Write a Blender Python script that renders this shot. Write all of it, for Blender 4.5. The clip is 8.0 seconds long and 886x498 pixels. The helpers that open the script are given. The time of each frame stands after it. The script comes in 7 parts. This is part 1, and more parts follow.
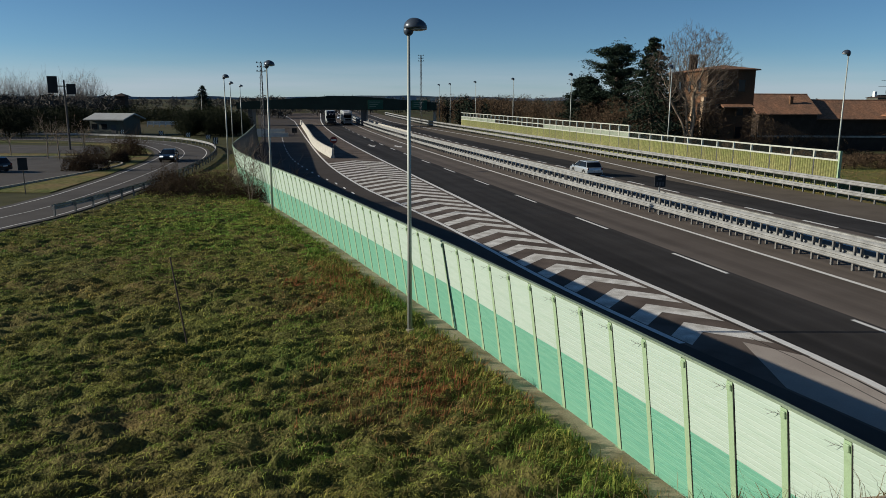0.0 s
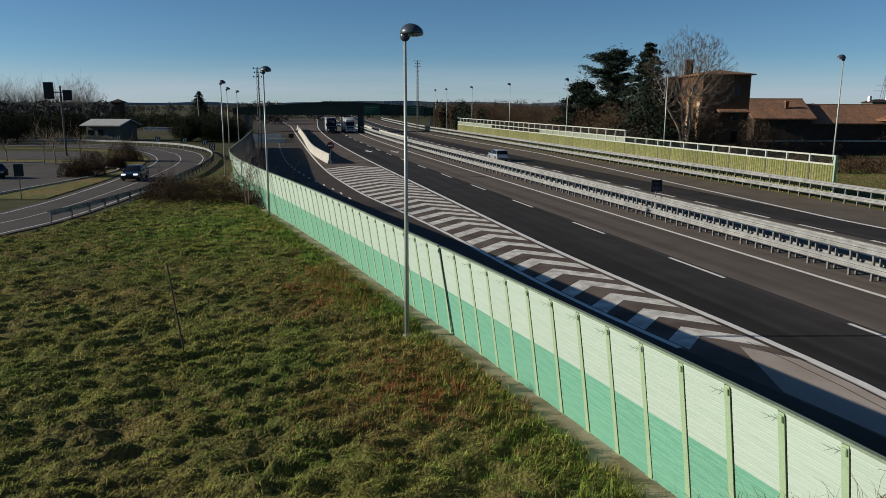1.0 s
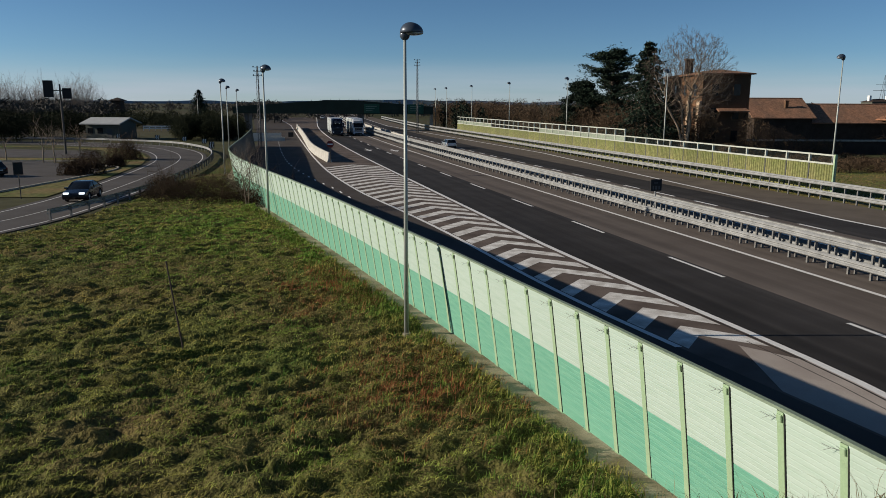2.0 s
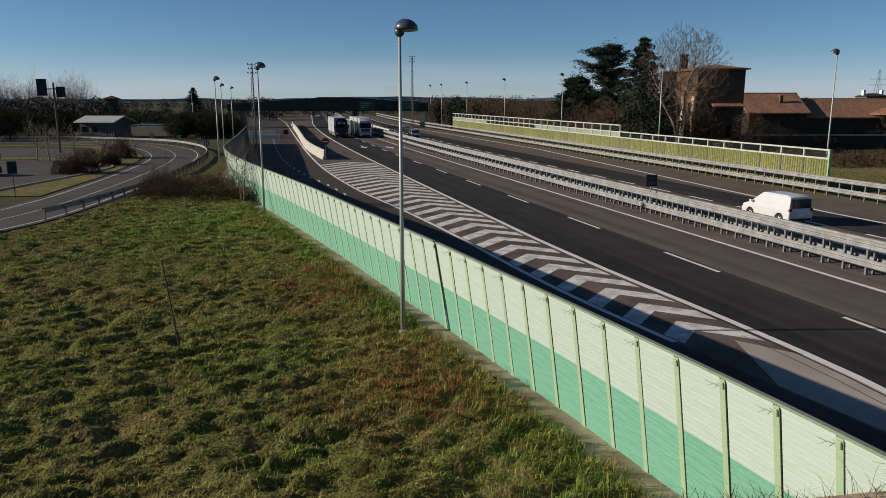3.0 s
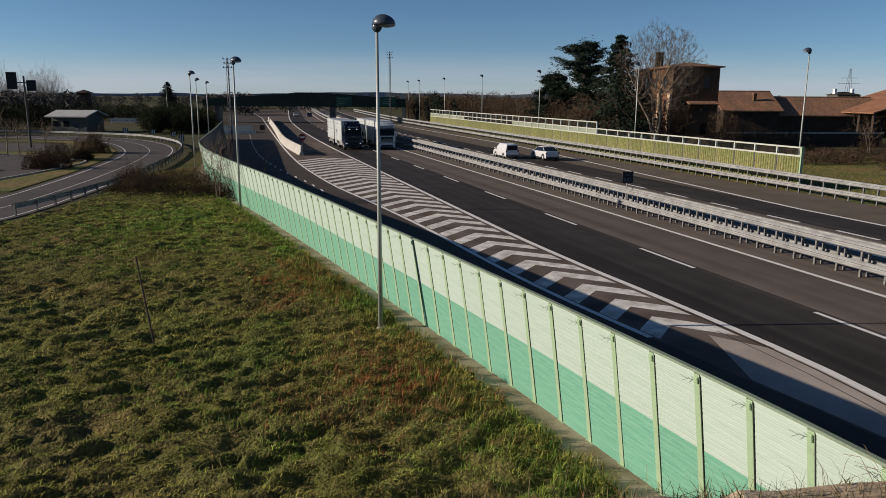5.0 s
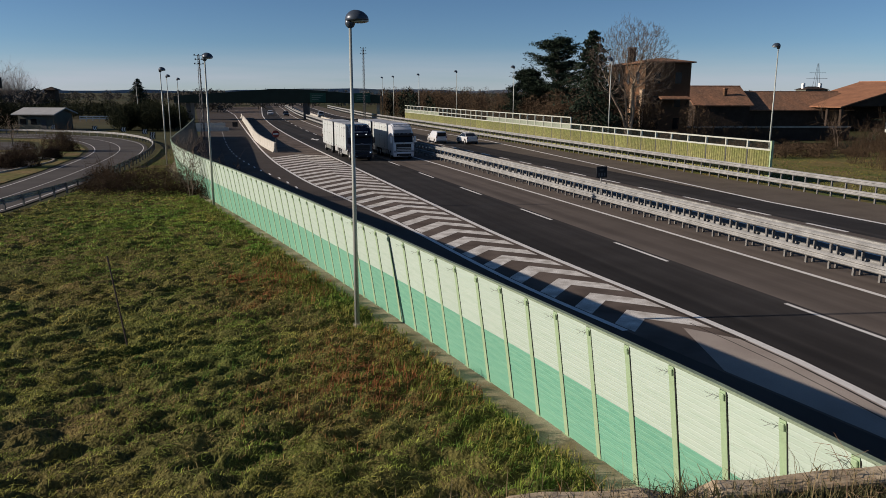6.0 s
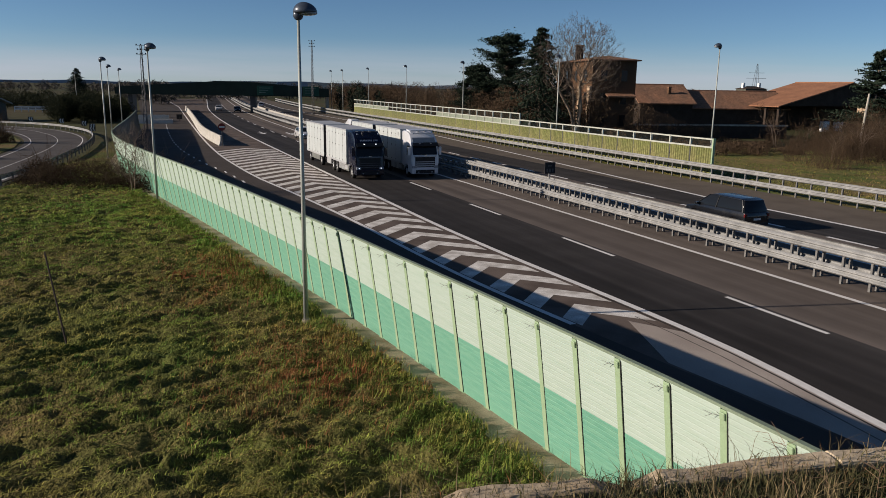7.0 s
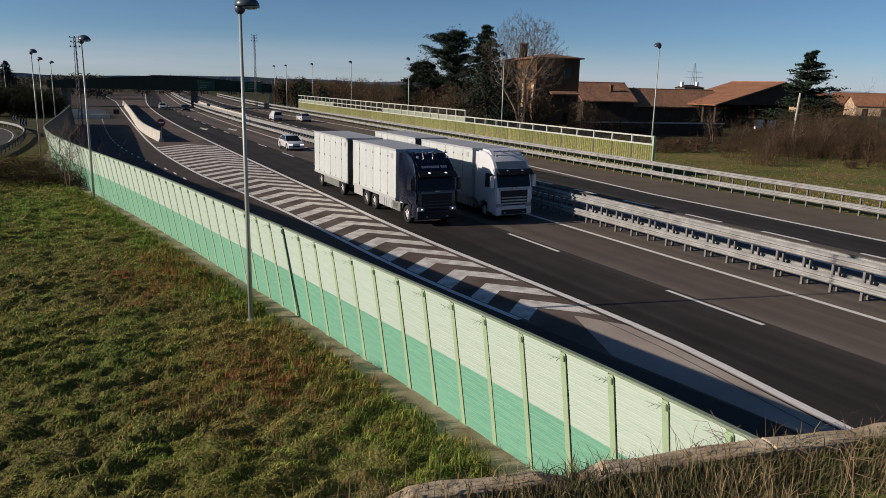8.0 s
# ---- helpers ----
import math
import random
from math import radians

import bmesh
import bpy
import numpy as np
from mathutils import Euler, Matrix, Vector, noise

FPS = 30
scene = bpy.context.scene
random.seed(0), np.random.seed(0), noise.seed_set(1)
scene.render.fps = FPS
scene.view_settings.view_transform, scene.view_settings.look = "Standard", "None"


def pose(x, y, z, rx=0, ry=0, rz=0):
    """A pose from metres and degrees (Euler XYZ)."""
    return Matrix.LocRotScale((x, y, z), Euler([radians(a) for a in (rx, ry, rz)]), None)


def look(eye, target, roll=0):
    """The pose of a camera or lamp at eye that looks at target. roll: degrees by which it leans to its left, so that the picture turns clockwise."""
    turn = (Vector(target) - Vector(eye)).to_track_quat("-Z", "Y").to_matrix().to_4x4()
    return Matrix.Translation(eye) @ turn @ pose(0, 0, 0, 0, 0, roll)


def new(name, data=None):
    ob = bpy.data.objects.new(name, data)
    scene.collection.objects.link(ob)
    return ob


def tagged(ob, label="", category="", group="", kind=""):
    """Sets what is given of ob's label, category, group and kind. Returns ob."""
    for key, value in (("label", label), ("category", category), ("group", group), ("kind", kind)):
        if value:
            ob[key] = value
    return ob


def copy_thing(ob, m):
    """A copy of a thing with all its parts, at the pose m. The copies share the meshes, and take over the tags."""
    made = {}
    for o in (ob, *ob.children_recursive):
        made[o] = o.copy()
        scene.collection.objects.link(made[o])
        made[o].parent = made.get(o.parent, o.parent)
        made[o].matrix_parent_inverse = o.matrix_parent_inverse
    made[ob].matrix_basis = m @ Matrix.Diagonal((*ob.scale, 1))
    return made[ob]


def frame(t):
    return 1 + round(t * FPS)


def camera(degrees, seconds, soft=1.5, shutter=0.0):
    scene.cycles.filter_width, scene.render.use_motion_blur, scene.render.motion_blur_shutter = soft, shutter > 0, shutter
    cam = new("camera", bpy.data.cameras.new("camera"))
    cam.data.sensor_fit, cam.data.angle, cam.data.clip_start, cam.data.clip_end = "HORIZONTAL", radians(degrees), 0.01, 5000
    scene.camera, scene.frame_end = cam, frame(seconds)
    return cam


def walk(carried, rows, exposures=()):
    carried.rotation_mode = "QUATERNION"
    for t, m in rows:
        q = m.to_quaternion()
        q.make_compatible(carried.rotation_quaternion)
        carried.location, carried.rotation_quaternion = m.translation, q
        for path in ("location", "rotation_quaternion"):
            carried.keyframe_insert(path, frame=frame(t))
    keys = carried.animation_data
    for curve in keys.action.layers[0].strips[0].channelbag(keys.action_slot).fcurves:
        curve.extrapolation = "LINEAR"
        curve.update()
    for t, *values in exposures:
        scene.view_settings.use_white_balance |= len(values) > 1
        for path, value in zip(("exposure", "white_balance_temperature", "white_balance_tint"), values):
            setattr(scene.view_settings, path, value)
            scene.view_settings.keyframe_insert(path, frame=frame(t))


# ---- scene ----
import collections

# Camera: a hand-held phone on the abutment of a flyover, 7.7 m over the carriageway; it only turns.
EYE_Z = 7.7
cam = camera(62.26, 8.0, 0.55)
TURNS = [  # seconds, yaw to the right, pitch, lean
    (0, 0.00, -11.57, 0.26),
    (0.5, 0.19, -11.45, 0.04),
    (1, 0.24, -11.17, 0.15),
    (1.5, 0.15, -11.11, 0.46),
    (2.8, 0.53, -11.55, -0.20),
    (3, 0.59, -11.51, -0.05),
    (3.5, 0.58, -11.41, -0.08),
    (4, 1.29, -11.44, 0.19),
    (4.5, 1.90, -11.81, -0.03),
    (4.7, 2.03, -11.76, 0.16),
    (6, 4.29, -12.10, 0.08),
    (6.5, 5.73, -12.05, 0.43),
    (7, 8.30, -12.45, 0.88),
    (7.5, 10.68, -12.60, 1.09),
    (8, 12.55, -12.63, 1.34),
]
EXPOSURES = [(0, 0.26, 5350, 6), (1.5, 0.26, 5400, 8), (3.5, 0.26, 5550, 12), (8, 0.26, 5600, 15)]
PATH = [(t, pose(0, 0, EYE_Z, 90 + p, 0, -y) @ pose(0, 0, 0, 0, 0, r)) for t, y, p, r in TURNS]
walk(cam, PATH, EXPOSURES)

# ---- light ----
SUN_EL, SUN_AZ = 20.0, 270.8   # degrees; azimuth clockwise from +y, so the sun stands over -x
world = bpy.data.worlds.new("sky")
scene.world = world
world.use_nodes = True
wn = world.node_tree
sky = wn.nodes.new("ShaderNodeTexSky")
sky.sky_type, sky.sun_disc = "NISHITA", False
sky.sun_elevation, sky.sun_rotation = radians(SUN_EL), radians(SUN_AZ)
sky.altitude, sky.air_density, sky.dust_density, sky.ozone_density = 100, 0.62, 0.1, 4.0
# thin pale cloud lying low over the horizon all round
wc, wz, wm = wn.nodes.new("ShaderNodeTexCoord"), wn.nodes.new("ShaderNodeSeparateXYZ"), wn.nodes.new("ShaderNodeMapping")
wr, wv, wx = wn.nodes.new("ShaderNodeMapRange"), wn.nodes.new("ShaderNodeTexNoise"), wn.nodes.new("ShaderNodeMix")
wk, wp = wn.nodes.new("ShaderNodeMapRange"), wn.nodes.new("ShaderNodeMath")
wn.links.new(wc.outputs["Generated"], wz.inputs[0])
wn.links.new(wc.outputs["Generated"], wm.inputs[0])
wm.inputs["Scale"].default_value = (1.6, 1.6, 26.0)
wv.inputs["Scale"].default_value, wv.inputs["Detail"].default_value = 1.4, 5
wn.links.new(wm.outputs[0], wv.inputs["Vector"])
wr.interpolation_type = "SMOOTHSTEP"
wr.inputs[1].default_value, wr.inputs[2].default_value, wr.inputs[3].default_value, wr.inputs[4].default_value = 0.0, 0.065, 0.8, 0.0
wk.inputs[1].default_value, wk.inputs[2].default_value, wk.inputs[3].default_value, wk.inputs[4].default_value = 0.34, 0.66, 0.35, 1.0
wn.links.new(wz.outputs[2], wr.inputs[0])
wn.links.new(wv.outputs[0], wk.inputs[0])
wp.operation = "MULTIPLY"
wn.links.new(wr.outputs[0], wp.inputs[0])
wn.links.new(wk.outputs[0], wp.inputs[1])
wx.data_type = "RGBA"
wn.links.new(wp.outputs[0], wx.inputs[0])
wt = wn.nodes.new("ShaderNodeMix")  # a slightly hazy, less violet blue
wt.data_type, wt.blend_type = "RGBA", "MULTIPLY"
wt.inputs[0].default_value, wt.inputs[7].default_value = 1.0, (1.06, 1.0, 0.83, 1)
wn.links.new(sky.outputs[0], wt.inputs[6])
wn.links.new(wt.outputs[2], wx.inputs[6])
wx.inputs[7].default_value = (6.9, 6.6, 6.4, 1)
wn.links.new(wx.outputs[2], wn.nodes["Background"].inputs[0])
wn.nodes["Background"].inputs[1].default_value = 0.064
sun = new("sun", bpy.data.lights.new("sun", "SUN"))
sun.data.energy, sun.data.angle, sun.data.color = 5.0, radians(0.53), (1.0, 0.81, 0.57)
sun.matrix_world = look((0, 0, 60), Vector((0, 0, 60)) + Vector((math.cos(radians(SUN_EL)), 0.014, -math.sin(radians(SUN_EL)))))

# ---- plan: u runs along the motorway, v across it to the right ----
A = radians(14.2)
UD, VD = Vector((-math.sin(A), math.cos(A), 0)), Vector((math.cos(A), math.sin(A), 0))
HEAD = math.degrees(A)  # turn about z that lays local +y along the motorway


def P(u, v, z=0.0):
    return UD * u + VD * v + Vector((0, 0, z))


def curve_at(knots, u):
    """Smooth value through (u, value) knots."""
    n = len(knots)
    if u <= knots[0][0]:
        s = (knots[1][1] - knots[0][1]) / (knots[1][0] - knots[0][0])
        return knots[0][1] + s * (u - knots[0][0])
    if u >= knots[-1][0]:
        return knots[-1][1]
    for i in range(n - 1):
        (a, p), (b, q) = knots[i], knots[i + 1]
        if a <= u <= b:
            t = (u - a) / (b - a)
            m0 = (q - knots[i - 1][1]) / (b - knots[i - 1][0]) if i else (q - p) / (b - a)
            m1 = (knots[i + 2][1] - p) / (knots[i + 2][0] - a) if i + 2 < n else (q - p) / (b - a)
            h = b - a
            return ((2 * t**3 - 3 * t**2 + 1) * p + (t**3 - 2 * t**2 + t) * h * m0
                    + (-2 * t**3 + 3 * t**2) * q + (t**3 - t**2) * h * m1)


BARRIER = [(-4, 9.1), (8, 8.25), (12.5, 7.72), (15, 7.4), (18.4, 6.9), (22.3, 6.35), (27, 5.6), (36, 4.2), (45, 2.65), (53, 1.15), (65, -0.8), (76, -1.85), (83, -1.75), (100, -0.95), (125, 0.05), (150, 0.8)]
GORE = [(-30, 15.2), (8, 14.75), (12, 14.25), (15.5, 13.72), (17.8, 13.38), (20, 13.05), (25, 12.35), (30, 11.9), (42, 11.2), (52, 10.3), (65, 8.95), (89, 8.2), (137, 9.2), (260, 13.0)]



def bend(u):
    """How far the motorway has swung to the right at u."""
    d = max(0.0, u - 90.0)
    return 2.3e-4 * d * d if d < 180 else 7.45 + 0.083 * (d - 180)


# ---- materials ----


def mat(name, base, rough=0.7, vary=0.25, scale=3.0, grain=60.0, bump=0.15, metal=0.0, tint=None, stain=0.0, island=0.0, stretch=(1, 1, 1), dist=0.01, spec=0.4, turn=0.0, streak=0.0):
    """Procedural surface: base colour varied by a broad and a fine noise, stains of another tint, fine relief."""
    m = bpy.data.materials.new(name)
    m.use_nodes = True
    nt = m.node_tree
    n, l = nt.nodes, nt.links
    b = n["Principled BSDF"]
    tc = n.new("ShaderNodeTexCoord")
    mp = n.new("ShaderNodeMapping")
    mp.inputs["Scale"].default_value = stretch
    pre = n.new("ShaderNodeMapping")
    pre.inputs["Rotation"].default_value = (0, 0, turn)
    l.new(tc.outputs["Object"], pre.inputs[0])
    l.new(pre.outputs[0], mp.inputs[0])
    big, fine = n.new("ShaderNodeTexNoise"), n.new("ShaderNodeTexNoise")
    big.inputs["Scale"].default_value, big.inputs["Detail"].default_value = scale, 5
    fine.inputs["Scale"].default_value, fine.inputs["Detail"].default_value = grain, 4
    l.new(mp.outputs[0], big.inputs["Vector"])
    l.new(mp.outputs[0], fine.inputs["Vector"])
    mix = n.new("ShaderNodeMix")
    mix.data_type = "RGBA"
    ramp = n.new("ShaderNodeMapRange")
    ramp.inputs[1].default_value, ramp.inputs[2].default_value = 0.35, 0.68
    l.new(big.outputs[0], ramp.inputs[0])
    l.new(ramp.outputs[0], mix.inputs[0])
    t = tint or tuple(c * (1 - vary) for c in base)
    mix.inputs[6].default_value, mix.inputs[7].default_value = (*base, 1), (*t, 1)
    mul = n.new("ShaderNodeMix")
    mul.data_type, mul.blend_type = "RGBA", "MULTIPLY"
    mul.inputs[0].default_value = 1.0
    mr = n.new("ShaderNodeMapRange")
    mr.inputs[1].default_value, mr.inputs[2].default_value = 0.3, 0.7
    mr.inputs[3].default_value, mr.inputs[4].default_value = 1 - vary * 0.8, 1 + vary * 0.8
    l.new(fine.outputs[0], mr.inputs[0])
    l.new(mix.outputs[2], mul.inputs[6])
    l.new(mr.outputs[0], mul.inputs[7])
    out = mul.outputs[2]
    if streak:
        # wheel tracks and oil along the lane
        ms, sn = n.new("ShaderNodeMapping"), n.new("ShaderNodeTexNoise")
        ms.inputs["Scale"].default_value = (0.9, 0.012, 1)
        sn.inputs["Scale"].default_value, sn.inputs["Detail"].default_value = 1.0, 3
        l.new(pre.outputs[0], ms.inputs[0])
        l.new(ms.outputs[0], sn.inputs["Vector"])
        ma, mb = n.new("ShaderNodeMapRange"), n.new("ShaderNodeMix")
        ma.inputs[1].default_value, ma.inputs[2].default_value = 0.3, 0.7
        ma.inputs[3].default_value, ma.inputs[4].default_value = 1 - streak, 1 + streak
        mb.data_type, mb.blend_type = "RGBA", "MULTIPLY"
        mb.inputs[0].default_value = 1.0
        l.new(sn.outputs[0], ma.inputs[0])
        l.new(out, mb.inputs[6])
        l.new(ma.outputs[0], mb.inputs[7])
        out = mb.outputs[2]
    if island:
        oi = n.new("ShaderNodeObjectInfo")
        ge = n.new("ShaderNodeNewGeometry")
        ad = n.new("ShaderNodeMath")
        ad.operation = "ADD"
        l.new(oi.outputs["Random"], ad.inputs[0])
        l.new(ge.outputs["Random Per Island"], ad.inputs[1])
        m2 = n.new("ShaderNodeMapRange")
        m2.inputs[2].default_value = 2.0
        m2.inputs[3].default_value, m2.inputs[4].default_value = 1 - island, 1 + island
        l.new(ad.outputs[0], m2.inputs[0])
        mu = n.new("ShaderNodeMix")
        mu.data_type, mu.blend_type = "RGBA", "MULTIPLY"
        mu.inputs[0].default_value = 1.0
        l.new(out, mu.inputs[6])
        l.new(m2.outputs[0], mu.inputs[7])
        out = mu.outputs[2]
    l.new(out, b.inputs["Base Color"])
    b.inputs["Metallic"].default_value = metal
    b.inputs["Specular IOR Level"].default_value = spec
    r2 = n.new("ShaderNodeMapRange")
    r2.inputs[3].default_value, r2.inputs[4].default_value = max(0.02, rough - 0.1), min(1, rough + 0.1)
    l.new(big.outputs[0], r2.inputs[0])
    l.new(r2.outputs[0], b.inputs["Roughness"])
    if bump:
        bp = n.new("ShaderNodeBump")
        bp.inputs["Strength"].default_value, bp.inputs["Distance"].default_value = bump, dist
        l.new(fine.outputs[0], bp.inputs["Height"])
        l.new(bp.outputs[0], b.inputs["Normal"])
    return m


def plain(name, base, rough=0.5, metal=0.0, glow=None, coat=0.0):
    m = mat(name, base, rough, 0.08, 2.0, 40.0, 0.03, metal)
    b = m.node_tree.nodes["Principled BSDF"]
    b.inputs["Coat Weight"].default_value = coat
    if glow:
        b.inputs["Emission Color"].default_value = (*glow[:3], 1)
        b.inputs["Emission Strength"].default_value = glow[3]
    return m


M = {
    "dirt": mat("field_soil", (0.085, 0.105, 0.022), 0.95, 0.5, 0.22, 12.0, 1.0, tint=(0.15, 0.115, 0.042), dist=0.10),
    "farground": mat("far_fields", (0.055, 0.06, 0.022), 0.95, 0.35, 0.012, 0.3, 0.3, tint=(0.075, 0.058, 0.03)),
    "asphalt": mat("grey_brown_asphalt", (0.132, 0.110, 0.093), 0.85, 0.16, 0.35, 45.0, 0.25, turn=-A, streak=0.28),
    "asphalt_dark": mat("dark_new_asphalt", (0.040, 0.036, 0.033), 0.82, 0.2, 0.4, 45.0, 0.25, turn=-A, streak=0.45),
    "asphalt_gore": mat("worn_brown_asphalt", (0.148, 0.118, 0.097), 0.88, 0.3, 0.5, 40.0, 0.3, tint=(0.075, 0.058, 0.047)),
    "asphalt_exit": mat("exit_lane_asphalt", (0.074, 0.062, 0.053), 0.85, 0.2, 0.3, 40.0, 0.25),
    "asphalt_ramp": mat("ramp_asphalt", (0.098, 0.088, 0.080), 0.85, 0.22, 0.3, 40.0, 0.25),
    "shoulder": mat("dusty_shoulder_asphalt", (0.135, 0.112, 0.088), 0.9, 0.22, 0.4, 35.0, 0.3),
    "pale_dust": mat("pale_dusty_asphalt", (0.40, 0.35, 0.30), 0.92, 0.2, 0.6, 30.0, 0.3, tint=(0.32, 0.275, 0.235)),
    "paint": mat("worn_road_paint", (0.72, 0.70, 0.66), 0.75, 0.12, 3.0, 70.0, 0.1),
    "paint_worn": mat("worn_hatching_paint", (0.74, 0.71, 0.65), 0.8, 0.3, 1.6, 30.0, 0.1, tint=(0.42, 0.385, 0.335)),
    "concrete": mat("weathered_concrete", (0.46, 0.42, 0.34), 0.9, 0.25, 2.0, 50.0, 0.35, tint=(0.30, 0.26, 0.20)),
    "concrete_white": mat("pale_concrete", (0.46, 0.44, 0.39), 0.85, 0.2, 1.2, 40.0, 0.2),
    "pale_panel": mat("pale_green_white_panel", (0.44, 0.52, 0.45), 0.45, 0.09, 1.2, 30.0, 0.05, tint=(0.39, 0.48, 0.40), island=0.05, stretch=(0.25, 1, 6)),
    "green_panel": mat("sea_green_panel", (0.14, 0.335, 0.235), 0.45, 0.14, 1.5, 30.0, 0.05, tint=(0.19, 0.39, 0.27), island=0.06, stretch=(0.25, 1, 6)),
    "shaded_panel": mat("shaded_grey_panel", (0.085, 0.09, 0.078), 0.6, 0.2, 1.2, 20.0, 0.05),
    "post_green": mat("pale_green_steel", (0.33, 0.44, 0.265), 0.5, 0.1, 3.0, 40.0, 0.06),
    "cap_green": mat("dull_green_cap", (0.21, 0.26, 0.18), 0.6, 0.2, 2.0, 30.0, 0.05),
    "yellow_green": mat("yellow_green_panel", (0.142, 0.156, 0.040), 0.6, 0.45, 0.5, 4.0, 0.05, tint=(0.205, 0.19, 0.07), island=0.25),
    "zinc": mat("galvanised_steel", (0.32, 0.32, 0.31), 0.65, 0.35, 1.4, 30.0, 0.08, metal=0.1),
    "zinc_post": mat("dull_galvanised_posts", (0.20, 0.195, 0.185), 0.7, 0.25, 2.5, 30.0, 0.08, metal=0.1),
    "zinc_dark": mat("dark_rail_steel", (0.10, 0.093, 0.085), 0.7, 0.2, 2.5, 30.0, 0.08, metal=0.1),
    "pole": mat("painted_lamp_pole", (0.38, 0.40, 0.36), 0.5, 0.1, 1.5, 20.0, 0.05, metal=0.2),
    "lamp_head": plain("dark_lamp_housing", (0.06, 0.075, 0.10), 0.35, 0.2),
    "lamp_glass": plain("lamp_bowl", (0.35, 0.36, 0.36), 0.2),
    "bridge_green": mat("dark_green_bridge_cladding", (0.006, 0.020, 0.013), 0.75, 0.3, 0.4, 10.0, 0.05),
    "sign_green": plain("green_sign_face", (0.008, 0.06, 0.035), 0.6),
    "sign_text": plain("dull_sign_lettering", (0.16, 0.22, 0.18), 0.6),
    "sign_grey": plain("sign_back_grey", (0.07, 0.07, 0.072), 0.6),
    "black": plain("black_rubber", (0.015, 0.015, 0.016), 0.7),
    "white": plain("white_bars", (0.75, 0.75, 0.72), 0.6),
    "red": plain("red_sign_face", (0.16, 0.02, 0.015), 0.6),
    "brick": mat("ochre_red_plaster", (0.15, 0.082, 0.045), 0.9, 0.35, 0.35, 6.0, 0.3, tint=(0.085, 0.058, 0.036)),
    "plaster": mat("pale_ochre_plaster", (0.52, 0.38, 0.25), 0.9, 0.2, 0.5, 8.0, 0.2),
    "tile": mat("terracotta_roof_tiles", (0.27, 0.145, 0.085), 0.9, 0.4, 0.45, 3.2, 0.6, tint=(0.17, 0.105, 0.07), stretch=(1, 0.6, 1), dist=0.06),
    "tile_orange": mat("orange_roof_tiles", (0.31, 0.155, 0.085), 0.88, 0.3, 0.4, 4.0, 0.5, tint=(0.24, 0.12, 0.07)),
    "dark_wood": mat("dark_barn_wood", (0.06, 0.045, 0.035), 0.8, 0.3, 1.0, 8.0, 0.3),
    "bark": mat("grey_brown_bark", (0.17, 0.13, 0.10), 0.95, 0.3, 2.0, 20.0, 0.5),
    "bark_pale": mat("pale_plane_bark", (0.30, 0.235, 0.165), 0.9, 0.35, 1.5, 12.0, 0.3),
    "twig": mat("bare_twigs", (0.088, 0.060, 0.036), 0.95, 0.25, 0.4, 10.0, 0.0, island=0.4),
    "twig_grey": mat("grey_bare_twigs", (0.16, 0.125, 0.095), 0.95, 0.2, 0.3, 10.0, 0.0, island=0.3),
    "needle": mat("conifer_needles", (0.028, 0.042, 0.027), 0.9, 0.3, 0.5, 10.0, 0.0, island=0.4),
    "hedge": mat("dark_shrub_leaves", (0.024, 0.028, 0.012), 0.9, 0.3, 0.4, 10.0, 0.0, island=0.45),
    "rust_leaf": mat("dry_brown_leaves", (0.062, 0.042, 0.025), 0.9, 0.3, 0.5, 10.0, 0.0, island=0.5),
    "grass": mat("field_grass", (0.165, 0.235, 0.034), 0.85, 0.4, 0.3, 2.2, 0.0, tint=(0.31, 0.25, 0.065), island=0.75),
    "dry_grass": mat("dry_grass_blades", (0.40, 0.29, 0.11), 0.9, 0.3, 0.8, 6.0, 0.0, tint=(0.17, 0.15, 0.05), island=0.5),
    "lush_far": mat("bright_far_grass", (0.115, 0.22, 0.03), 0.85, 0.35, 0.4, 3.0, 0.0, tint=(0.24, 0.28, 0.05), island=0.5, spec=0.1),
    "lush_grass": mat("lush_green_grass", (0.065, 0.138, 0.02), 0.85, 0.3, 0.5, 5.0, 0.0, tint=(0.13, 0.175, 0.03), island=0.5, spec=0.1),
    "footing": mat("dirty_concrete_strip", (0.38, 0.32, 0.225), 0.95, 0.3, 0.9, 30.0, 0.4, tint=(0.20, 0.155, 0.09), spec=0.1),
    "red_weed": mat("reddish_dry_weed", (0.30, 0.115, 0.045), 0.9, 0.3, 0.8, 6.0, 0.0, tint=(0.20, 0.12, 0.045), island=0.5),
}

# dry ground, asphalt and plants have hardly any sheen
for key in ("dirt", "farground", "asphalt", "asphalt_dark", "asphalt_gore", "asphalt_exit", "asphalt_ramp", "shoulder", "pale_dust", "concrete", "brick", "zinc_post", "zinc_dark", "tile", "tile_orange", "dark_wood", "bark", "bark_pale", "twig", "twig_grey", "needle", "hedge", "rust_leaf", "grass", "dry_grass", "red_weed"):
    M[key].node_tree.nodes["Principled BSDF"].inputs["Specular IOR Level"].default_value = 0.10

# ---- mesh helpers ----


def link_mesh(name, bm, material, parent=None, label="", smooth=False):
    me = bpy.data.meshes.new(name)
    if isinstance(bm, tuple):
        me.from_pydata(bm[0], [], bm[1])
    else:
        bmesh.ops.recalc_face_normals(bm, faces=bm.faces)
        bm.to_mesh(me)
        bm.free()
    for m in (material if isinstance(material, (list, tuple)) else [material]):
        me.materials.append(M[m] if isinstance(m, str) else m)
    if smooth:
        me.shade_smooth()
    ob = new(name, me)
    if parent:
        ob.parent = parent
    if label:
        ob["label"] = label
    return ob


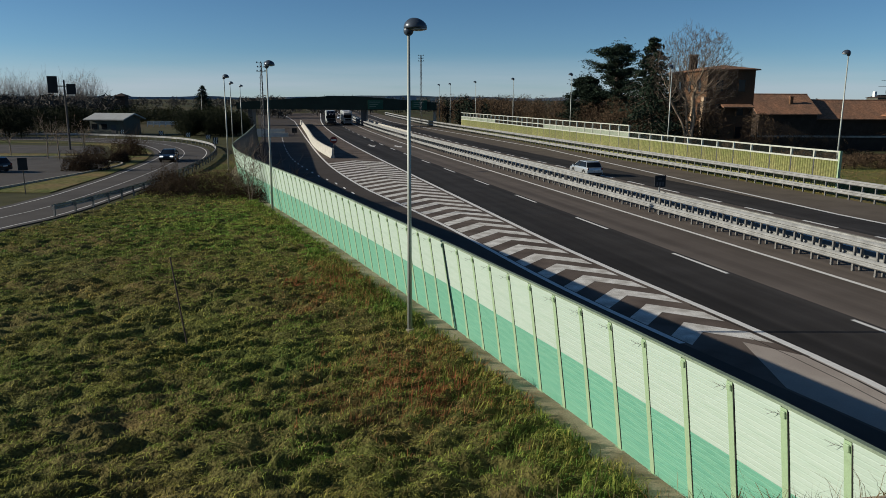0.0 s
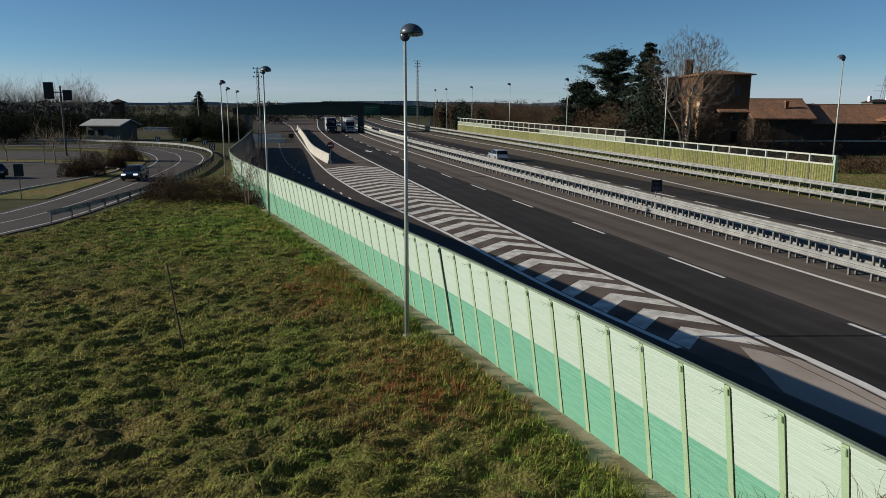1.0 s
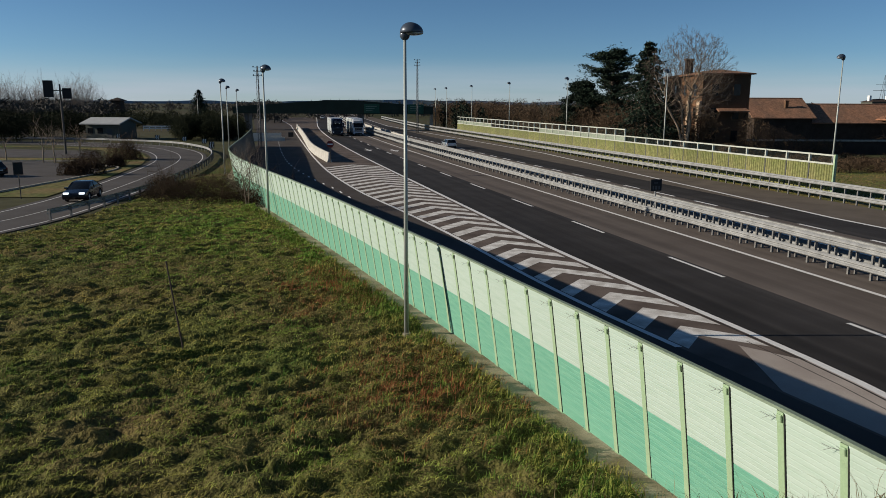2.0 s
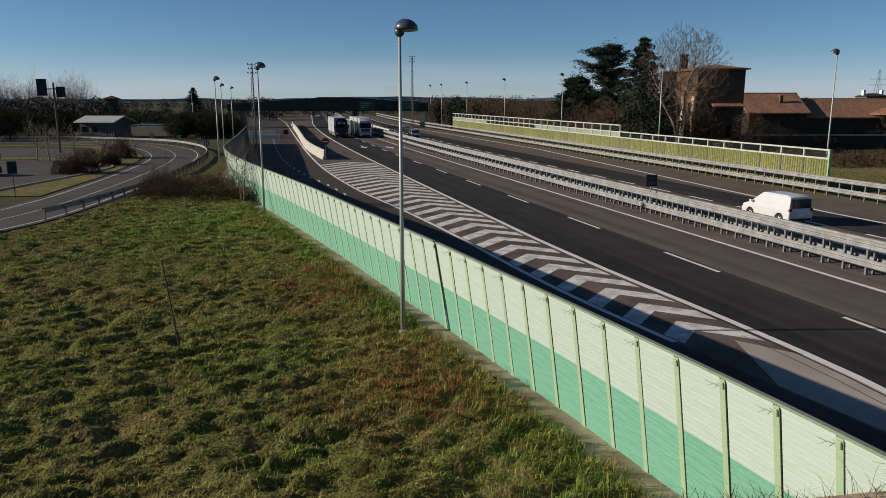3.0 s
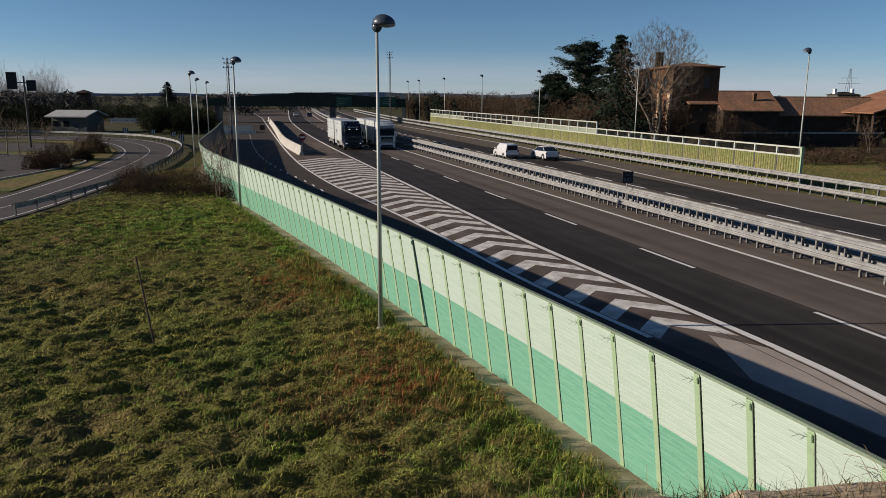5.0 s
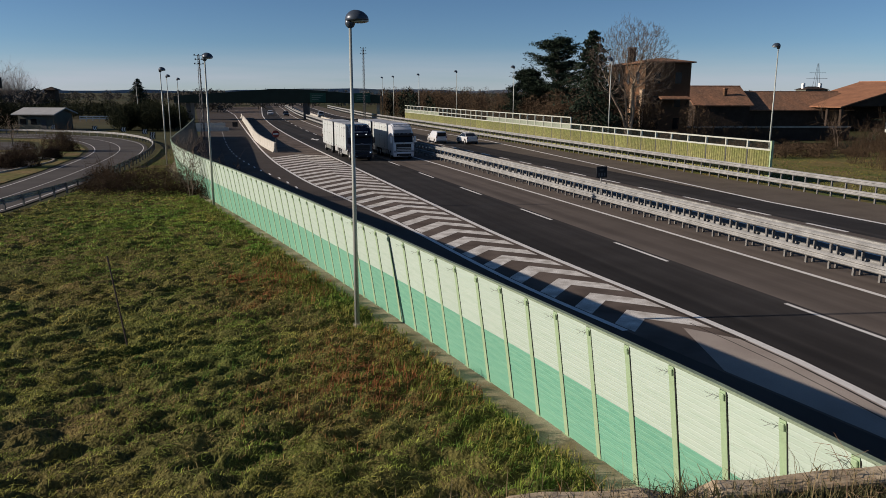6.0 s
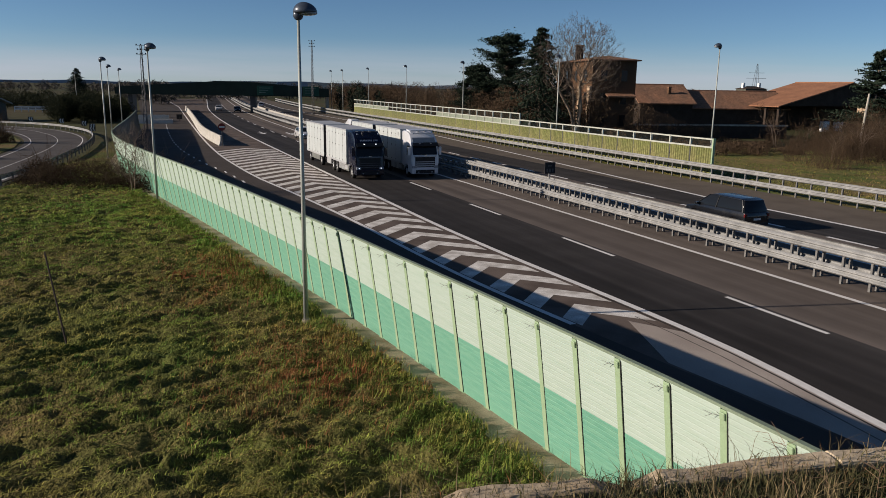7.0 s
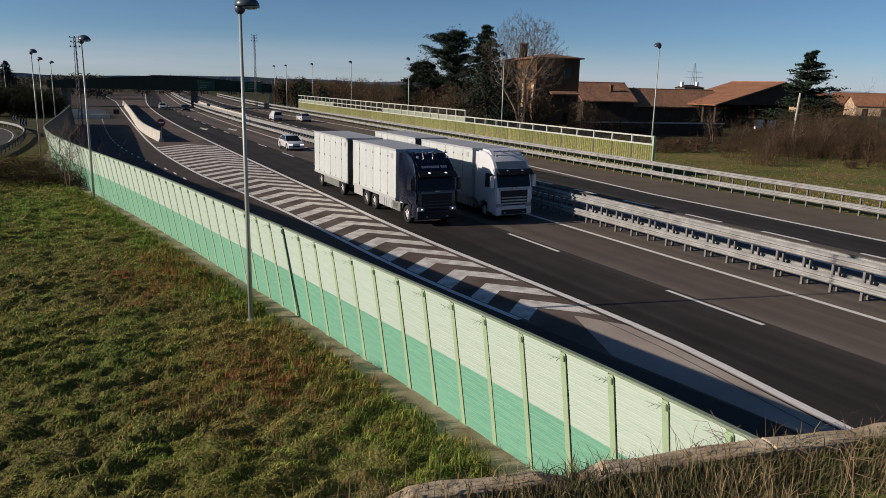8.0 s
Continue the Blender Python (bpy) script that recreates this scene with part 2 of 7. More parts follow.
def part(name, bm, material, parent, label="", smooth=False):
    return link_mesh(name, bm, material, parent, label, smooth)


def thing(name, label, category, at=None, group="", kind=""):
    ob = new(name)
    ob.empty_display_size = 0.3
    if at is not None:
        ob.matrix_basis = at
    return tagged(ob, label, category, group, kind)


def setting(name, bm, material, label="", category="", smooth=False):
    return tagged(link_mesh(name, bm, material, None, "", smooth), label, category, "", "structure")


def box(x0, x1, y0, y1, z0, z1, bevel=0.0, bm=None, seg=2):
    own = bmesh.new()
    bmesh.ops.create_cube(own, size=1, matrix=Matrix.Translation(((x0 + x1) / 2, (y0 + y1) / 2, (z0 + z1) / 2)) @ Matrix.Diagonal((x1 - x0, y1 - y0, z1 - z0, 1)))
    if bevel:
        bmesh.ops.bevel(own, geom=list(own.edges), offset=bevel, segments=seg, affect="EDGES", profile=0.6)
    return merge(bm, own)


def merge(bm, own, m=None):
    if m is not None:
        own.transform(m)
    if bm is None:
        return own
    tmp = bpy.data.meshes.new("tmp")
    own.to_mesh(tmp)
    own.free()
    bm.from_mesh(tmp)
    bpy.data.meshes.remove(tmp)
    return bm


def tube(p, q, r0, r1, seg=8, bm=None, caps=True):
    p, q = Vector(p), Vector(q)
    own = bmesh.new()
    d = q - p
    bmesh.ops.create_cone(own, cap_ends=caps, segments=seg, radius1=r0, radius2=max(r1, 1e-4), depth=d.length)
    own.transform(Matrix.Translation((p + q) / 2) @ d.to_track_quat("Z", "Y").to_matrix().to_4x4())
    return merge(bm, own)


def prism(outline, y0, y1, axis="y", bevel=0.0, bm=None, seg=2):
    """Extrudes a closed outline. axis y: outline in (x, z); axis x: outline in (y, z); axis z: outline in (x, y)."""
    own = bmesh.new()
    lay = {"y": lambda a, b, t: (a, t, b), "x": lambda a, b, t: (t, a, b), "z": lambda a, b, t: (a, b, t)}[axis]
    lo = [own.verts.new(lay(a, b, y0)) for a, b in outline]
    hi = [own.verts.new(lay(a, b, y1)) for a, b in outline]
    n = len(outline)
    own.faces.new(lo)
    own.faces.new(hi[::-1])
    for i in range(n):
        own.faces.new((lo[i], hi[i], hi[(i + 1) % n], lo[(i + 1) % n]))
    bmesh.ops.recalc_face_normals(own, faces=own.faces)
    if bevel:
        bmesh.ops.bevel(own, geom=list(own.edges), offset=bevel, segments=seg, affect="EDGES", profile=0.6)
    return merge(bm, own)


def ribbon(left, right, z, depth=0.0):
    """A flat strip between two rows of plan points; depth: skirts down its sides."""
    v, f = [], []
    for a, b in zip(left, right):
        v += [(a[0], a[1], z), (b[0], b[1], z)]
    n = len(left)
    for i in range(n - 1):
        f.append((2 * i, 2 * i + 1, 2 * i + 3, 2 * i + 2))
    if depth:
        k = len(v)
        v += [(x, y, z - depth) for x, y, _ in v]
        for i in range(n - 1):
            f.append((2 * i + 2, 2 * i, k + 2 * i, k + 2 * i + 2))
            f.append((2 * i + 1, 2 * i + 3, k + 2 * i + 3, k + 2 * i + 1))
    return v, f


def uv_ribbon(us, vl, vr, z, depth=0.0):
    l = [P(u, vl(u) if callable(vl) else vl) for u in us]
    r = [P(u, vr(u) if callable(vr) else vr) for u in us]
    return ribbon(l, r, z, depth)


def sweep(points, profile, closed=False):
    """Carries a profile of (side, up) pairs along a row of points; returns verts, faces."""
    v, f = [], []
    n, k = len(points), len(profile)
    for i, p in enumerate(points):
        a, b = points[max(0, i - 1)], points[min(n - 1, i + 1)]
        d = (Vector(b) - Vector(a)).normalized()
        s = Vector((d.y, -d.x, 0)).normalized()
        v += [tuple(Vector(p) + s * x + Vector((0, 0, z))) for x, z in profile]
    m = k if closed else k - 1
    for i in range(n - 1):
        for j in range(m):
            a, b = i * k + j, i * k + (j + 1) % k
            f.append((a, b, b + k, a + k))
    if closed:
        f += [tuple(range(k)), tuple(range((n - 1) * k, n * k))[::-1]]
    return v, f


def along(points, step):
    """Points at even steps along a row of points, with the heading there."""
    out, left = [], 0.0
    for a, b in zip(points, points[1:]):
        a, b = Vector(a), Vector(b)
        d = (b - a).length
        t = left
        while t < d:
            out.append((a + (b - a) * (t / d), math.degrees(math.atan2(b.y - a.y, b.x - a.x)) - 90))
            t += step
        left = t - d
    return out


def smooth_path(pts, n=8):
    """A smooth row of points through a few plan points."""
    out = []
    for i in range(len(pts) - 1):
        p0, p1, p2, p3 = (Vector(pts[max(0, min(len(pts) - 1, k))]) for k in (i - 1, i, i + 1, i + 2))
        for s in range(n):
            t = s / n
            out.append(0.5 * (2 * p1 + (p2 - p0) * t + (2 * p0 - 5 * p1 + 4 * p2 - p3) * t**2 + (3 * p1 - p0 - 3 * p2 + p3) * t**3))
    out.append(Vector(pts[-1]))
    return out

# ---- ground, carriageways and markings ----


def ground():
    v, f = [(0, 0, -0.06)], []
    rings, seg = [30, 80, 200, 500, 1500, 4500], 48
    for r in rings:
        v += [(r * math.cos(2 * math.pi * i / seg), r * math.sin(2 * math.pi * i / seg), -0.06) for i in range(seg)]
    f += [(0, 1 + i, 1 + (i + 1) % seg) for i in range(seg)]
    for k in range(len(rings) - 1):
        for i in range(seg):
            a, b = 1 + k * seg + i, 1 + k * seg + (i + 1) % seg
            f.append((a, a + seg, b + seg, b))
    setting("ground", (v, f), "farground", "flat winter farmland reaching to the horizon", "ground")


EDGE = [(-30, 15.5), (6, 15.55), (11.5, 15.95), (16, 16.33), (22, 16.2), (30, 15.72), (40, 15.45), (900, 15.45)]


def edge(u):
    return curve_at(EDGE, u) + bend(u)


def roads():
    us = [-30 + 4 * i for i in range(108)]
    far = [u for u in us] + [440, 500, 600, 750, 900]
    bar = lambda u: curve_at(BARRIER, u) + 0.2
    gore = lambda u: curve_at(GORE, u)
    setting("exit_lane", uv_ribbon([-30 + 2 * i for i in range(39)] + [u for u in us if u >= 48], bar, gore, 0.0, 0.05), "asphalt_exit", "grey asphalt exit lane beside the noise barrier", "road")
    us2 = [-30 + 2 * i for i in range(40)]
    setting("gore_area", uv_ribbon(us2[:-1] + [u for u in us if u >= 48], gore, lambda u: max(15.5, edge(u)), 0.0, 0.05), "asphalt_gore", "worn brown asphalt wedge with white hatching", "road")
    slow = setting("road", uv_ribbon(us2[:-1] + [u for u in far if u >= 48], lambda u: max(15.5, edge(u)), lambda u: 20.75 + bend(u), 0.0, 0.05), "asphalt_dark", "dark asphalt slow lane of the motorway", "road")
    fast = setting("road", uv_ribbon(far, lambda u: 20.75 + bend(u), lambda u: 29.8 + bend(u), 0.0, 0.05), "asphalt", "brown-grey asphalt fast lane of the motorway", "road")
    far1 = setting("road", uv_ribbon(far, lambda u: 29.8 + bend(u), lambda u: 34.6 + bend(u), 0.0, 0.05), "asphalt", "brown-grey asphalt fast lane of the far carriageway", "road")
    far2 = setting("road", uv_ribbon(far, lambda u: 34.6 + bend(u), lambda u: 38.9 + bend(u), 0.0, 0.05), "asphalt_dark", "dark asphalt slow lane of the far carriageway", "road")
    setting("shoulder", uv_ribbon(far, lambda u: 38.9 + bend(u), lambda u: 45.2 + max(bend(u), 0.02 * max(0, u - 40)), 0.0, 0.05), "shoulder", "dusty pale asphalt hard shoulder", "road")

    def line(name, us, v, w, z=0.006, m="paint", label=""):
        vv = v if callable(v) else (lambda u: v)
        setting(name, uv_ribbon(us, lambda u: vv(u) - w / 2, lambda u: vv(u) + w / 2, z), m, label or "white painted edge line on the asphalt", "road marking")

    line("edge_line", us2[:-1] + [u for u in far if u >= 48], edge, 0.30)
    line("tar_joint", [u for u in us2 if u < 26], lambda u: edge(u) - 0.26, 0.07, 0.0075, "asphalt_dark", "dark tar joint beside the edge line")
    line("tar_joint", [u for u in us2 if u < 22], lambda u: edge(u) - 0.72, 0.035, 0.0075, "asphalt_dark", "fine dark crack beside the edge line")
    line("edge_line", far, lambda u: 24.8 + bend(u), 0.27)
    line("edge_line", far, lambda u: 30.9 + bend(u), 0.2)
    line("edge_line", far, lambda u: 38.75 + max(0.085 * max(0, min(u, 110) - 42), bend(u)), 0.34)
    line("edge_line", us2[25:-1] + [u for u in us if u >= 48], gore, 0.24)

    me = bpy.data.meshes.new("lane_dash")
    v, f = uv_ribbon([0, 4.6], -0.10, 0.10, 0.0)
    me.from_pydata(v, [], f)
    me.materials.append(M["paint"])

    me2 = bpy.data.meshes.new("lane_dash")
    v, f = uv_ribbon([0, 3.0], -0.14, 0.14, 0.0)
    me2.from_pydata(v, [], f)
    me2.materials.append(M["paint"])

    def dashes(parent, v, start, count, step, me=me):
        for i in range(count):
            ob = new("lane_dash", me)
            ob.location = P(start + i * step, v + bend(start + i * step + 2), 0.007)
            ob.rotation_euler.z = -math.atan(4.6e-4 * max(0, min(start + i * step, 270) - 90))
            ob.parent = parent

    dashes(slow, 20.45, 28.2 - 11.9 * 3, 26, 11.9)
    dashes(far1, 34.55, 37.3 - 5.95 * 8, 52, 5.95, me2)
    # short dashes of the exit lane's own guide line
    short = bpy.data.meshes.new("guide_dash")
    v, f = uv_ribbon([0, 1.3], -0.08, 0.08, 0.0)
    short.from_pydata(v, [], f)
    short.materials.append(M["paint"])
    lane = bpy.data.objects["exit_lane"]
    for i in range(30):
        u = 60 + 3.6 * i
        ob = new("guide_dash", short)
        ob.location, ob.parent = P(u, curve_at([(60, 7.6), (67, 7.0), (76, 5.8), (94, 4.5), (119, 4.4), (170, 5.5)], u), 0.007)  , lane
    # chevrons of the gore
    gore_ob = bpy.data.objects["gore_area"]
    for i in range(31):
        apex = 19.6 + 2.45 * i
        mid = curve_at([(19, 14.5), (27, 14.15), (34, 13.5), (42, 13.6), (60, 12.8), (95, 12.0)], apex)
        w = 1.15
        vs, fs = [], []
        for sgn in (1, -1):
            # the arm leaves the apex at 45 degrees towards smaller u, until it meets the edge
            def meet(u0):
                lo, hi = 0.0, 9.0
                for _ in range(30):
                    s = (lo + hi) / 2
                    lim = edge(u0 - s) - 0.36 if sgn > 0 else gore(u0 - s) + 0.18
                    if (mid + sgn * s - lim) * sgn < 0:
                        lo = s
                    else:
                        hi = s
                return lo
            a, b = meet(apex), meet(apex - w)
            q = [(apex, mid), (apex - a, mid + sgn * a), (apex - w - b, mid + sgn * b), (apex - w, mid)]
            k = len(vs)
            vs += [tuple(P(u, v, 0.006)) for u, v in q]
            fs.append((k, k + 1, k + 2, k + 3) if sgn < 0 else (k + 3, k + 2, k + 1, k))
        if apex - w > 18.9:
            part("chevron", (vs, fs), "paint_worn", gore_ob)
    # bare triangle of paler dust before the first chevron
    setting("gore_tip", uv_ribbon([-20, 0, 8, 11.9, 14, 16, 17.8, 18.9, 19.7], lambda u: gore(u) + 0.1 + max(0, u - 16) * 0.5, lambda u: edge(u) - 0.1 if u < 18 else edge(u) - 0.1 - (u - 17.8) * 0.62, 0.004), "pale_dust", "pale dusty asphalt before the hatching", "road")
    for u, v in ((119.5, 18.6), (117.0, 22.6)):
        arrow = [(0, -0.12), (3.2, -0.12), (3.2, -0.75), (6.0, 0.0), (3.2, 0.75), (3.2, 0.12), (0, 0.12)]
        pts = [tuple(P(u + 6 - a, v + b, 0.006)) for a, b in arrow]
        setting("lane_arrow", (pts, [(0, 1, 5, 6), (2, 3, 4)]), "paint", "white painted arrow on the lane", "road marking")


ground()
roads()

# ---- noise barrier beside the field ----


def ribbed(length, z0, z1, pitch, deep, sink=0.0):
    """A horizontally ribbed panel, local +y along it, its face towards -x."""
    prof, z, k = [(0.0, z0)], z0, 0
    n = max(1, round((z1 - z0) / pitch))
    h = (z1 - z0) / n
    for i in range(n):
        a = z0 + i * h
        prof += [(-deep, a + 0.12 * h), (-deep, a + 0.80 * h), (0.0, a + 0.94 * h)]
    prof.append((0.0, z1))
    prof += [(0.07, z1), (0.07, z0)]
    return prism([(x + sink, z) for x, z in prof], 0.0, length, "y")


LEAN = 8.4  # degrees by which the barrier leans over the field


def barrier_left():
    us = [-3.93 + 0.25 * i for i in range(560)]
    line = [P(u, curve_at(BARRIER, u)) for u in us]
    step, close = 1.18, 1.122  # bays are a little shorter past the expansion joint
    near = along([p for p, u in zip(line, us) if u < 24.0], step)
    far_line = [near[-1][0]] + [p for p in line if p.dot(UD) > near[-1][0].dot(UD) + 0.05]
    spots = near[:-1] + along(far_line, close)
    bend = len(near) - 1
    wall = thing("noise_barrier", "pale green and sea-green ribbed metal noise barrier with steel posts", "noise barrier", Matrix(), "", "structure")
    foot = sweep(line[::8], [(-0.85, -0.05), (-0.85, 0.12), (0.28, 0.08), (0.28, -0.05)], True)
    part("footing", foot, "footing", wall, "weathered concrete strip")
    cap = sweep(line[::4], [(-0.04 - 0.46, 3.09), (-0.04 - 0.46, 3.14), (0.06 - 0.46, 3.14), (0.06 - 0.46, 3.09)], True)
    part("cap_rail", cap, "cap_green", wall)
    meshes = {}
    ribs = ribbed(step - 0.14, 0.06, 1.64, 0.105, 0.0035)
    meshes["lower_panel"] = part("lower_panel", ribs, "green_panel", wall, "sea-green ribbed panel")
    meshes["upper_panel"] = part("upper_panel", ribbed(step - 0.14, 1.64, 3.1, 0.105, 0.003), "pale_panel", wall, "pale green-white ribbed panel")
    post = box(-0.008, 0.10, -0.05, 0.05, 0.06, 3.08)
    box(-0.016, -0.006, -0.066, 0.066, 0.06, 3.09, 0.003, post, 1)
    box(-0.20, 0.17, -0.15, 0.15, 0.03, 0.10, 0.01, post, 1)
    box(-0.05, -0.012, -0.05, 0.05, 2.93, 3.05, 0.01, post, 1)
    meshes["post"] = part("post", post, "post_green", wall, "pale green steel post")
    meshes["seal"] = part("seal", box(-0.010, 0.02, -0.082, -0.068, 0.1, 3.06), "black", wall, "dark rubber joint")
    anchor = bmesh.new()
    for a, b in (((-0.03, 0, 3.0), (-0.09, 0.15, 2.99)), ((-0.09, 0.15, 2.99), (-0.15, 0.27, 3.03)), ((-0.09, 0.15, 2.99), (-0.14, 0.24, 2.93)), ((-0.03, 0.02, 3.0), (-0.07, 0.08, 3.05))):
        tube(a, b, 0.0045, 0.003, 5, anchor)
    meshes["wire_end"] = part("wire_end", anchor, "zinc_post", wall, "loose twisted wire end")
    # past the turn, dark grey copies put the shaded face into the colour
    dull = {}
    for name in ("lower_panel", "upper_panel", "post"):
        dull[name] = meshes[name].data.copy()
        dull[name].materials[0] = M["shaded_panel"]
    for i in range(len(spots) - 1):
        p, h = spots[i]
        for name in ("post", "seal", "lower_panel", "upper_panel", "wire_end"):
            if name == "wire_end" and (i % 5 == 3 or i > 26):
                continue
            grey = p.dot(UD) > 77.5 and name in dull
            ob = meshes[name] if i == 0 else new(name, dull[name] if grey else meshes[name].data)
            ob.parent = wall
            lift = pose(p.x, p.y, 0, 0, 0, h) @ pose(0, 0, 0, 0, -LEAN, 0)
            fit = 1.0 if i < bend else (close - 0.14) / (step - 0.14)
            wob = 0.12 * math.sin(i * 12.9) if name == "wire_end" else 0.0
            ob.matrix_basis = lift @ (pose(0, 0.07, 0) @ Matrix.Diagonal((1, fit, 1, 1)) if "panel" in name else pose(0, 0, wob * 0.2, 0, 0, 60 * wob))
            if i and "label" in meshes[name]:
                ob["label"] = "dull grey steel" if grey else meshes[name]["label"]
    return wall


W_BEAM = [(0.0, 0.0), (-0.05, 0.03), (-0.08, 0.06), (-0.08, 0.10), (-0.02, 0.14), (-0.02, 0.17), (-0.08, 0.21), (-0.08, 0.25), (-0.05, 0.28), (0.0, 0.31)]


def rail(name, points, label, beams=(0.45,), side=1, step=2.0, height=0.8, material="zinc", depth=0.0, post_w=0.06, tubes=(), tall=1.0):
    """A guard rail: W-beams on posts along a row of points; side +1 turns the beam to the right."""
    g = thing(name, label, "guard rail", Matrix(), "", "structure")
    for z in beams:
        prof = [(-x * side * tall + side * 0.12, y * tall + z) for x, y in W_BEAM]
        back = [(x - side * 0.012, y) for x, y in prof[::-1]]
        part("beam", sweep(points, prof + back, True), material, g)
    for z, r in tubes:
        prof = [(side * 0.02 + r * math.cos(a * math.pi / 3), z + r * math.sin(a * math.pi / 3)) for a in range(6)]
        part("top_tube", sweep(points, prof, True), material, g)
    post = box(-post_w, post_w, -post_w * 0.8, post_w * 0.8, -0.05, height)
    box(min(0, side * 0.12), max(0, side * 0.12), -0.05, 0.05, min(beams) + 0.1, min(beams) + 0.2, 0, post)
    if len(beams) > 1:
        box(min(0, side * 0.12), max(0, side * 0.12), -0.05, 0.05, max(beams) + 0.1, max(beams) + 0.2, 0, post)
    base = part("post", post, "zinc_post" if material == "zinc" else material, g)
    spots = along(points, step)[:280]
    for i, (p, h) in enumerate(spots):
        ob = base if i == 0 else new("post", base.data)
        ob.parent = g
        ob.matrix_basis = pose(p.x, p.y, 0, 0, 0, h)
    return g


def rails():
    us = [-8 + 4 * i for i in range(100)]
    rail("median_guard_rail", [P(u, 26.45 + bend(u)) for u in us], "tall double-beam galvanised guard rail in the median", (0.36, 1.17), -1, 1.31, 1.42, tall=1.25)
    rail("median_guard_rail", [P(u, 26.86 + bend(u)) for u in us], "tall double-beam galvanised guard rail in the median", (0.36, 1.17), 1, 1.31, 1.42, tall=1.25)
    us = [-8 + 4 * i for i in range(90)]
    verge_edge = lambda u: 45.35 + max(0.02 * max(0, u - 40), bend(u) + 0.3 if u > 150 else 0)
    rail("roadside_guard_rail", [P(u, verge_edge(u)) for u in us], "tall double-beam galvanised guard rail along the far verge", (0.36, 1.17), -1, 1.31, 1.42, "zinc", tall=1.25)
    us = [-4 + 2 * i for i in range(46)]
    # dark steel colour deepens the barrier's shade on this rail
    rail("roadside_guard_rail", [P(u, curve_at(BARRIER, u) + 1.0) for u in us], "low weathered guard rail before the noise barrier", (0.45,), 1, 2.0, 0.78, "zinc_dark")


# ---- far noise barrier with glazed top ----


def barrier_right():
    wall = thing("noise_barrier", "yellow-green panel noise barrier with glazed top frames", "noise barrier", Matrix(), "", "structure")
    step = 2.86
    glass = plain("dusty_clear_panel", (0.2, 0.24, 0.22), 0.08)
    gb = glass.node_tree.nodes["Principled BSDF"]
    gb.inputs["Alpha"].default_value = 0.02
    gb.inputs["Specular IOR Level"].default_value = 0.1
    M["clear"] = glass
    M["frame_green"] = mat("pale_frame_steel", (0.46, 0.47, 0.40), 0.5, 0.1, 2.0, 20.0, 0.03)
    M["milky"] = mat("milky_weathered_pane", (0.24, 0.27, 0.20), 0.5, 0.3, 0.8, 8.0, 0.02, island=0.2)

    def bay(z_panel, z_top, mid):
        out = {}
        n = 9
        prof = []
        w = step - 0.12
        for i in range(n):
            a, b = i * w / n, (i + 1) * w / n
            prof += [(-0.0, a), (-0.07, a + 0.07), (-0.07, b - 0.10), (0.0, b - 0.03)]
        prof += [(0.05, w), (0.05, 0)]
        out["panel"] = prism([(x, y + 0.06) for x, y in prof], 0.1, z_panel, "z")
        out["joint"] = box(-0.03, 0.09, -0.055, 0.055, 0.0, z_panel)
        out["post"] = box(-0.09, 0.09, -0.075, 0.075, z_panel, z_top)
        fr = box(-0.06, 0.06, 0.075, step - 0.075, z_top - 0.13, z_top)
        box(-0.08, 0.06, 0.075, step - 0.075, z_panel, z_panel + 0.14, 0, fr)
        if mid:
            box(-0.05, 0.05, 0.075, step - 0.075, mid - 0.07, mid + 0.07, 0, fr)
        out["frame"] = fr
        out["pane"] = box(-0.01, 0.01, 0.075, step - 0.075, (mid or z_panel) + 0.15, z_top - 0.14)
        if mid:
            out["lower_pane"] = box(-0.01, 0.01, 0.075, step - 0.075, z_panel + 0.15, mid - 0.08)
        return out

    mats = {"panel": "yellow_green", "joint": "sign_grey", "post": "frame_green", "frame": "frame_green", "pane": "clear", "lower_pane": "milky"}
    for u0, n, spec in ((51.4, 13, (2.75, 3.6, 0)), (51.4 + 13 * step, 31, (2.75, 4.45, 3.5))):
        base = {k: part(k, b, mats[k], wall) for k, b in bay(*spec).items()}
        open_pane = None
        for i in range(n):
            p = P(u0 + i * step, 47.0 + 0.02 * max(0, u0 + i * step - 60))
            for k, o in base.items():
                ob = o if i == 0 else new(k, o.data)
                if k == "lower_pane" and not (i < 11 or i > 20):
                    # most of the lower row is clear
                    if open_pane is None:
                        open_pane = o.data.copy()
                        open_pane.materials[0] = M["clear"]
                    ob.data = open_pane
                ob.parent = wall
                ob.matrix_basis = pose(p.x, p.y, 0, 0, 0, HEAD - 1.1 * (u0 + i * step > 60))
    end = box(-0.12, 0.12, -0.12, 0.02, 0, 3.62)
    e = part("end_post", end, "post_green", wall)
    p = P(51.35, 47.0)
    e.matrix_basis = pose(p.x, p.y, 0, 0, 0, HEAD)


# ---- street lamps ----


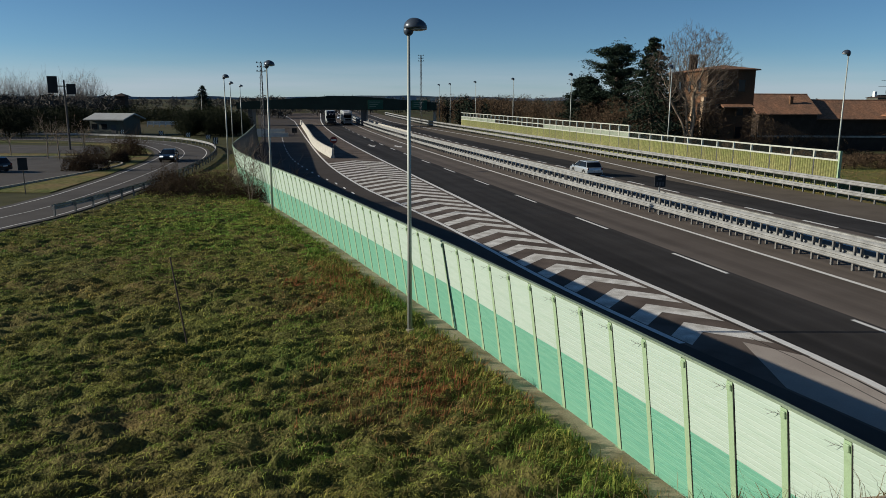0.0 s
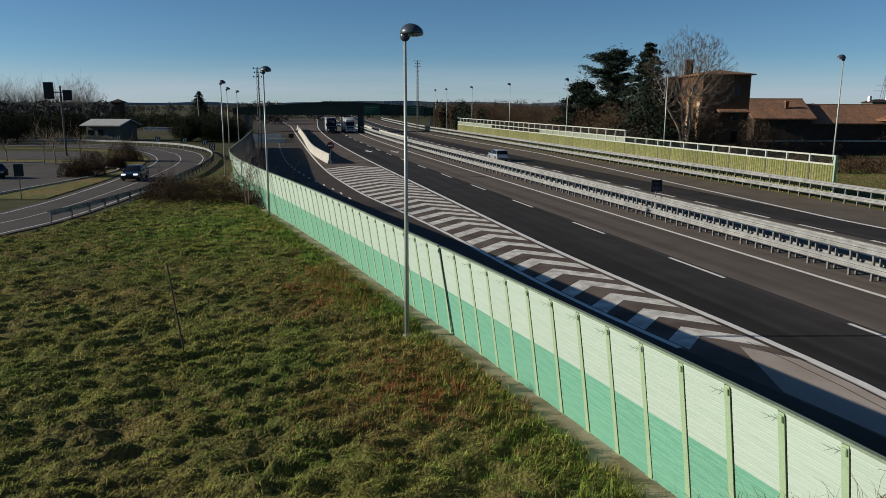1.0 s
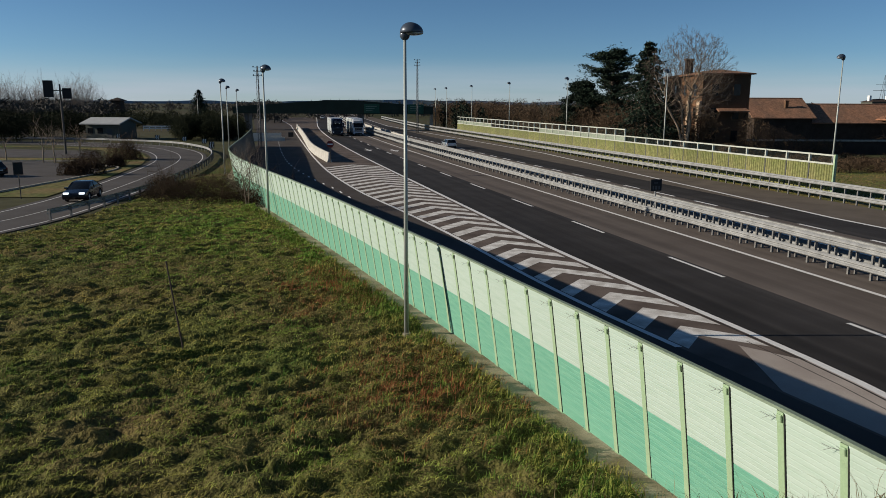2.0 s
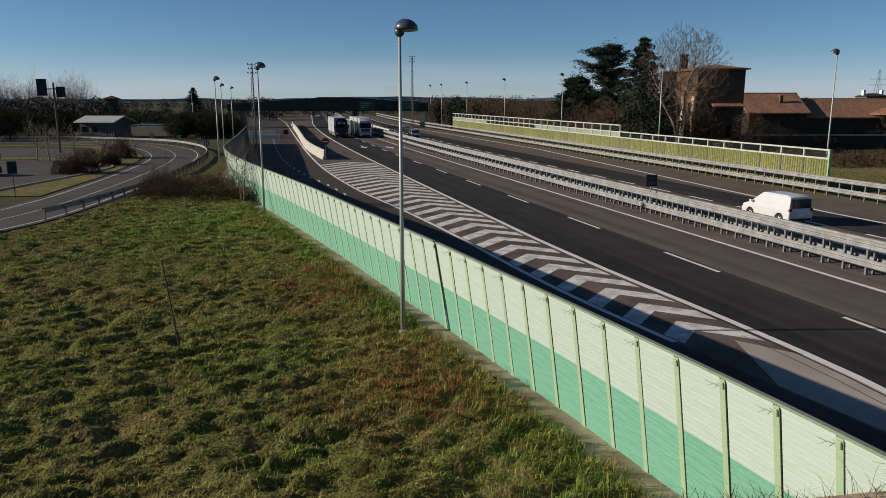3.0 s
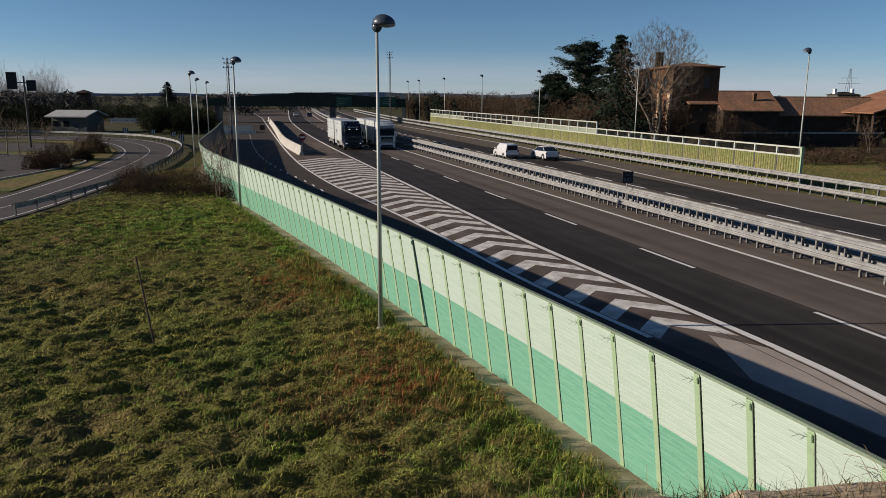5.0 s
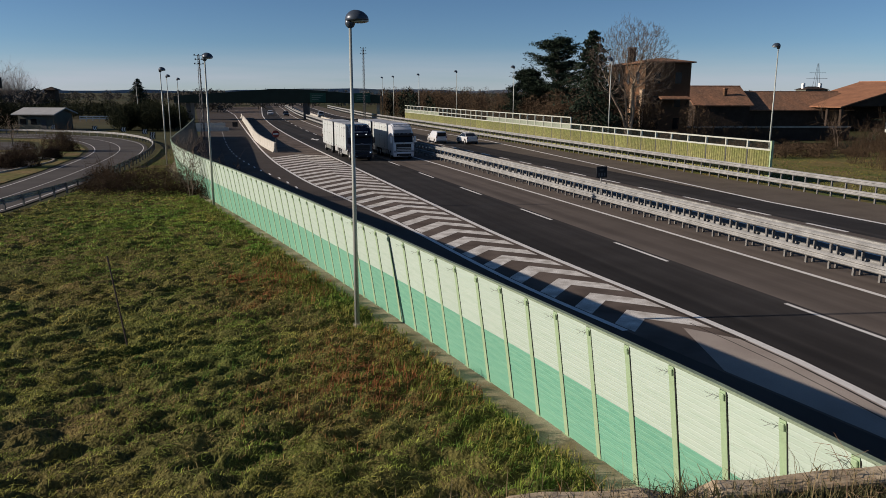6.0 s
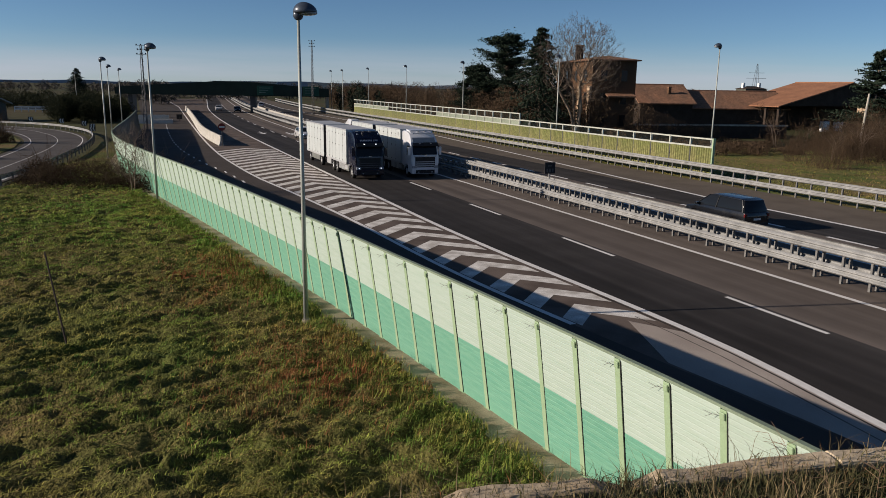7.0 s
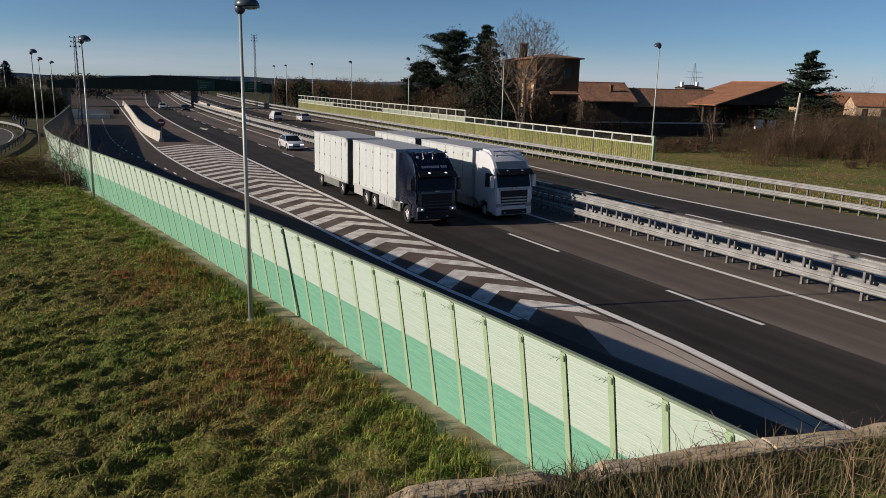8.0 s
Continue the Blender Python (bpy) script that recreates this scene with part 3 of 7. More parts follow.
def lamp_proto(height, name="street_lamp"):
    t = thing(name, "slim grey pole lamp with a dark mushroom head", "street lamp", Matrix(), "street lamps")
    pole = tube((0, 0, -0.05), (0, 0, height - 0.15), 0.085, 0.045, 12)
    part("pole", pole, "pole", t, "", True)
    base = tube((0, 0, -0.05), (0, 0, 0.12), 0.16, 0.14, 12)
    part("base_collar", base, "concrete", t)
    # the head: a dome that juts to +x
    bm = bmesh.new()
    bmesh.ops.create_uvsphere(bm, u_segments=20, v_segments=12, radius=0.5)
    for v in list(bm.verts):
        if v.co.z < -0.02:
            v.co.z *= 0.22
        v.co.x = v.co.x * 0.74 + 0.22
        v.co.y *= 0.62
        v.co.z *= 0.62 * (1.0 - 0.35 * max(0, v.co.x - 0.1))
    bm.transform(Matrix.Translation((0, 0, height)))
    part("head", bm, "lamp_head", t, "dark domed lamp housing", True)
    bm = bmesh.new()
    bmesh.ops.create_uvsphere(bm, u_segments=16, v_segments=10, radius=0.16, matrix=Matrix.Translation((0.0, 0, height - 0.08)) @ Matrix.Diagonal((1, 0.9, 1.05, 1)))
    part("neck", bm, "lamp_head", t, "", True)
    bm = bmesh.new()
    bmesh.ops.create_uvsphere(bm, u_segments=16, v_segments=8, radius=0.3, matrix=Matrix.Translation((0.3, 0, height - 0.03)) @ Matrix.Diagonal((1, 0.8, 0.25, 1)))
    part("bowl", bm, "lamp_glass", t, "", True)
    return t


def lamps():
    proto = lamp_proto(9.85)
    proto.matrix_basis = pose(-1.1, 23.64, 0, 0, 0, -15)
    for x, y, r, s in ((-11.72, 49.9, -20, 1), (-23.21, 79.43, -15, 1), (-32.3, 113.5, -20, 1), (-38.0, 140, -20, 1), (-68, 210, -20, 1)):
        copy_thing(proto, pose(x, y, 0, 0, 0, r))
    right = lamp_proto(11.6)
    p = P(53.4, 48.6)
    right.matrix_basis = pose(p.x, p.y, 0, 0, 0, 190)
    for u in (81.5, 112.3, 141.8, 170.0, 195.5, 209.0):
        p = P(u, 48.6 + 0.02 * max(0, u - 60))
        copy_thing(right, pose(p.x, p.y, 0, 0, 0, 190))


barrier_left()
rails()
barrier_right()
lamps()

# ---- far bridge across the motorway ----


def bridge():
    t = thing("road_bridge", "dark green clad road bridge across the motorway", "bridge", pose(0, 212, 0))
    outline = [(-58.0, 4.7), (-50, 4.65), (-2.0, 4.5), (-2.0, 6.7), (-17.3, 7.85), (-24.6, 8.35), (-32, 8.35), (-58.0, 6.5)]
    part("deck", prism(outline, -3.0, 4.5, "y"), "bridge_green", t)
    for x, w in ((-54.6, 0.6), (-22.6, 0.75), (-2.5, 0.45)):
        part("pier", box(x - w, x + w, -1.5, 2.5, -0.05, 4.75, 0.05), "concrete" if x > -10 else "sign_grey", t)
    for x in [-56 + 2.7 * i for i in range(20)]:
        z = 8.35 if -33 < x < -24 else (8.35 - (x + 24) * 0.075 if x >= -24 else 8.35 + (x + 33) * 0.075)
        part("rail_post", box(x - 0.03, x + 0.03, 4.3, 4.4, z - 0.5, z + 0.45), "sign_grey", t)
    for x in (-19.2, -6.9):
        s = part("sign_board", box(x - 2.0, x + 2.3, -3.3, -3.1, 4.75, 7.3, 0.03), "sign_green", t, "green motorway direction sign")
        for k in range(3):
            part("text_bar", box(x - 1.5, x + 1.5 - 0.6 * k, -3.34, -3.305, 6.65 - 0.6 * k, 6.78 - 0.6 * k), "sign_text", s)


def masts():
    for x, y, h in ((-31.0, 128, 13.5), (-5.93, 196, 18.6)):
        t = thing("lighting_mast", "tall lattice lighting mast with floodlight racks", "lighting mast", pose(x, y, 0), "lighting masts")
        for sx, sy in ((-1, -1), (1, -1), (0, 1)):
            part("leg", tube((sx * 0.3, sy * 0.3, 0), (sx * 0.12, sy * 0.12, h), 0.06, 0.05, 6), "sign_grey", t)
        for k in range(int(h)):
            bm = tube((-0.3, -0.3, k), (0.3, -0.3, k + 1), 0.025, 0.025, 4)
            tube((0.3, -0.3, k), (0, 0.3, k + 1), 0.025, 0.025, 4, bm)
            part("brace", bm, "sign_grey", t)
        for k, w in ((0.0, 1.6), (0.7, 1.3), (1.4, 1.6)):
            bm = box(-w / 2, w / 2, -0.04, 0.04, h - 1.4 + k, h - 1.34 + k)
            for q in (-0.42, 0.0, 0.42):
                box(q * w - 0.08, q * w + 0.08, -0.15, 0.05, h - 1.34 + k, h - 1.16 + k, 0, bm)
            part("floodlight_rack", bm, "sign_grey", t)


def concrete_divider():
    pts = [P(u, v) for u, v in ((97.4, 9.7), (110, 9.3), (125, 9.4), (150, 10.4), (180, 11.6), (230, 13.4))]
    pts = smooth_path(pts, 5)
    prof = [(-0.32, -0.05), (-0.3, 0.12), (-0.14, 0.5), (-0.1, 1.25), (0.1, 1.25), (0.14, 0.5), (0.3, 0.12), (0.32, -0.05)]
    v, f = sweep(pts, prof, True)
    ob = setting("concrete_divider", (v, f), "concrete_white", "pale concrete wall dividing the exit lane", "concrete barrier")
    s = thing("no_entry_sign", "round no-entry sign on a post at the divider", "road sign", pose(*P(96.6, 9.75), 0, 0, HEAD))
    part("post", tube((0, 0, 0), (0, 0, 2.7), 0.04, 0.04, 8), "zinc_dark", s)
    part("disc", tube((0, -0.02, 2.4), (0, -0.06, 2.4), 0.46, 0.46, 24), "red", s)
    part("bar", box(-0.33, 0.33, -0.075, -0.062, 2.32, 2.48), "white", s)
    # pale concrete walls further on, between the carriageways
    setting("concrete_divider", sweep([P(u, 30.4 + bend(u)) for u in range(150, 262, 14)], [(x, z * 0.8) for x, z in prof], True), "concrete_white", "pale concrete median wall far along the motorway", "concrete barrier")


def median_sign():
    t = thing("marker_sign", "dark back of a small square sign in the median", "road sign", pose(*P(44.9, 26.65), 0, 0, HEAD + 180))
    board = part("board", box(-0.42, 0.42, -0.03, 0.03, 1.85, 2.65, 0.02), "black", t)
    for x0, x1, z0, z1 in ((-0.28, -0.16, 1.95, 2.2), (-0.08, 0.08, 1.95, 2.2), (0.16, 0.28, 1.95, 2.2), (-0.12, 0.18, 2.36, 2.44)):
        part("text_bar", box(x0, x1, 0.032, 0.038, z0, z1), "sign_grey", board)
    part("post", tube((0, -0.06, -0.05), (0, -0.06, 2.4), 0.05, 0.05, 8), "zinc", t)


def closed_branch():
    """Pale rail sections laid across the closed branch behind the barrier's end."""
    for i, (u, v, w, turn, z) in enumerate(((153.5, 3.2, 6.4, 84, 0.0), (155.2, 2.6, 6.0, 79, 0.0), (154.4, 3.0, 5.6, 82, 0.82))):
        p = P(u, v)
        t = thing("road_block", "long pale concrete block laid across the closed branch", "concrete block", pose(p.x, p.y, z, 0, 0, HEAD + turn - 90), "road blocks")
        part("body", prism([(-0.3, 0.0), (0.3, 0.0), (0.26, 0.3), (0.14, 0.8), (-0.14, 0.8), (-0.26, 0.3)], -w / 2, w / 2, "y", 0.02), "concrete_white", t).matrix_basis = pose(0, 0, 0, 0, 0, 90)
    t = thing("marker_post", "dark square marker board on the branch lane", "road sign", pose(*P(165, 8.2), 0, 0, HEAD))
    part("post", tube((0, 0, -0.05), (0, 0, 1.4), 0.05, 0.05, 6), "zinc_dark", t)
    part("board", box(-0.55, 0.55, -0.04, 0.04, 0.3, 1.3, 0.02), "black", t)


# ---- slip road with its loop, and the parking area ----
RAMP_NEAR = [(-31.0, 8), (-28.6, 26), (-26.1, 42.5), (-25.2, 48), (-25.4, 56.5), (-26.8, 71.7), (-29.9, 91.6), (-34.3, 108.4), (-40.3, 121.2), (-49.5, 133), (-63.4, 141), (-80, 144.8), (-140, 147)]
RAMP_FAR = [(-37.5, 8), (-34.5, 30), (-31.9, 50), (-31.7, 55), (-32.0, 61), (-33.9, 75.3), (-37.2, 93), (-40.5, 103.5), (-46.2, 115.1), (-53.4, 124.8), (-66, 132), (-80, 136), (-140, 139)]


def slip_road():
    a, b = smooth_path([(*p, 0) for p in RAMP_NEAR], 6), smooth_path([(*p, 0) for p in RAMP_FAR], 6)
    setting("slip_road", ribbon(b, a, 0.0, 0.05), "asphalt_ramp", "grey asphalt slip road curving round the field", "road")

    def lane(t, w, n0=0, n1=None):
        mid = [q.lerp(p, t) for p, q in zip(a, b)][n0:n1]
        v, f = sweep(mid, [(-w / 2, 0.006), (w / 2, 0.006)])
        setting("edge_line", (v, f), "paint", "white painted line on the slip road", "road marking")
    lane(0.10, 0.11)
    lane(0.93, 0.11)
    lane(0.52, 0.08)
    pts = [p + Vector((-0.4 + 1.3 * min(1, i / 9), -0.2, 0)) for i, p in enumerate(smooth_path([(*p, 0) for p in RAMP_NEAR[3:]], 6))]
    pts = [p + Vector((0, 0.02 * i, 0)) for i, p in enumerate(pts)]
    rail("roadside_guard_rail", pts, "weathered single-beam guard rail along the slip road", (0.42,), -1, 2.2, 0.72, "zinc", tall=1.15)
    # car park beyond, with grass islands between
    setting("parking_area", ([( -38.5, 63, -0.01), (-37.5, 84, -0.01), (-52, 97, -0.01), (-95, 90, -0.01), (-95, 40, -0.01), (-38, 50, -0.01)], [(0, 1, 2, 3, 4, 5)]), "asphalt_ramp", "grey asphalt car park", "parking area")
    setting("parking_area", ([(-47, 103, -0.01), (-55, 118, -0.01), (-90, 126, -0.01), (-100, 104, -0.01)], [(0, 1, 2, 3)]), "asphalt_ramp", "grey asphalt car park lane", "parking area")
    setting("kerb", sweep(smooth_path([(-38.3, 60, 0), (-37.3, 84, 0), (-42, 91, 0), (-52, 97, 0), (-95, 90, 0)], 6), [(-0.09, -0.05), (-0.09, 0.12), (0.09, 0.12), (0.09, -0.05)], True), "concrete", "concrete kerb round the car park", "kerb")


def chevron_signs():
    for i, (x, y) in enumerate(((-36.5, 118.5), (-40.5, 127.5), (-46.5, 135), (-53.5, 140.5), (-63, 145.5), (-35.0, 113.5))):
        t = thing("chevron_sign", "black and white curve chevron sign on a post", "road sign", pose(x, y, 0, 0, 0, 15 + 4 * i), "curve signs")
        part("post", tube((0, 0, -0.05), (0, 0, 1.0), 0.04, 0.04, 6), "zinc_dark", t)
        part("board", box(-0.42, 0.42, -0.03, 0.03, 0.7, 1.5, 0.02), "black", t)
        for k in (-0.18, 0.17):
            bm = prism([(k - 0.15, 1.1), (k + 0.02, 1.46), (k + 0.17, 1.46), (k, 1.1), (k + 0.17, 0.74), (k + 0.02, 0.74)], -0.045, -0.034, "y")
            part("arrow", bm, "white", t)


bridge()
masts()
concrete_divider()
median_sign()
closed_branch()
slip_road()
chevron_signs()

# ---- trees, shrubs and woods ----


def quads(centers, sizes, rng, flat=0.0, aspect=0.6):
    """Small leaf-like faces at the given centres, turned at random; flat: 0 to 1 lays them level."""
    n = len(centers)
    c = np.asarray(centers, float)
    s = np.asarray(sizes, float).reshape(-1, 1)
    a = rng.normal(size=(n, 3))
    a[:, 2] *= 1 - flat
    a /= np.linalg.norm(a, axis=1, keepdims=True) + 1e-9
    b = rng.normal(size=(n, 3))
    b[:, 2] *= 1 - flat * 0.7
    b -= a * (a * b).sum(1, keepdims=True)
    b /= np.linalg.norm(b, axis=1, keepdims=True) + 1e-9
    v = np.stack([c - a * s, c + b * s * aspect * 0.5, c + a * s, c - b * s * aspect * 0.5], 1).reshape(-1, 3)
    return v, np.arange(4 * n).reshape(-1, 4)


def array_mesh(name, v, f, material, parent=None, label=""):
    """A mesh from arrays of points and equal faces."""
    me = bpy.data.meshes.new(name)
    k = f.shape[1]
    me.vertices.add(len(v))
    me.vertices.foreach_set("co", np.ascontiguousarray(v, dtype=np.float32).ravel())
    me.loops.add(f.size)
    me.loops.foreach_set("vertex_index", np.ascontiguousarray(f, dtype=np.int32).ravel())
    me.polygons.add(len(f))
    me.polygons.foreach_set("loop_start", np.arange(0, f.size, k, dtype=np.int32))
    me.update(calc_edges=True)
    me.materials.append(M[material])
    ob = new(name, me)
    if parent:
        ob.parent = parent
    if label:
        ob["label"] = label
    return ob


def grow(rng, base, direction, length, radius, level, spread, segs, twigs, bend=0.25, kids=(3, 5), shrink=0.62, up=0.15):
    """Grows a limb and its branches; appends (p, q, r0, r1) pieces to segs and twig ends to twigs."""
    p, d = Vector(base), Vector(direction).normalized()
    n = 4 if level > 1 else 3
    pts = [p.copy()]
    for i in range(n):
        d = (d + Vector(rng.normal(size=3)) * bend * 0.35 + Vector((0, 0, up * 0.3))).normalized()
        q = p + d * (length / n)
        r0, r1 = radius * (1 - 0.5 * i / n), radius * (1 - 0.5 * (i + 1) / n)
        segs.append((p.copy(), q.copy(), r0, r1, level))
        p = q
        pts.append(p.copy())
    if level == 0:
        twigs.append((pts[-1], d))
        return
    for k in range(rng.integers(kids[0], kids[1] + 1)):
        t = rng.uniform(0.35, 1.0)
        i = min(n - 1, int(t * n))
        q = pts[i].lerp(pts[i + 1], t * n - i)
        side = Vector(rng.normal(size=3))
        side = (side - d * side.dot(d)).normalized()
        grow(rng, q, d * (1 - spread) + side * spread, length * shrink * rng.uniform(0.8, 1.2), radius * 0.5 * (1.1 - 0.4 * t), level - 1, spread, segs, twigs, bend, kids, shrink, up)


def limb_arrays(segs, sides=4):
    v, f = [], []
    for p, q, r0, r1, lv in segs:
        d = (q - p)
        m = d.to_track_quat("Z", "Y").to_matrix()
        k = sides + 2 if lv > 2 else (sides if lv > 1 else 3)
        b = len(v)
        for j in range(k):
            c = Vector((math.cos(2 * math.pi * j / k), math.sin(2 * math.pi * j / k), 0))
            v.append(p + m @ (c * r0))
            v.append(q + m @ (c * r1))
        for j in range(k):
            a, e = b + 2 * j, b + 2 * ((j + 1) % k)
            f.append((a, e, e + 1, a + 1))
    return np.array([tuple(x) for x in v]), np.array(f)


def bare_tree(name, x, y, height, label, seed, stems=1, level=4, spread=0.55, trunk=0.25, bark="bark", twig="twig", fork=0.25, girth=1.0, kids=(3, 5), min_twig=0.012, crown=None, up=0.25):
    rng = np.random.default_rng(seed)
    t = thing(name, label, "tree", pose(x, y, 0))
    segs, twigs = [], []
    for s in range(stems):
        a = 2 * math.pi * (s + rng.uniform(0, 0.5)) / stems
        lean = 0.0 if stems == 1 else (0.24 if stems > 3 else 0.12)
        d = (lean * math.cos(a), lean * math.sin(a), 1)
        b = (0.3 * math.cos(a) * (stems > 1), 0.3 * math.sin(a) * (stems > 1), -0.1)
        grow(rng, b, d, height * 0.5, trunk * girth, level, spread, segs, twigs, 0.22, kids, 0.62, up)
    if crown:
        cz, rw, rh = crown
        inside = lambda p: (p.x**2 + p.y**2) / rw**2 + ((p.z - cz) / rh) ** 2 < 1 or p.z < cz - rh * 0.5 and p.x**2 + p.y**2 < 9
        segs = [s for s in segs if s[4] > 3 or inside(s[1])]
    segs = [(p, q, max(a, min_twig), max(b, min_twig), l) for p, q, a, b, l in segs]
    big = [s for s in segs if s[4] >= 3]
    mid = [s for s in segs if s[4] in (1, 2)]
    fine = [s for s in segs if s[4] == 0]
    v, f = limb_arrays(big, 6)
    quads_only = [tuple(q) for q in f]
    part("trunk", ([tuple(p) for p in v], quads_only), bark, t, "", True)
    if mid:
        v, f = limb_arrays(mid, 4)
        array_mesh("branchwork", v, f, bark, t)
    if fine:
        v, f = limb_arrays(fine, 3)
        array_mesh("crown", v, f, twig, t, "bare twigs")
    return t


def crowned_tree(x, y, label, seed, crown, stems, points=2600, bark="bark_pale", twig="twig_grey", girth=0.34, step=0.34, min_twig=0.016):
    """A broad bare tree: limbs grow towards points strewn through a rounded crown of centre height, half-width and half-height."""
    rng = np.random.default_rng(seed)
    t = thing("bare_tree", label, "tree", pose(x, y, 0))
    cz, rw, rh = crown
    q = rng.normal(size=(points, 3))
    q /= np.linalg.norm(q, axis=1, keepdims=True)
    q *= rng.uniform(0.02, 1, (points, 1)) ** 0.42
    lob = np.array([1 + 0.16 * noise.noise(Vector(tuple(v * 2.2)) + Vector((seed, 0, 0))) for v in q])[:, None]
    q = q * lob * np.array([rw, rw, rh]) + np.array([0, 0, cz])
    nodes, up = [np.array([0.0, 0.0, -0.1])], [-1]
    for k in range(stems):
        a = 2 * math.pi * (k + rng.uniform(0, 0.6)) / stems
        b = np.array([step * 0.7 * math.cos(a), step * 0.7 * math.sin(a), 0.1])
        lean = rng.uniform(0.06, 0.15)
        last = 0
        d = np.array([lean * math.cos(a), lean * math.sin(a), 1.0])
        for _ in range(int((cz - rh * rng.uniform(0.35, 0.75)) / step)):
            nodes.append(b.copy())
            up.append(last)
            last = len(nodes) - 1
            d += rng.normal(size=3) * 0.05
            b = b + d / np.linalg.norm(d) * step
    best, who = np.full(points, 1e9), np.zeros(points, int)
    alive, seen = np.ones(points, bool), 0
    for _ in range(90):
        new_n = np.array(nodes[seen:])
        if len(new_n) == 0:
            break
        d2 = ((q[:, None, :] - new_n[None]) ** 2).sum(2)
        j = d2.argmin(1)
        m = d2[np.arange(points), j]
        closer = m < best
        best[closer], who[closer] = m[closer], j[closer] + seen
        alive &= best > (step * 1.3) ** 2
        seen = len(nodes)
        pull = collections.defaultdict(list)
        for i in np.nonzero(alive & (best < 16.0))[0]:
            pull[who[i]].append(q[i])
        for n, pts in pull.items():
            g = np.array(pts) - nodes[n]
            g = (g / np.linalg.norm(g, axis=1, keepdims=True)).sum(0)
            g = g / (np.linalg.norm(g) + 1e-9) + rng.normal(size=3) * 0.22
            nodes.append(nodes[n] + g / np.linalg.norm(g) * step)
            up.append(n)
        if len(nodes) > 9000:
            break
    r2 = np.zeros(len(nodes))
    kids = np.zeros(len(nodes), int)
    for i in range(len(nodes) - 1, -1, -1):
        r2[i] = max(r2[i], min_twig**2.3)
        if up[i] >= 0:
            r2[up[i]] += r2[i]
            kids[up[i]] += 1
    rad = r2 ** (1 / 2.3)
    rad *= np.where(rad > 0.2 * girth, girth / rad.max(), 1.0)
    rad = np.maximum(rad, min_twig)
    big, mid, fine = [], [], []
    for i, n in enumerate(up):
        if n >= 0:
            p, e = Vector(nodes[n]), Vector(nodes[i])
            piece = (p, e + (e - p) * 0.06, float(min(rad[n], rad[i] * 1.5)), float(rad[i]), 3 if rad[i] > 0.3 * girth else 1)
            (big if rad[i] > 0.3 * girth else mid if rad[i] > 0.12 * girth else fine).append(piece)
        if kids[i] == 0:
            for _ in range(4):
                g = Vector(nodes[i]) - Vector((0, 0, cz - rh))
                g = (g.normalized() + Vector(rng.normal(size=3)) * 0.55).normalized()
                p = Vector(nodes[i])
                fine.append((p, p + g * rng.uniform(0.3, 0.8), min_twig, min_twig * 0.6, 0))
    for name, segs, m, sides in (("trunk", big, bark, 5), ("branchwork", mid, bark, 4), ("crown", fine, twig, 3)):
        if not segs:
            continue
        v, f = limb_arrays(segs, sides)
        array_mesh(name, v, f, m, t, "fine bare twigs" if name == "crown" else "").data.shade_smooth()
    return t


def tiered_cedar(x, y, height, width, seed, label):
    """A broad old cedar: rising limbs that end in flat, ragged plates of needles with sky between."""
    rng = np.random.default_rng(seed)
    t = thing("cedar_tree", label, "tree", pose(x, y, 0))
    part("trunk", tube((0, 0, -0.1), (0.3, 0, height * 0.9), 0.5, 0.12, 8), "bark", t, "", True)
    cs, ss, limbs = [], [], []
    for k in range(84):
        f = rng.uniform(0.26, 0.92)
        a = rng.uniform(0, 2 * math.pi)
        reach = width * (1.0 if f < 0.55 else 1.0 - 1.75 * (f - 0.55)) * rng.uniform(0.35, 1.05)
        root = Vector((0.2, 0, height * f - reach * 0.2))
        tip = root + Vector((reach * math.cos(a), reach * math.sin(a), reach * rng.uniform(0.25, 0.5)))
        elbow = root.lerp(tip, 0.5) + Vector((0, 0, 0.25))
        limbs += [(root, elbow, 0.13, 0.08, 1), (elbow, tip, 0.08, 0.02, 1)]
        for _ in range(rng.integers(4, 8)):
            s = rng.uniform(0.35, 1.05)
            c = root.lerp(tip, s) + Vector((rng.normal() * 0.5, rng.normal() * 0.5, 0.2))
            w = rng.uniform(0.55, 1.15) * (0.7 + 0.08 * reach)
            limbs.append((root.lerp(tip, max(0.2, s - 0.2)), c, 0.03, 0.015, 0))
            for _ in range(95):
                cs.append((c.x + rng.normal() * w * 0.62, c.y + rng.normal() * w * 0.62, c.z + rng.normal() * 0.16 - 0.1 * abs(rng.normal()) * w))
                ss.append(rng.uniform(0.10, 0.30))
    top = Vector((0.3, 0, height * 0.92))
    for _ in range(500):
        cs.append((top.x + rng.normal() * 0.7, rng.normal() * 0.7, top.z + rng.normal() * 0.5))
        ss.append(rng.uniform(0.10, 0.30))
    v, f = limb_arrays(limbs, 4)
    array_mesh("branchwork", v, f, "bark", t)
    v, f = quads(cs, ss, rng, 0.55)
    array_mesh("crown", v, f, "needle", t, "dark green needle plates")


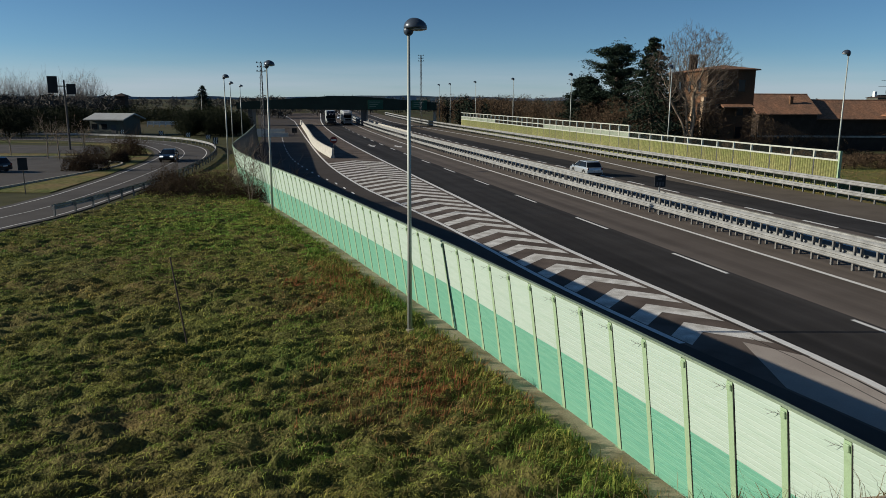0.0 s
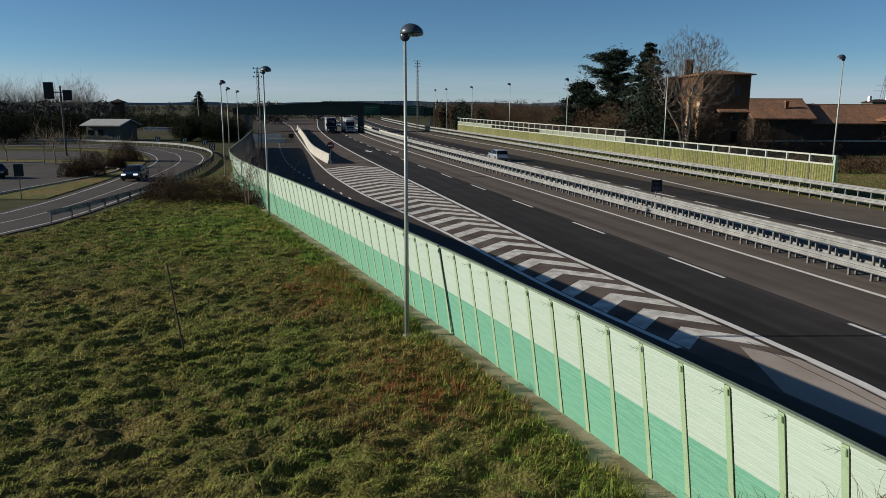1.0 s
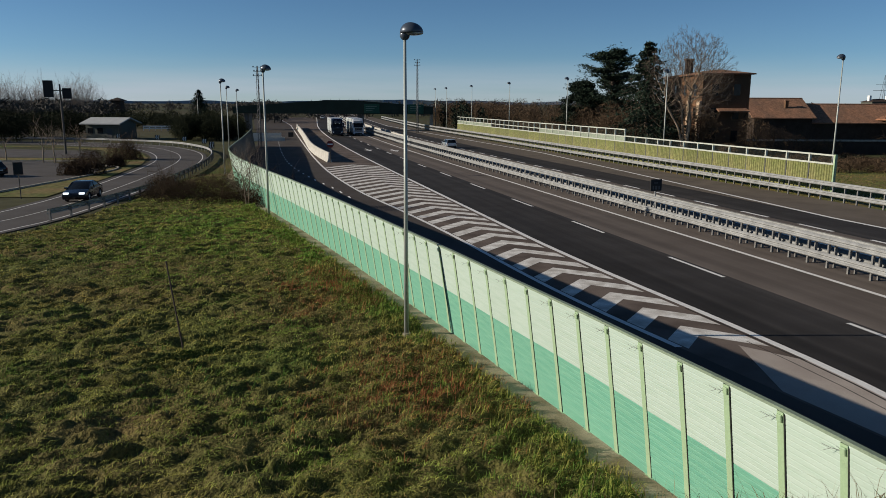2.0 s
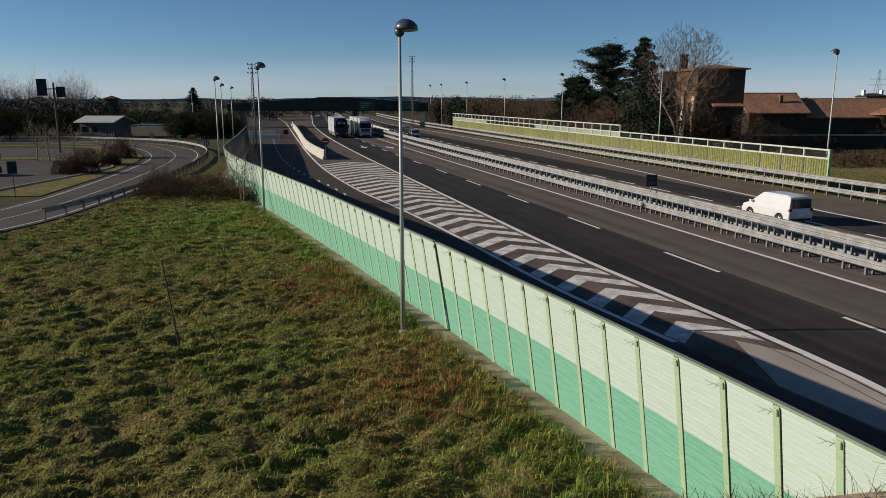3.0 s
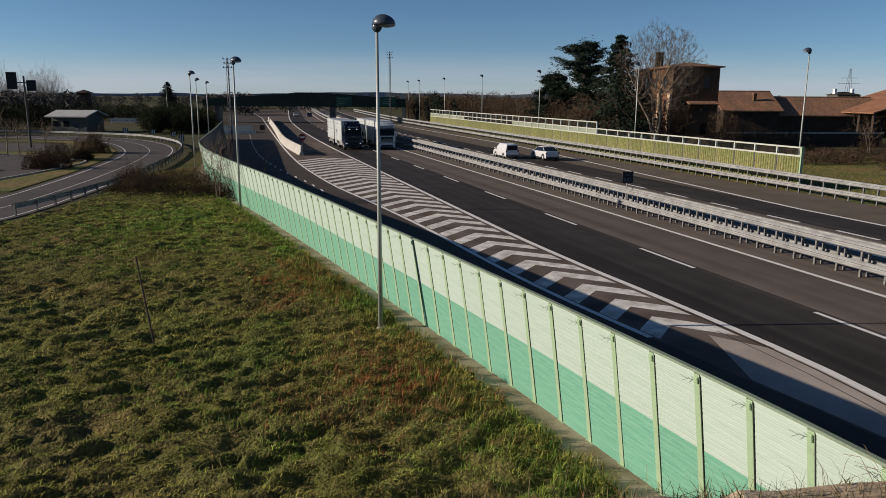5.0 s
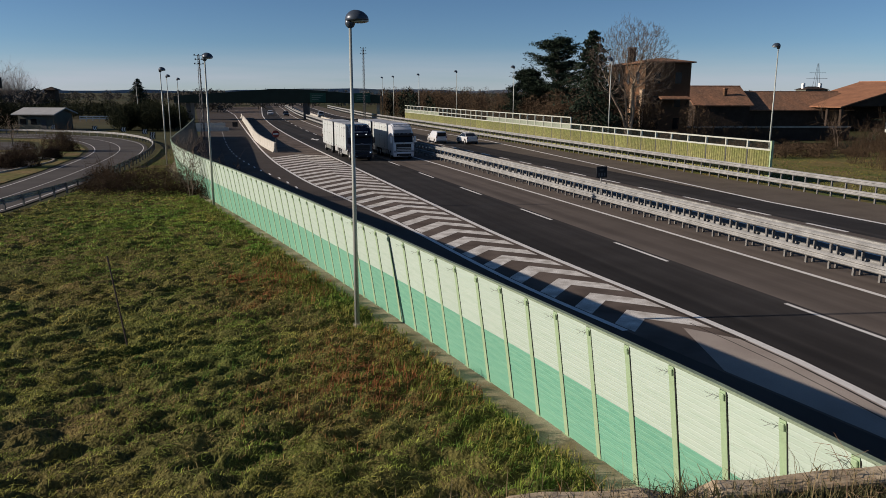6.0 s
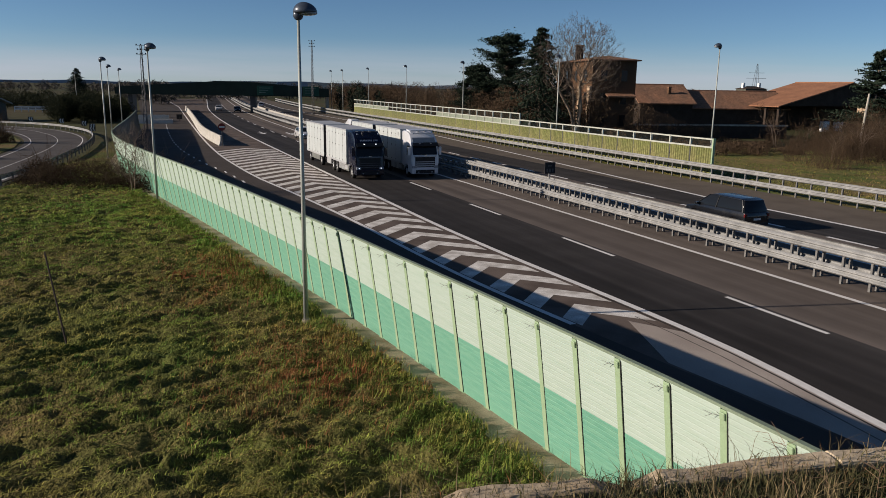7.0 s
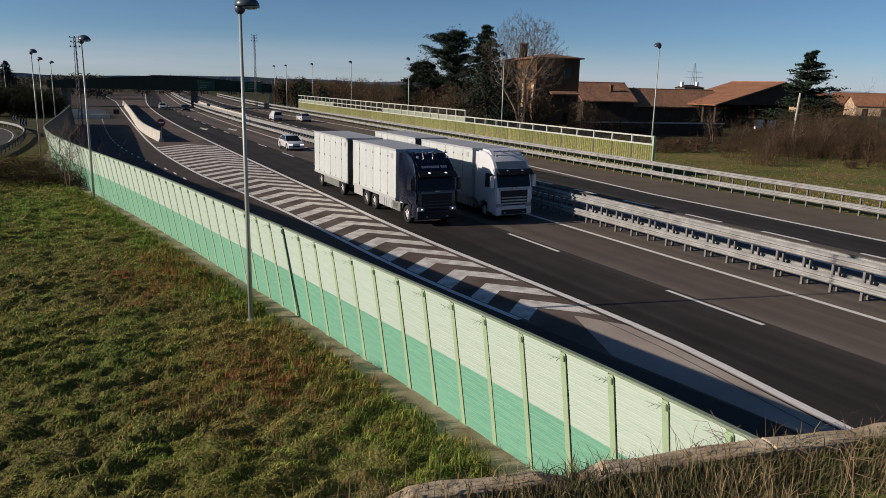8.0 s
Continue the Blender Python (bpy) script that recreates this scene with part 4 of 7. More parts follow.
def cedar(x, y, height, width, seed, label, cone=False, limbs_each=8, dense=150):
    rng = np.random.default_rng(seed)
    t = thing("cedar_tree", label, "tree", pose(x, y, 0))
    part("trunk", tube((0, 0, -0.1), (0, 0, height * 0.93), 0.42, 0.08, 8), "bark", t, "", True)
    cs, ss, limbs = [], [], []
    tiers = 15
    for k in range(tiers):
        h = height * (0.22 + 0.76 * k / (tiers - 1))
        reach = width * (0.55 + 0.45 * math.sin(math.pi * min(1, 0.25 + 0.8 * k / tiers))) * (1.05 - 0.75 * (k / tiers) ** 2.2)
        if cone:
            reach = width * (1 - k / tiers) ** 0.9 + 0.35
        for _ in range(limbs_each):
            a = rng.uniform(0, 2 * math.pi)
            r = reach * rng.uniform(0.35, 1.15)
            tip = Vector((r * math.cos(a), r * math.sin(a), h + rng.uniform(-0.2, 0.5)))
            root = Vector((0, 0, h - r * 0.14))
            limbs.append((root, tip, 0.09, 0.02, 1))
            for _ in range(dense):
                s = rng.uniform(0.25, 1.08)
                p = root.lerp(tip, s)
                w = 0.20 * r * (0.35 + 0.65 * s)
                cs.append((p.x + rng.normal() * w, p.y + rng.normal() * w, p.z + 0.12 + abs(rng.normal()) * 0.12 - 0.05 * w))
                ss.append(rng.uniform(0.2, 0.5))
    v, f = limb_arrays(limbs, 4)
    array_mesh("branchwork", v, f, "bark", t)
    v, f = quads(cs, ss, rng, 0.55)
    array_mesh("crown", v, f, "needle", t, "dark green needle plates")


def spruce(x, y, height, width, seed, label, name="spruce_tree"):
    rng = np.random.default_rng(seed)
    t = thing(name, label, "tree", pose(x, y, 0))
    part("trunk", tube((0, 0, -0.1), (0, 0, height * 0.97), 0.3, 0.03, 8), "bark", t, "", True)
    cs, ss, limbs = [], [], []
    rows = int(height * 1.7)
    for k in range(rows):
        h = height * (0.06 + 0.93 * k / rows)
        reach = width * (1 - (h / height)) ** 0.85 + 0.12
        for _ in range(9):
            a = rng.uniform(0, 2 * math.pi)
            r = reach * rng.uniform(0.6, 1.15)
            root = Vector((0, 0, h + 0.18 * r))
            tip = Vector((r * math.cos(a), r * math.sin(a), h - 0.22 * r + rng.uniform(-0.2, 0.2)))
            limbs.append((root, tip, 0.04, 0.01, 1))
            for _ in range(int(18 + 40 * r / width)):
                s = rng.uniform(0.15, 1.05)
                p = root.lerp(tip, s)
                w = 0.13 * r + 0.06
                cs.append((p.x + rng.normal() * w, p.y + rng.normal() * w, p.z - abs(rng.normal()) * 0.14))
                ss.append(rng.uniform(0.18, 0.46))
    v, f = limb_arrays(limbs, 3)
    array_mesh("branchwork", v, f, "bark", t)
    v, f = quads(cs, ss, rng, 0.25)
    array_mesh("crown", v, f, "needle", t, "drooping dark needles")


def bush(name, x, y, w, d, h, n, seed, material, label, size=(0.12, 0.3), stems=40, stem_mat="twig", category="bush", turn=0):
    """A shrub mound: clumps of small leaves over many thin stems."""
    rng = np.random.default_rng(seed)
    t = thing(name, label, category, pose(x, y, 0, 0, 0, turn))
    lobes = [(rng.uniform(-0.8, 0.8) * w / 2, rng.uniform(-0.7, 0.7) * d / 2, rng.uniform(0.35, 1.0)) for _ in range(max(5, int(w * 1.4)))]
    cs, ss = [], []
    for _ in range(n):
        lx, ly, lh = lobes[rng.integers(len(lobes))]
        u = rng.normal(size=3)
        u /= np.linalg.norm(u)
        r = rng.uniform(0.45, 1.0) ** 0.5
        hh = h * lh * (1 - 0.3 * abs(lx) / (w / 2))
        cs.append((lx + u[0] * r * w * 0.17, ly + u[1] * r * d * 0.24, abs(u[2]) * r * hh))
        ss.append(rng.uniform(*size))
    v, f = quads(cs, ss, rng)
    array_mesh("foliage", v, f, material, t)
    segs = []
    for _ in range(stems):
        lx, ly, lh = lobes[rng.integers(len(lobes))]
        p = Vector((lx + rng.normal() * w * 0.06, ly + rng.normal() * d * 0.08, -0.05))
        q = p + Vector((rng.normal() * 0.3 * h, rng.normal() * 0.3 * h, h * lh * rng.uniform(0.7, 1.25)))
        m = p.lerp(q, 0.55) + Vector(rng.normal(size=3)) * 0.08 * h
        segs += [(p, m, 0.02, 0.015, 1), (m, q, 0.015, 0.006, 1)]
        for _ in range(3):
            a = m.lerp(q, rng.uniform(0, 0.9))
            segs.append((a, a + Vector(rng.normal(size=3)) * 0.22 * h + Vector((0, 0, 0.15 * h)), 0.01, 0.005, 0))
    v, f = limb_arrays(segs, 3)
    array_mesh("stemwork", v, f, stem_mat, t)
    return t


def scrub(name, spots, seed, material, label, height, per=16, thick=0.014):
    """Bare brushwood as one mass: fans of thin stems and twigs at each spot."""
    rng = np.random.default_rng(seed)
    segs = []
    for x, y, k in spots:
        h0 = height * k
        for _ in range(per):
            p = Vector((x + rng.normal() * 0.5, y + rng.normal() * 0.5, -0.05))
            d = Vector((rng.normal() * 0.32, rng.normal() * 0.32, 1)).normalized()
            h = h0 * rng.uniform(0.55, 1.1)
            m = p + d * h * 0.5
            q = m + (d + Vector(rng.normal(size=3)) * 0.22).normalized() * h * 0.5
            segs += [(p, m, thick, thick * 0.8, 1), (m, q, thick * 0.8, thick * 0.4, 1)]
            for _ in range(5):
                a = p.lerp(m, rng.uniform(0.5, 1)) if rng.random() < 0.4 else m.lerp(q, rng.uniform(0, 0.9))
                e = a + (d + Vector(rng.normal(size=3)) * 0.6).normalized() * h * rng.uniform(0.12, 0.32)
                segs.append((a, e, thick * 0.6, thick * 0.35, 0))
    v, f = limb_arrays(segs, 3)
    ob = array_mesh(name, v, f, material)
    return tagged(ob, label, "brushwood", "", "stuff")


def woods(name, spots, seed, material, label, leafy=60, size=(0.3, 0.8), thin=0.35):
    """A far belt of trees as one mass; each spot is x, y, height, half-width."""
    rng = np.random.default_rng(seed)
    cs, ss, segs = [], [], []
    for x, y, h, w in spots:
        segs.append((Vector((x, y, -0.1)), Vector((x + rng.normal() * 0.2, y, h * 0.8)), 0.14, 0.04, 1))
        for _ in range(7):
            a = Vector((x, y, h * rng.uniform(0.2, 0.6)))
            segs.append((a, a + Vector((rng.normal() * w * 0.6, rng.normal() * w * 0.6, h * rng.uniform(0.2, 0.4))), 0.05, 0.015, 1))
        for _ in range(leafy):
            u = rng.normal(size=3)
            u /= np.linalg.norm(u)
            r = rng.uniform(0.2, 1) ** 0.45
            cs.append((x + u[0] * r * w, y + u[1] * r * w, h * 0.5 + u[2] * r * h * 0.48))
            ss.append(rng.uniform(*size))
    v1, f1 = limb_arrays(segs, 3)
    v2, f2 = quads(cs, ss, rng, 0.0, thin)
    ob = array_mesh(name, np.vstack([v1, v2]), np.vstack([f1, f2 + len(v1)]), material)
    return tagged(ob, label, "woods", "", "stuff")


def planting():
    R = np.random.default_rng(5)
    # by the house: cedar, spruce, the great bare tree
    tiered_cedar(29.2, 128, 17.6, 6.9, 11, "dark spreading cedar beside the old house")
    tiered_cedar(24.4, 130, 12.0, 5.0, 12, "dark cedar behind the far noise barrier")
    spruce(29.9, 108, 16.9, 7.6, 13, "tall pointed dark spruce beside the old house")
    crowned_tree(34.4, 104, "great bare plane tree before the old house", 27, (11.5, 5.9, 6.1), 4, 4200, step=0.28, girth=0.30, min_twig=0.012)
    cedar(91.0, 116, 14.4, 6.2, 17, "broad tiered conifer beyond the brushwood", True, 8, 120)
    # belt of bare brown trees behind the far barrier
    spots = []
    for i in range(150):
        u = R.uniform(95, 260)
        v = R.uniform(53, 74) + 0.03 * (u - 60)
        p = P(u, v)
        spots.append((p.x, p.y, R.uniform(5.5, 8.5) + 0.006 * u, R.uniform(1.6, 2.8)))
    for i in range(26):
        p = P(R.uniform(100, 126), R.uniform(51.5, 60))
        spots.append((p.x, p.y, R.uniform(6.0, 8.8), R.uniform(1.6, 2.6)))
    spots = [s for s in spots if not (abs(s[0] / s[1] - 0.277) < 0.045 and s[1] < 112)]
    woods("woods", spots, 31, "twig", "belt of bare brown trees behind the far noise barrier", 800, (0.16, 0.46), 0.17)
    woods("dark_trees", [(P(u, v).x, P(u, v).y, h, 1.5) for u, v, h in ((178, 52, 8), (186, 53, 9), (196, 54, 8.5), (172, 54, 7), (205, 53, 8))], 32, "needle", "dark evergreen trees behind the far barrier", 300, (0.3, 0.8))
    # shrubs before the house
    woods("shrubs", [(x, y, h, w) for x, y, h, w in ((44.5, 104, 6.2, 2.8), (47.5, 105, 5.0, 2.6), (51, 106, 3.6, 2.5), (39.5, 101, 2.6, 1.6), (54, 107, 3.2, 2.2), (31, 108, 4.2, 2.2), (28.5, 108, 6.0, 2.4), (57, 108, 3.0, 2.2))], 33, "twig", "tangled bare shrubs before the old house", 1000, (0.12, 0.38), 0.13)
    # brushwood in the right-hand field
    tall = lambda x, y: max(0.12, 0.75 + 1.5 * noise.noise(Vector((x * 0.11, y * 0.11, 5.5))))
    sp = [(R.uniform(50, 88), R.uniform(72, 104), R.uniform(0.5, 1.15)) for _ in range(190)]
    sp = [(x, y, k * tall(x, y)) for x, y, k in sp if tall(x, y) > 0.35]
    sp = [(x, y, k) for x, y, k in sp if x > 49 + 0.55 * (y - 74) and x - 40 < y * 0.62]
    scrub("brushwood", sp, 41, "twig", "thicket of bare brown brushwood in the verge field", 4.2, 14, 0.016)
    sp = [(R.uniform(60, 100), R.uniform(64, 100), R.uniform(0.6, 1.2)) for _ in range(210)]
    sp = [(x, y, k * tall(x, y)) for x, y, k in sp if tall(x, y) > 0.3]
    scrub("brushwood", [s for s in sp if s[0] > 56], 42, "twig", "thicket of bare brown brushwood in the verge field", 4.6, 14, 0.016)
    sp = [(R.uniform(58, 100), R.uniform(68, 104), R.uniform(1.0, 3.6), R.uniform(0.8, 2.0)) for _ in range(130)]
    sp = [s for s in sp if tall(s[0], s[1]) > 0.55]
    sp += [(R.uniform(46, 64), R.uniform(84, 106), R.uniform(0.5, 1.5), R.uniform(0.9, 2.0)) for _ in range(50)]
    sp += [(R.uniform(58, 84), R.uniform(66, 80), R.uniform(0.8, 2.4), R.uniform(0.7, 1.5)) for _ in range(34)]
    woods("brushwood", sp, 44, "twig", "dense brown undergrowth in the verge field", 420, (0.1, 0.32), 0.16)
    scrub("brushwood", [(50.5, 69.5, 1.0), (51.6, 70, 0.8), (49.4, 70.2, 0.8), (51.0, 68.8, 0.8), (50.2, 70.8, 0.9)], 43, "twig", "low bare bush with brown stems behind the guard rail", 3.3, 24, 0.012)
    woods("shrubs", [(R.uniform(112, 150), R.uniform(120, 140), R.uniform(2.4, 4.4), R.uniform(1.6, 3)) for _ in range(30)], 45, "twig", "bare shrubs before the small house", 500, (0.12, 0.4), 0.16)
    for i in range(12):
        x, y = R.uniform(56, 86), R.uniform(78, 98)
        bare_tree("bare_sapling", x, y, R.uniform(4.2, 7.0), "slender bare sapling in the brushwood of the verge field", 140 + i, 2, 3, 0.5, 0.06, "bark", "twig", min_twig=0.013)
    # left side: bramble mound, hedges, dark trees
    bush("bramble_mound", -17.5, 57.5, 14, 7, 2.7, 30000, 51, "rust_leaf", "low red-brown bramble mound at the field corner", (0.03, 0.09), 150, "twig", turn=-15)
    bush("bramble_mound", -21.5, 66.0, 9, 7, 1.7, 4500, 52, "rust_leaf", "low brown bramble behind the field", (0.05, 0.13), 90, "twig")
    crowned_tree(-14.3, 54.0, "small bare spreading tree before the noise barrier", 53, (2.75, 1.6, 2.0), 2, 700, "bark", "twig_grey", 0.062, 0.16, 0.006)
    bush("bush", -38.6, 79.5, 5, 4, 2.1, 12000, 54, "rust_leaf", "brown leafless bush on a grass island", (0.03, 0.10), 90)
    bush("bush", -41.4, 89.5, 6, 5, 2.9, 14000, 55, "rust_leaf", "brown leafless bush on a grass island", (0.03, 0.10), 100)
    bush("bush", -43.2, 101.0, 5, 4, 3.5, 10000, 56, "rust_leaf", "tall brown bush on a grass island", (0.03, 0.10), 70)
    spots = [(R.uniform(-62, -33), R.uniform(152, 172), R.uniform(3.4, 5.6), R.uniform(1.6, 2.6)) for _ in range(46)]
    off = lambda x, y: x * math.cos(A) + y * math.sin(A) < -5.5  # clear of the carriageways
    spots = [s for s in spots if not (-76 < s[0] < -56 and s[1] < 166) and off(s[0], s[1]) and not (-0.418 < s[0] / s[1] < -0.36) and not (-0.328 < s[0] / s[1] < -0.30)]
    for i in range(60):
        p = P(R.uniform(157, 205), R.uniform(-14, -1.6))
        spots.append((p.x, p.y, R.uniform(3.4, 5.6), R.uniform(1.4, 2.2)))
    woods("hedge", spots, 61, "hedge", "dark overgrown hedge behind the slip road", 1300, (0.1, 0.3))
    spots = [(R.uniform(-118, -78), R.uniform(140, 170), R.uniform(4.5, 6.8), R.uniform(2.0, 3.2)) for _ in range(40)]
    woods("hedge", spots, 62, "hedge", "dark shrubs and trees behind the car park", 1300, (0.12, 0.34))
    spots = [(R.uniform(-190, -38), R.uniform(215, 285), R.uniform(2.5, 5.8), R.uniform(3, 5)) for _ in range(120)]
    spots = [s for s in spots if off(s[0] + 6, s[1])]
    woods("hedge", spots, 63, "hedge", "dark belt of trees on the plain behind the slip road", 620, (0.2, 0.6))
    for i, (x, y, h) in enumerate(((-50.9, 94.8, 6.6), (-49.0, 94.0, 7.2), (-58.2, 99.2, 5.0), (-53.5, 110, 5.4), (-62, 92, 6.0))):
        bare_tree("bare_sapling", x, y, h, "slender bare tree on the car park's grass", 71 + i, 1, 3, 0.5, 0.09, "bark_pale", "twig_grey", min_twig=0.014)
    # skyline
    spots = [(-206 + 3.7 * i + R.uniform(-1, 1), 318 + R.uniform(-6, 6), R.uniform(0.8, 1.08)) for i in range(17)]
    scrub("poplar_row", spots, 81, "poplar", "distant row of pale bare poplars", 17.0, 60, 0.05)
    spots = []
    for i in range(900):
        a, r = radians(R.uniform(-40, 55) if i < 650 else R.uniform(-38, -12)), R.uniform(330, 900) if i < 650 else R.uniform(290, 520)
        if -9 < math.degrees(a) + 14 < -1 and r < 600:
            continue
        spots.append((r * math.sin(a), r * math.cos(a), R.uniform(5.0, 9.5), R.uniform(3, 7)))
    woods("far_treeline", spots, 82, "far_tree", "distant dark lines of trees across the plain", 150, (0.5, 1.6))
    spruce(-96.5, 300, 13.0, 6.4, 83, "distant dark conifer on the plain")
    # ridge of low hills on the horizon
    n = 140
    v, f = [], []
    for i in range(n):
        a = radians(-55 + 130 * i / (n - 1))
        h = 15 + 12 * noise.noise(Vector((i * 0.06, 3.1, 0))) + 9 * noise.noise(Vector((i * 0.31, 1.7, 0)))
        v += [(3600 * math.sin(a), 3600 * math.cos(a), -1), (3600 * math.sin(a), 3600 * math.cos(a), max(9, h)), (4100 * math.sin(a), 4100 * math.cos(a), -1)]
    for i in range(n - 1):
        f += [(3 * i, 3 * i + 3, 3 * i + 4, 3 * i + 1), (3 * i + 1, 3 * i + 4, 3 * i + 5, 3 * i + 2)]
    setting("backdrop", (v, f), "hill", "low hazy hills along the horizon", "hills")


M["poplar"] = mat("pale_bare_poplars", (0.30, 0.26, 0.22), 0.95, 0.2, 0.3, 10.0, 0.0, island=0.2, spec=0.05)
M["far_tree"] = mat("distant_trees", (0.075, 0.068, 0.055), 0.95, 0.3, 0.02, 0.4, 0.0, island=0.35)
# distance haze is put into the hills' blue-grey colour
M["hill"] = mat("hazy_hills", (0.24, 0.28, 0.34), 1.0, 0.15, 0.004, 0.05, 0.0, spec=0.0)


# ---- houses, barns and other buildings ----


def hip_roof(x0, x1, y0, y1, z, rise, over):
    x0, x1, y0, y1 = x0 - over, x1 + over, y0 - over, y1 + over
    w, d = x1 - x0, y1 - y0
    bm = bmesh.new()
    k = min(w, d) / 2
    if w >= d:
        r = [(x0 + k, (y0 + y1) / 2), (x1 - k, (y0 + y1) / 2)]
    else:
        r = [((x0 + x1) / 2, y0 + k), ((x0 + x1) / 2, y1 - k)]
    lo = [bm.verts.new((x, y, z)) for x, y in ((x0, y0), (x1, y0), (x1, y1), (x0, y1))]
    un = [bm.verts.new((x, y, z - 0.18)) for x, y in ((x0, y0), (x1, y0), (x1, y1), (x0, y1))]
    t = [bm.verts.new((x, y, z + rise)) for x, y in r]
    if w >= d:
        for q in ((lo[0], lo[1], t[1], t[0]), (lo[1], lo[2], t[1]), (lo[2], lo[3], t[0], t[1]), (lo[3], lo[0], t[0])):
            bm.faces.new(q)
    else:
        for q in ((lo[0], lo[1], t[0]), (lo[1], lo[2], t[1], t[0]), (lo[2], lo[3], t[1]), (lo[3], lo[0], t[0], t[1])):
            bm.faces.new(q)
    for i in range(4):
        bm.faces.new((un[i], un[(i + 1) % 4], lo[(i + 1) % 4], lo[i]))
    bm.faces.new(un[::-1])
    return bm


def window_on(parent, x, y, z, w, h, axis):
    """A window with frame, pane and sill, on a wall that faces -y or -x."""
    if axis == "y":
        fr = box(x - w / 2 - 0.1, x + w / 2 + 0.1, y - 0.06, y + 0.05, z - 0.1, z + h + 0.1)
        pane = box(x - w / 2, x + w / 2, y - 0.08, y - 0.062, z, z + h)
    else:
        fr = box(x - 0.06, x + 0.05, y - w / 2 - 0.1, y + w / 2 + 0.1, z - 0.1, z + h + 0.1)
        pane = box(x - 0.08, x - 0.062, y - w / 2, y + w / 2, z, z + h)
    wd = part("window", fr, "brick", parent)
    part("pane", pane, "dark_glass", wd)


def house():
    t = thing("old_house", "tall ochre-red plastered farmhouse with a low tiled hip roof", "house", pose(0, 0, 0))
    x0, x1, y0, y1 = 40.3, 47.6, 115, 134
    part("wall", box(x0, x1, y0, y1, -0.05, 12.3), "brick", t)
    part("roof", hip_roof(x0, x1, y0, y1, 12.35, 0.75, 0.55), "tile", t)
    ch = part("chimney", box(41.2, 42.3, 126, 127, 12.4, 14.9, 0.03), "dark_wood", t)
    part("cap", box(41.05, 42.45, 125.85, 127.15, 14.9, 15.1), "tile", ch)
    for z in (2.0, 5.4, 9.0):
        for x in (42.2, 45.6):
            window_on(t, x, y0, z, 1.0, 1.7, "y")
        for y in (118, 123, 128):
            window_on(t, x0, y, z, 1.0, 1.7, "x")
    part("pilaster", box(39.9, 40.25, 114.9, 116.2, -0.05, 8.2), "plaster", t, "pale ochre plaster pier")
    part("pilaster", box(39.9, 40.25, 119.6, 120.9, -0.05, 8.2), "plaster", t, "pale ochre plaster pier")
    # narrow tiled canopy on the front wall
    part("canopy", prism([(113.7, 6.5), (114.98, 6.9), (114.98, 7.1), (113.7, 6.7)], 42.6, 47.3, "x"), "tile", t)
    for x in (42.9, 45.0, 47.0):
        part("bracket", tube((x, 113.9, 6.52), (x, 114.98, 5.7), 0.06, 0.06, 6), "dark_wood", t)


def gable(name, label, x, y, turn, w, d, eave, ridge, wall, roof, over=0.6, open_front=False):
    """A gabled farm building: ridge along local x, w long, d deep."""
    t = thing(name, label, "barn", pose(x, y, 0, 0, 0, turn))
    hw, hd = w / 2, d / 2
    slope = (ridge - eave) / hd
    for s in (1, -1):
        lo, hi = -(hd + over), 0.0
        zl = eave - slope * over
        out = [(s * lo, zl), (s * hi, ridge), (s * hi, ridge + 0.2), (s * lo, zl + 0.2)]
        part("roof", prism(out, -hw - over, hw + over, "x"), roof, t)
    part("ridge", tube((-hw - over, 0, ridge + 0.18), (hw + over, 0, ridge + 0.18), 0.16, 0.16, 6), roof, t)
    if open_front:
        for px in [-hw + i * w / 4 for i in range(5)]:
            for py in (-hd + 0.3, hd - 0.3):
                part("pillar", box(px - 0.25, px + 0.25, py - 0.25, py + 0.25, -0.05, eave), wall, t)
        part("back_wall", box(hw - 0.45, hw - 0.25, -hd + 0.6, hd - 0.6, -0.05, eave), "dark_wood", t)
        part("gable_wall", prism([(-hd, eave), (hd, eave), (0, ridge)], -hw, -hw + 0.2, "x"), "dark_wood", t)
        part("gable_wall", prism([(-hd, eave), (hd, eave), (0, ridge)], hw - 0.2, hw, "x"), "dark_wood", t)
    else:
        part("wall", prism([(-hd, -0.05), (hd, -0.05), (hd, eave), (0, ridge - 0.05), (-hd, eave)], -hw, hw, "x"), wall, t)
        for i in range(max(2, int(w / 6))):
            px = -hw + (i + 0.5) * w / max(2, int(w / 6))
            part("doorway", box(px - 1.0, px + 1.0, -hd - 0.05, -hd + 0.1, -0.05, 2.6), "dark_wood", t)
    return t


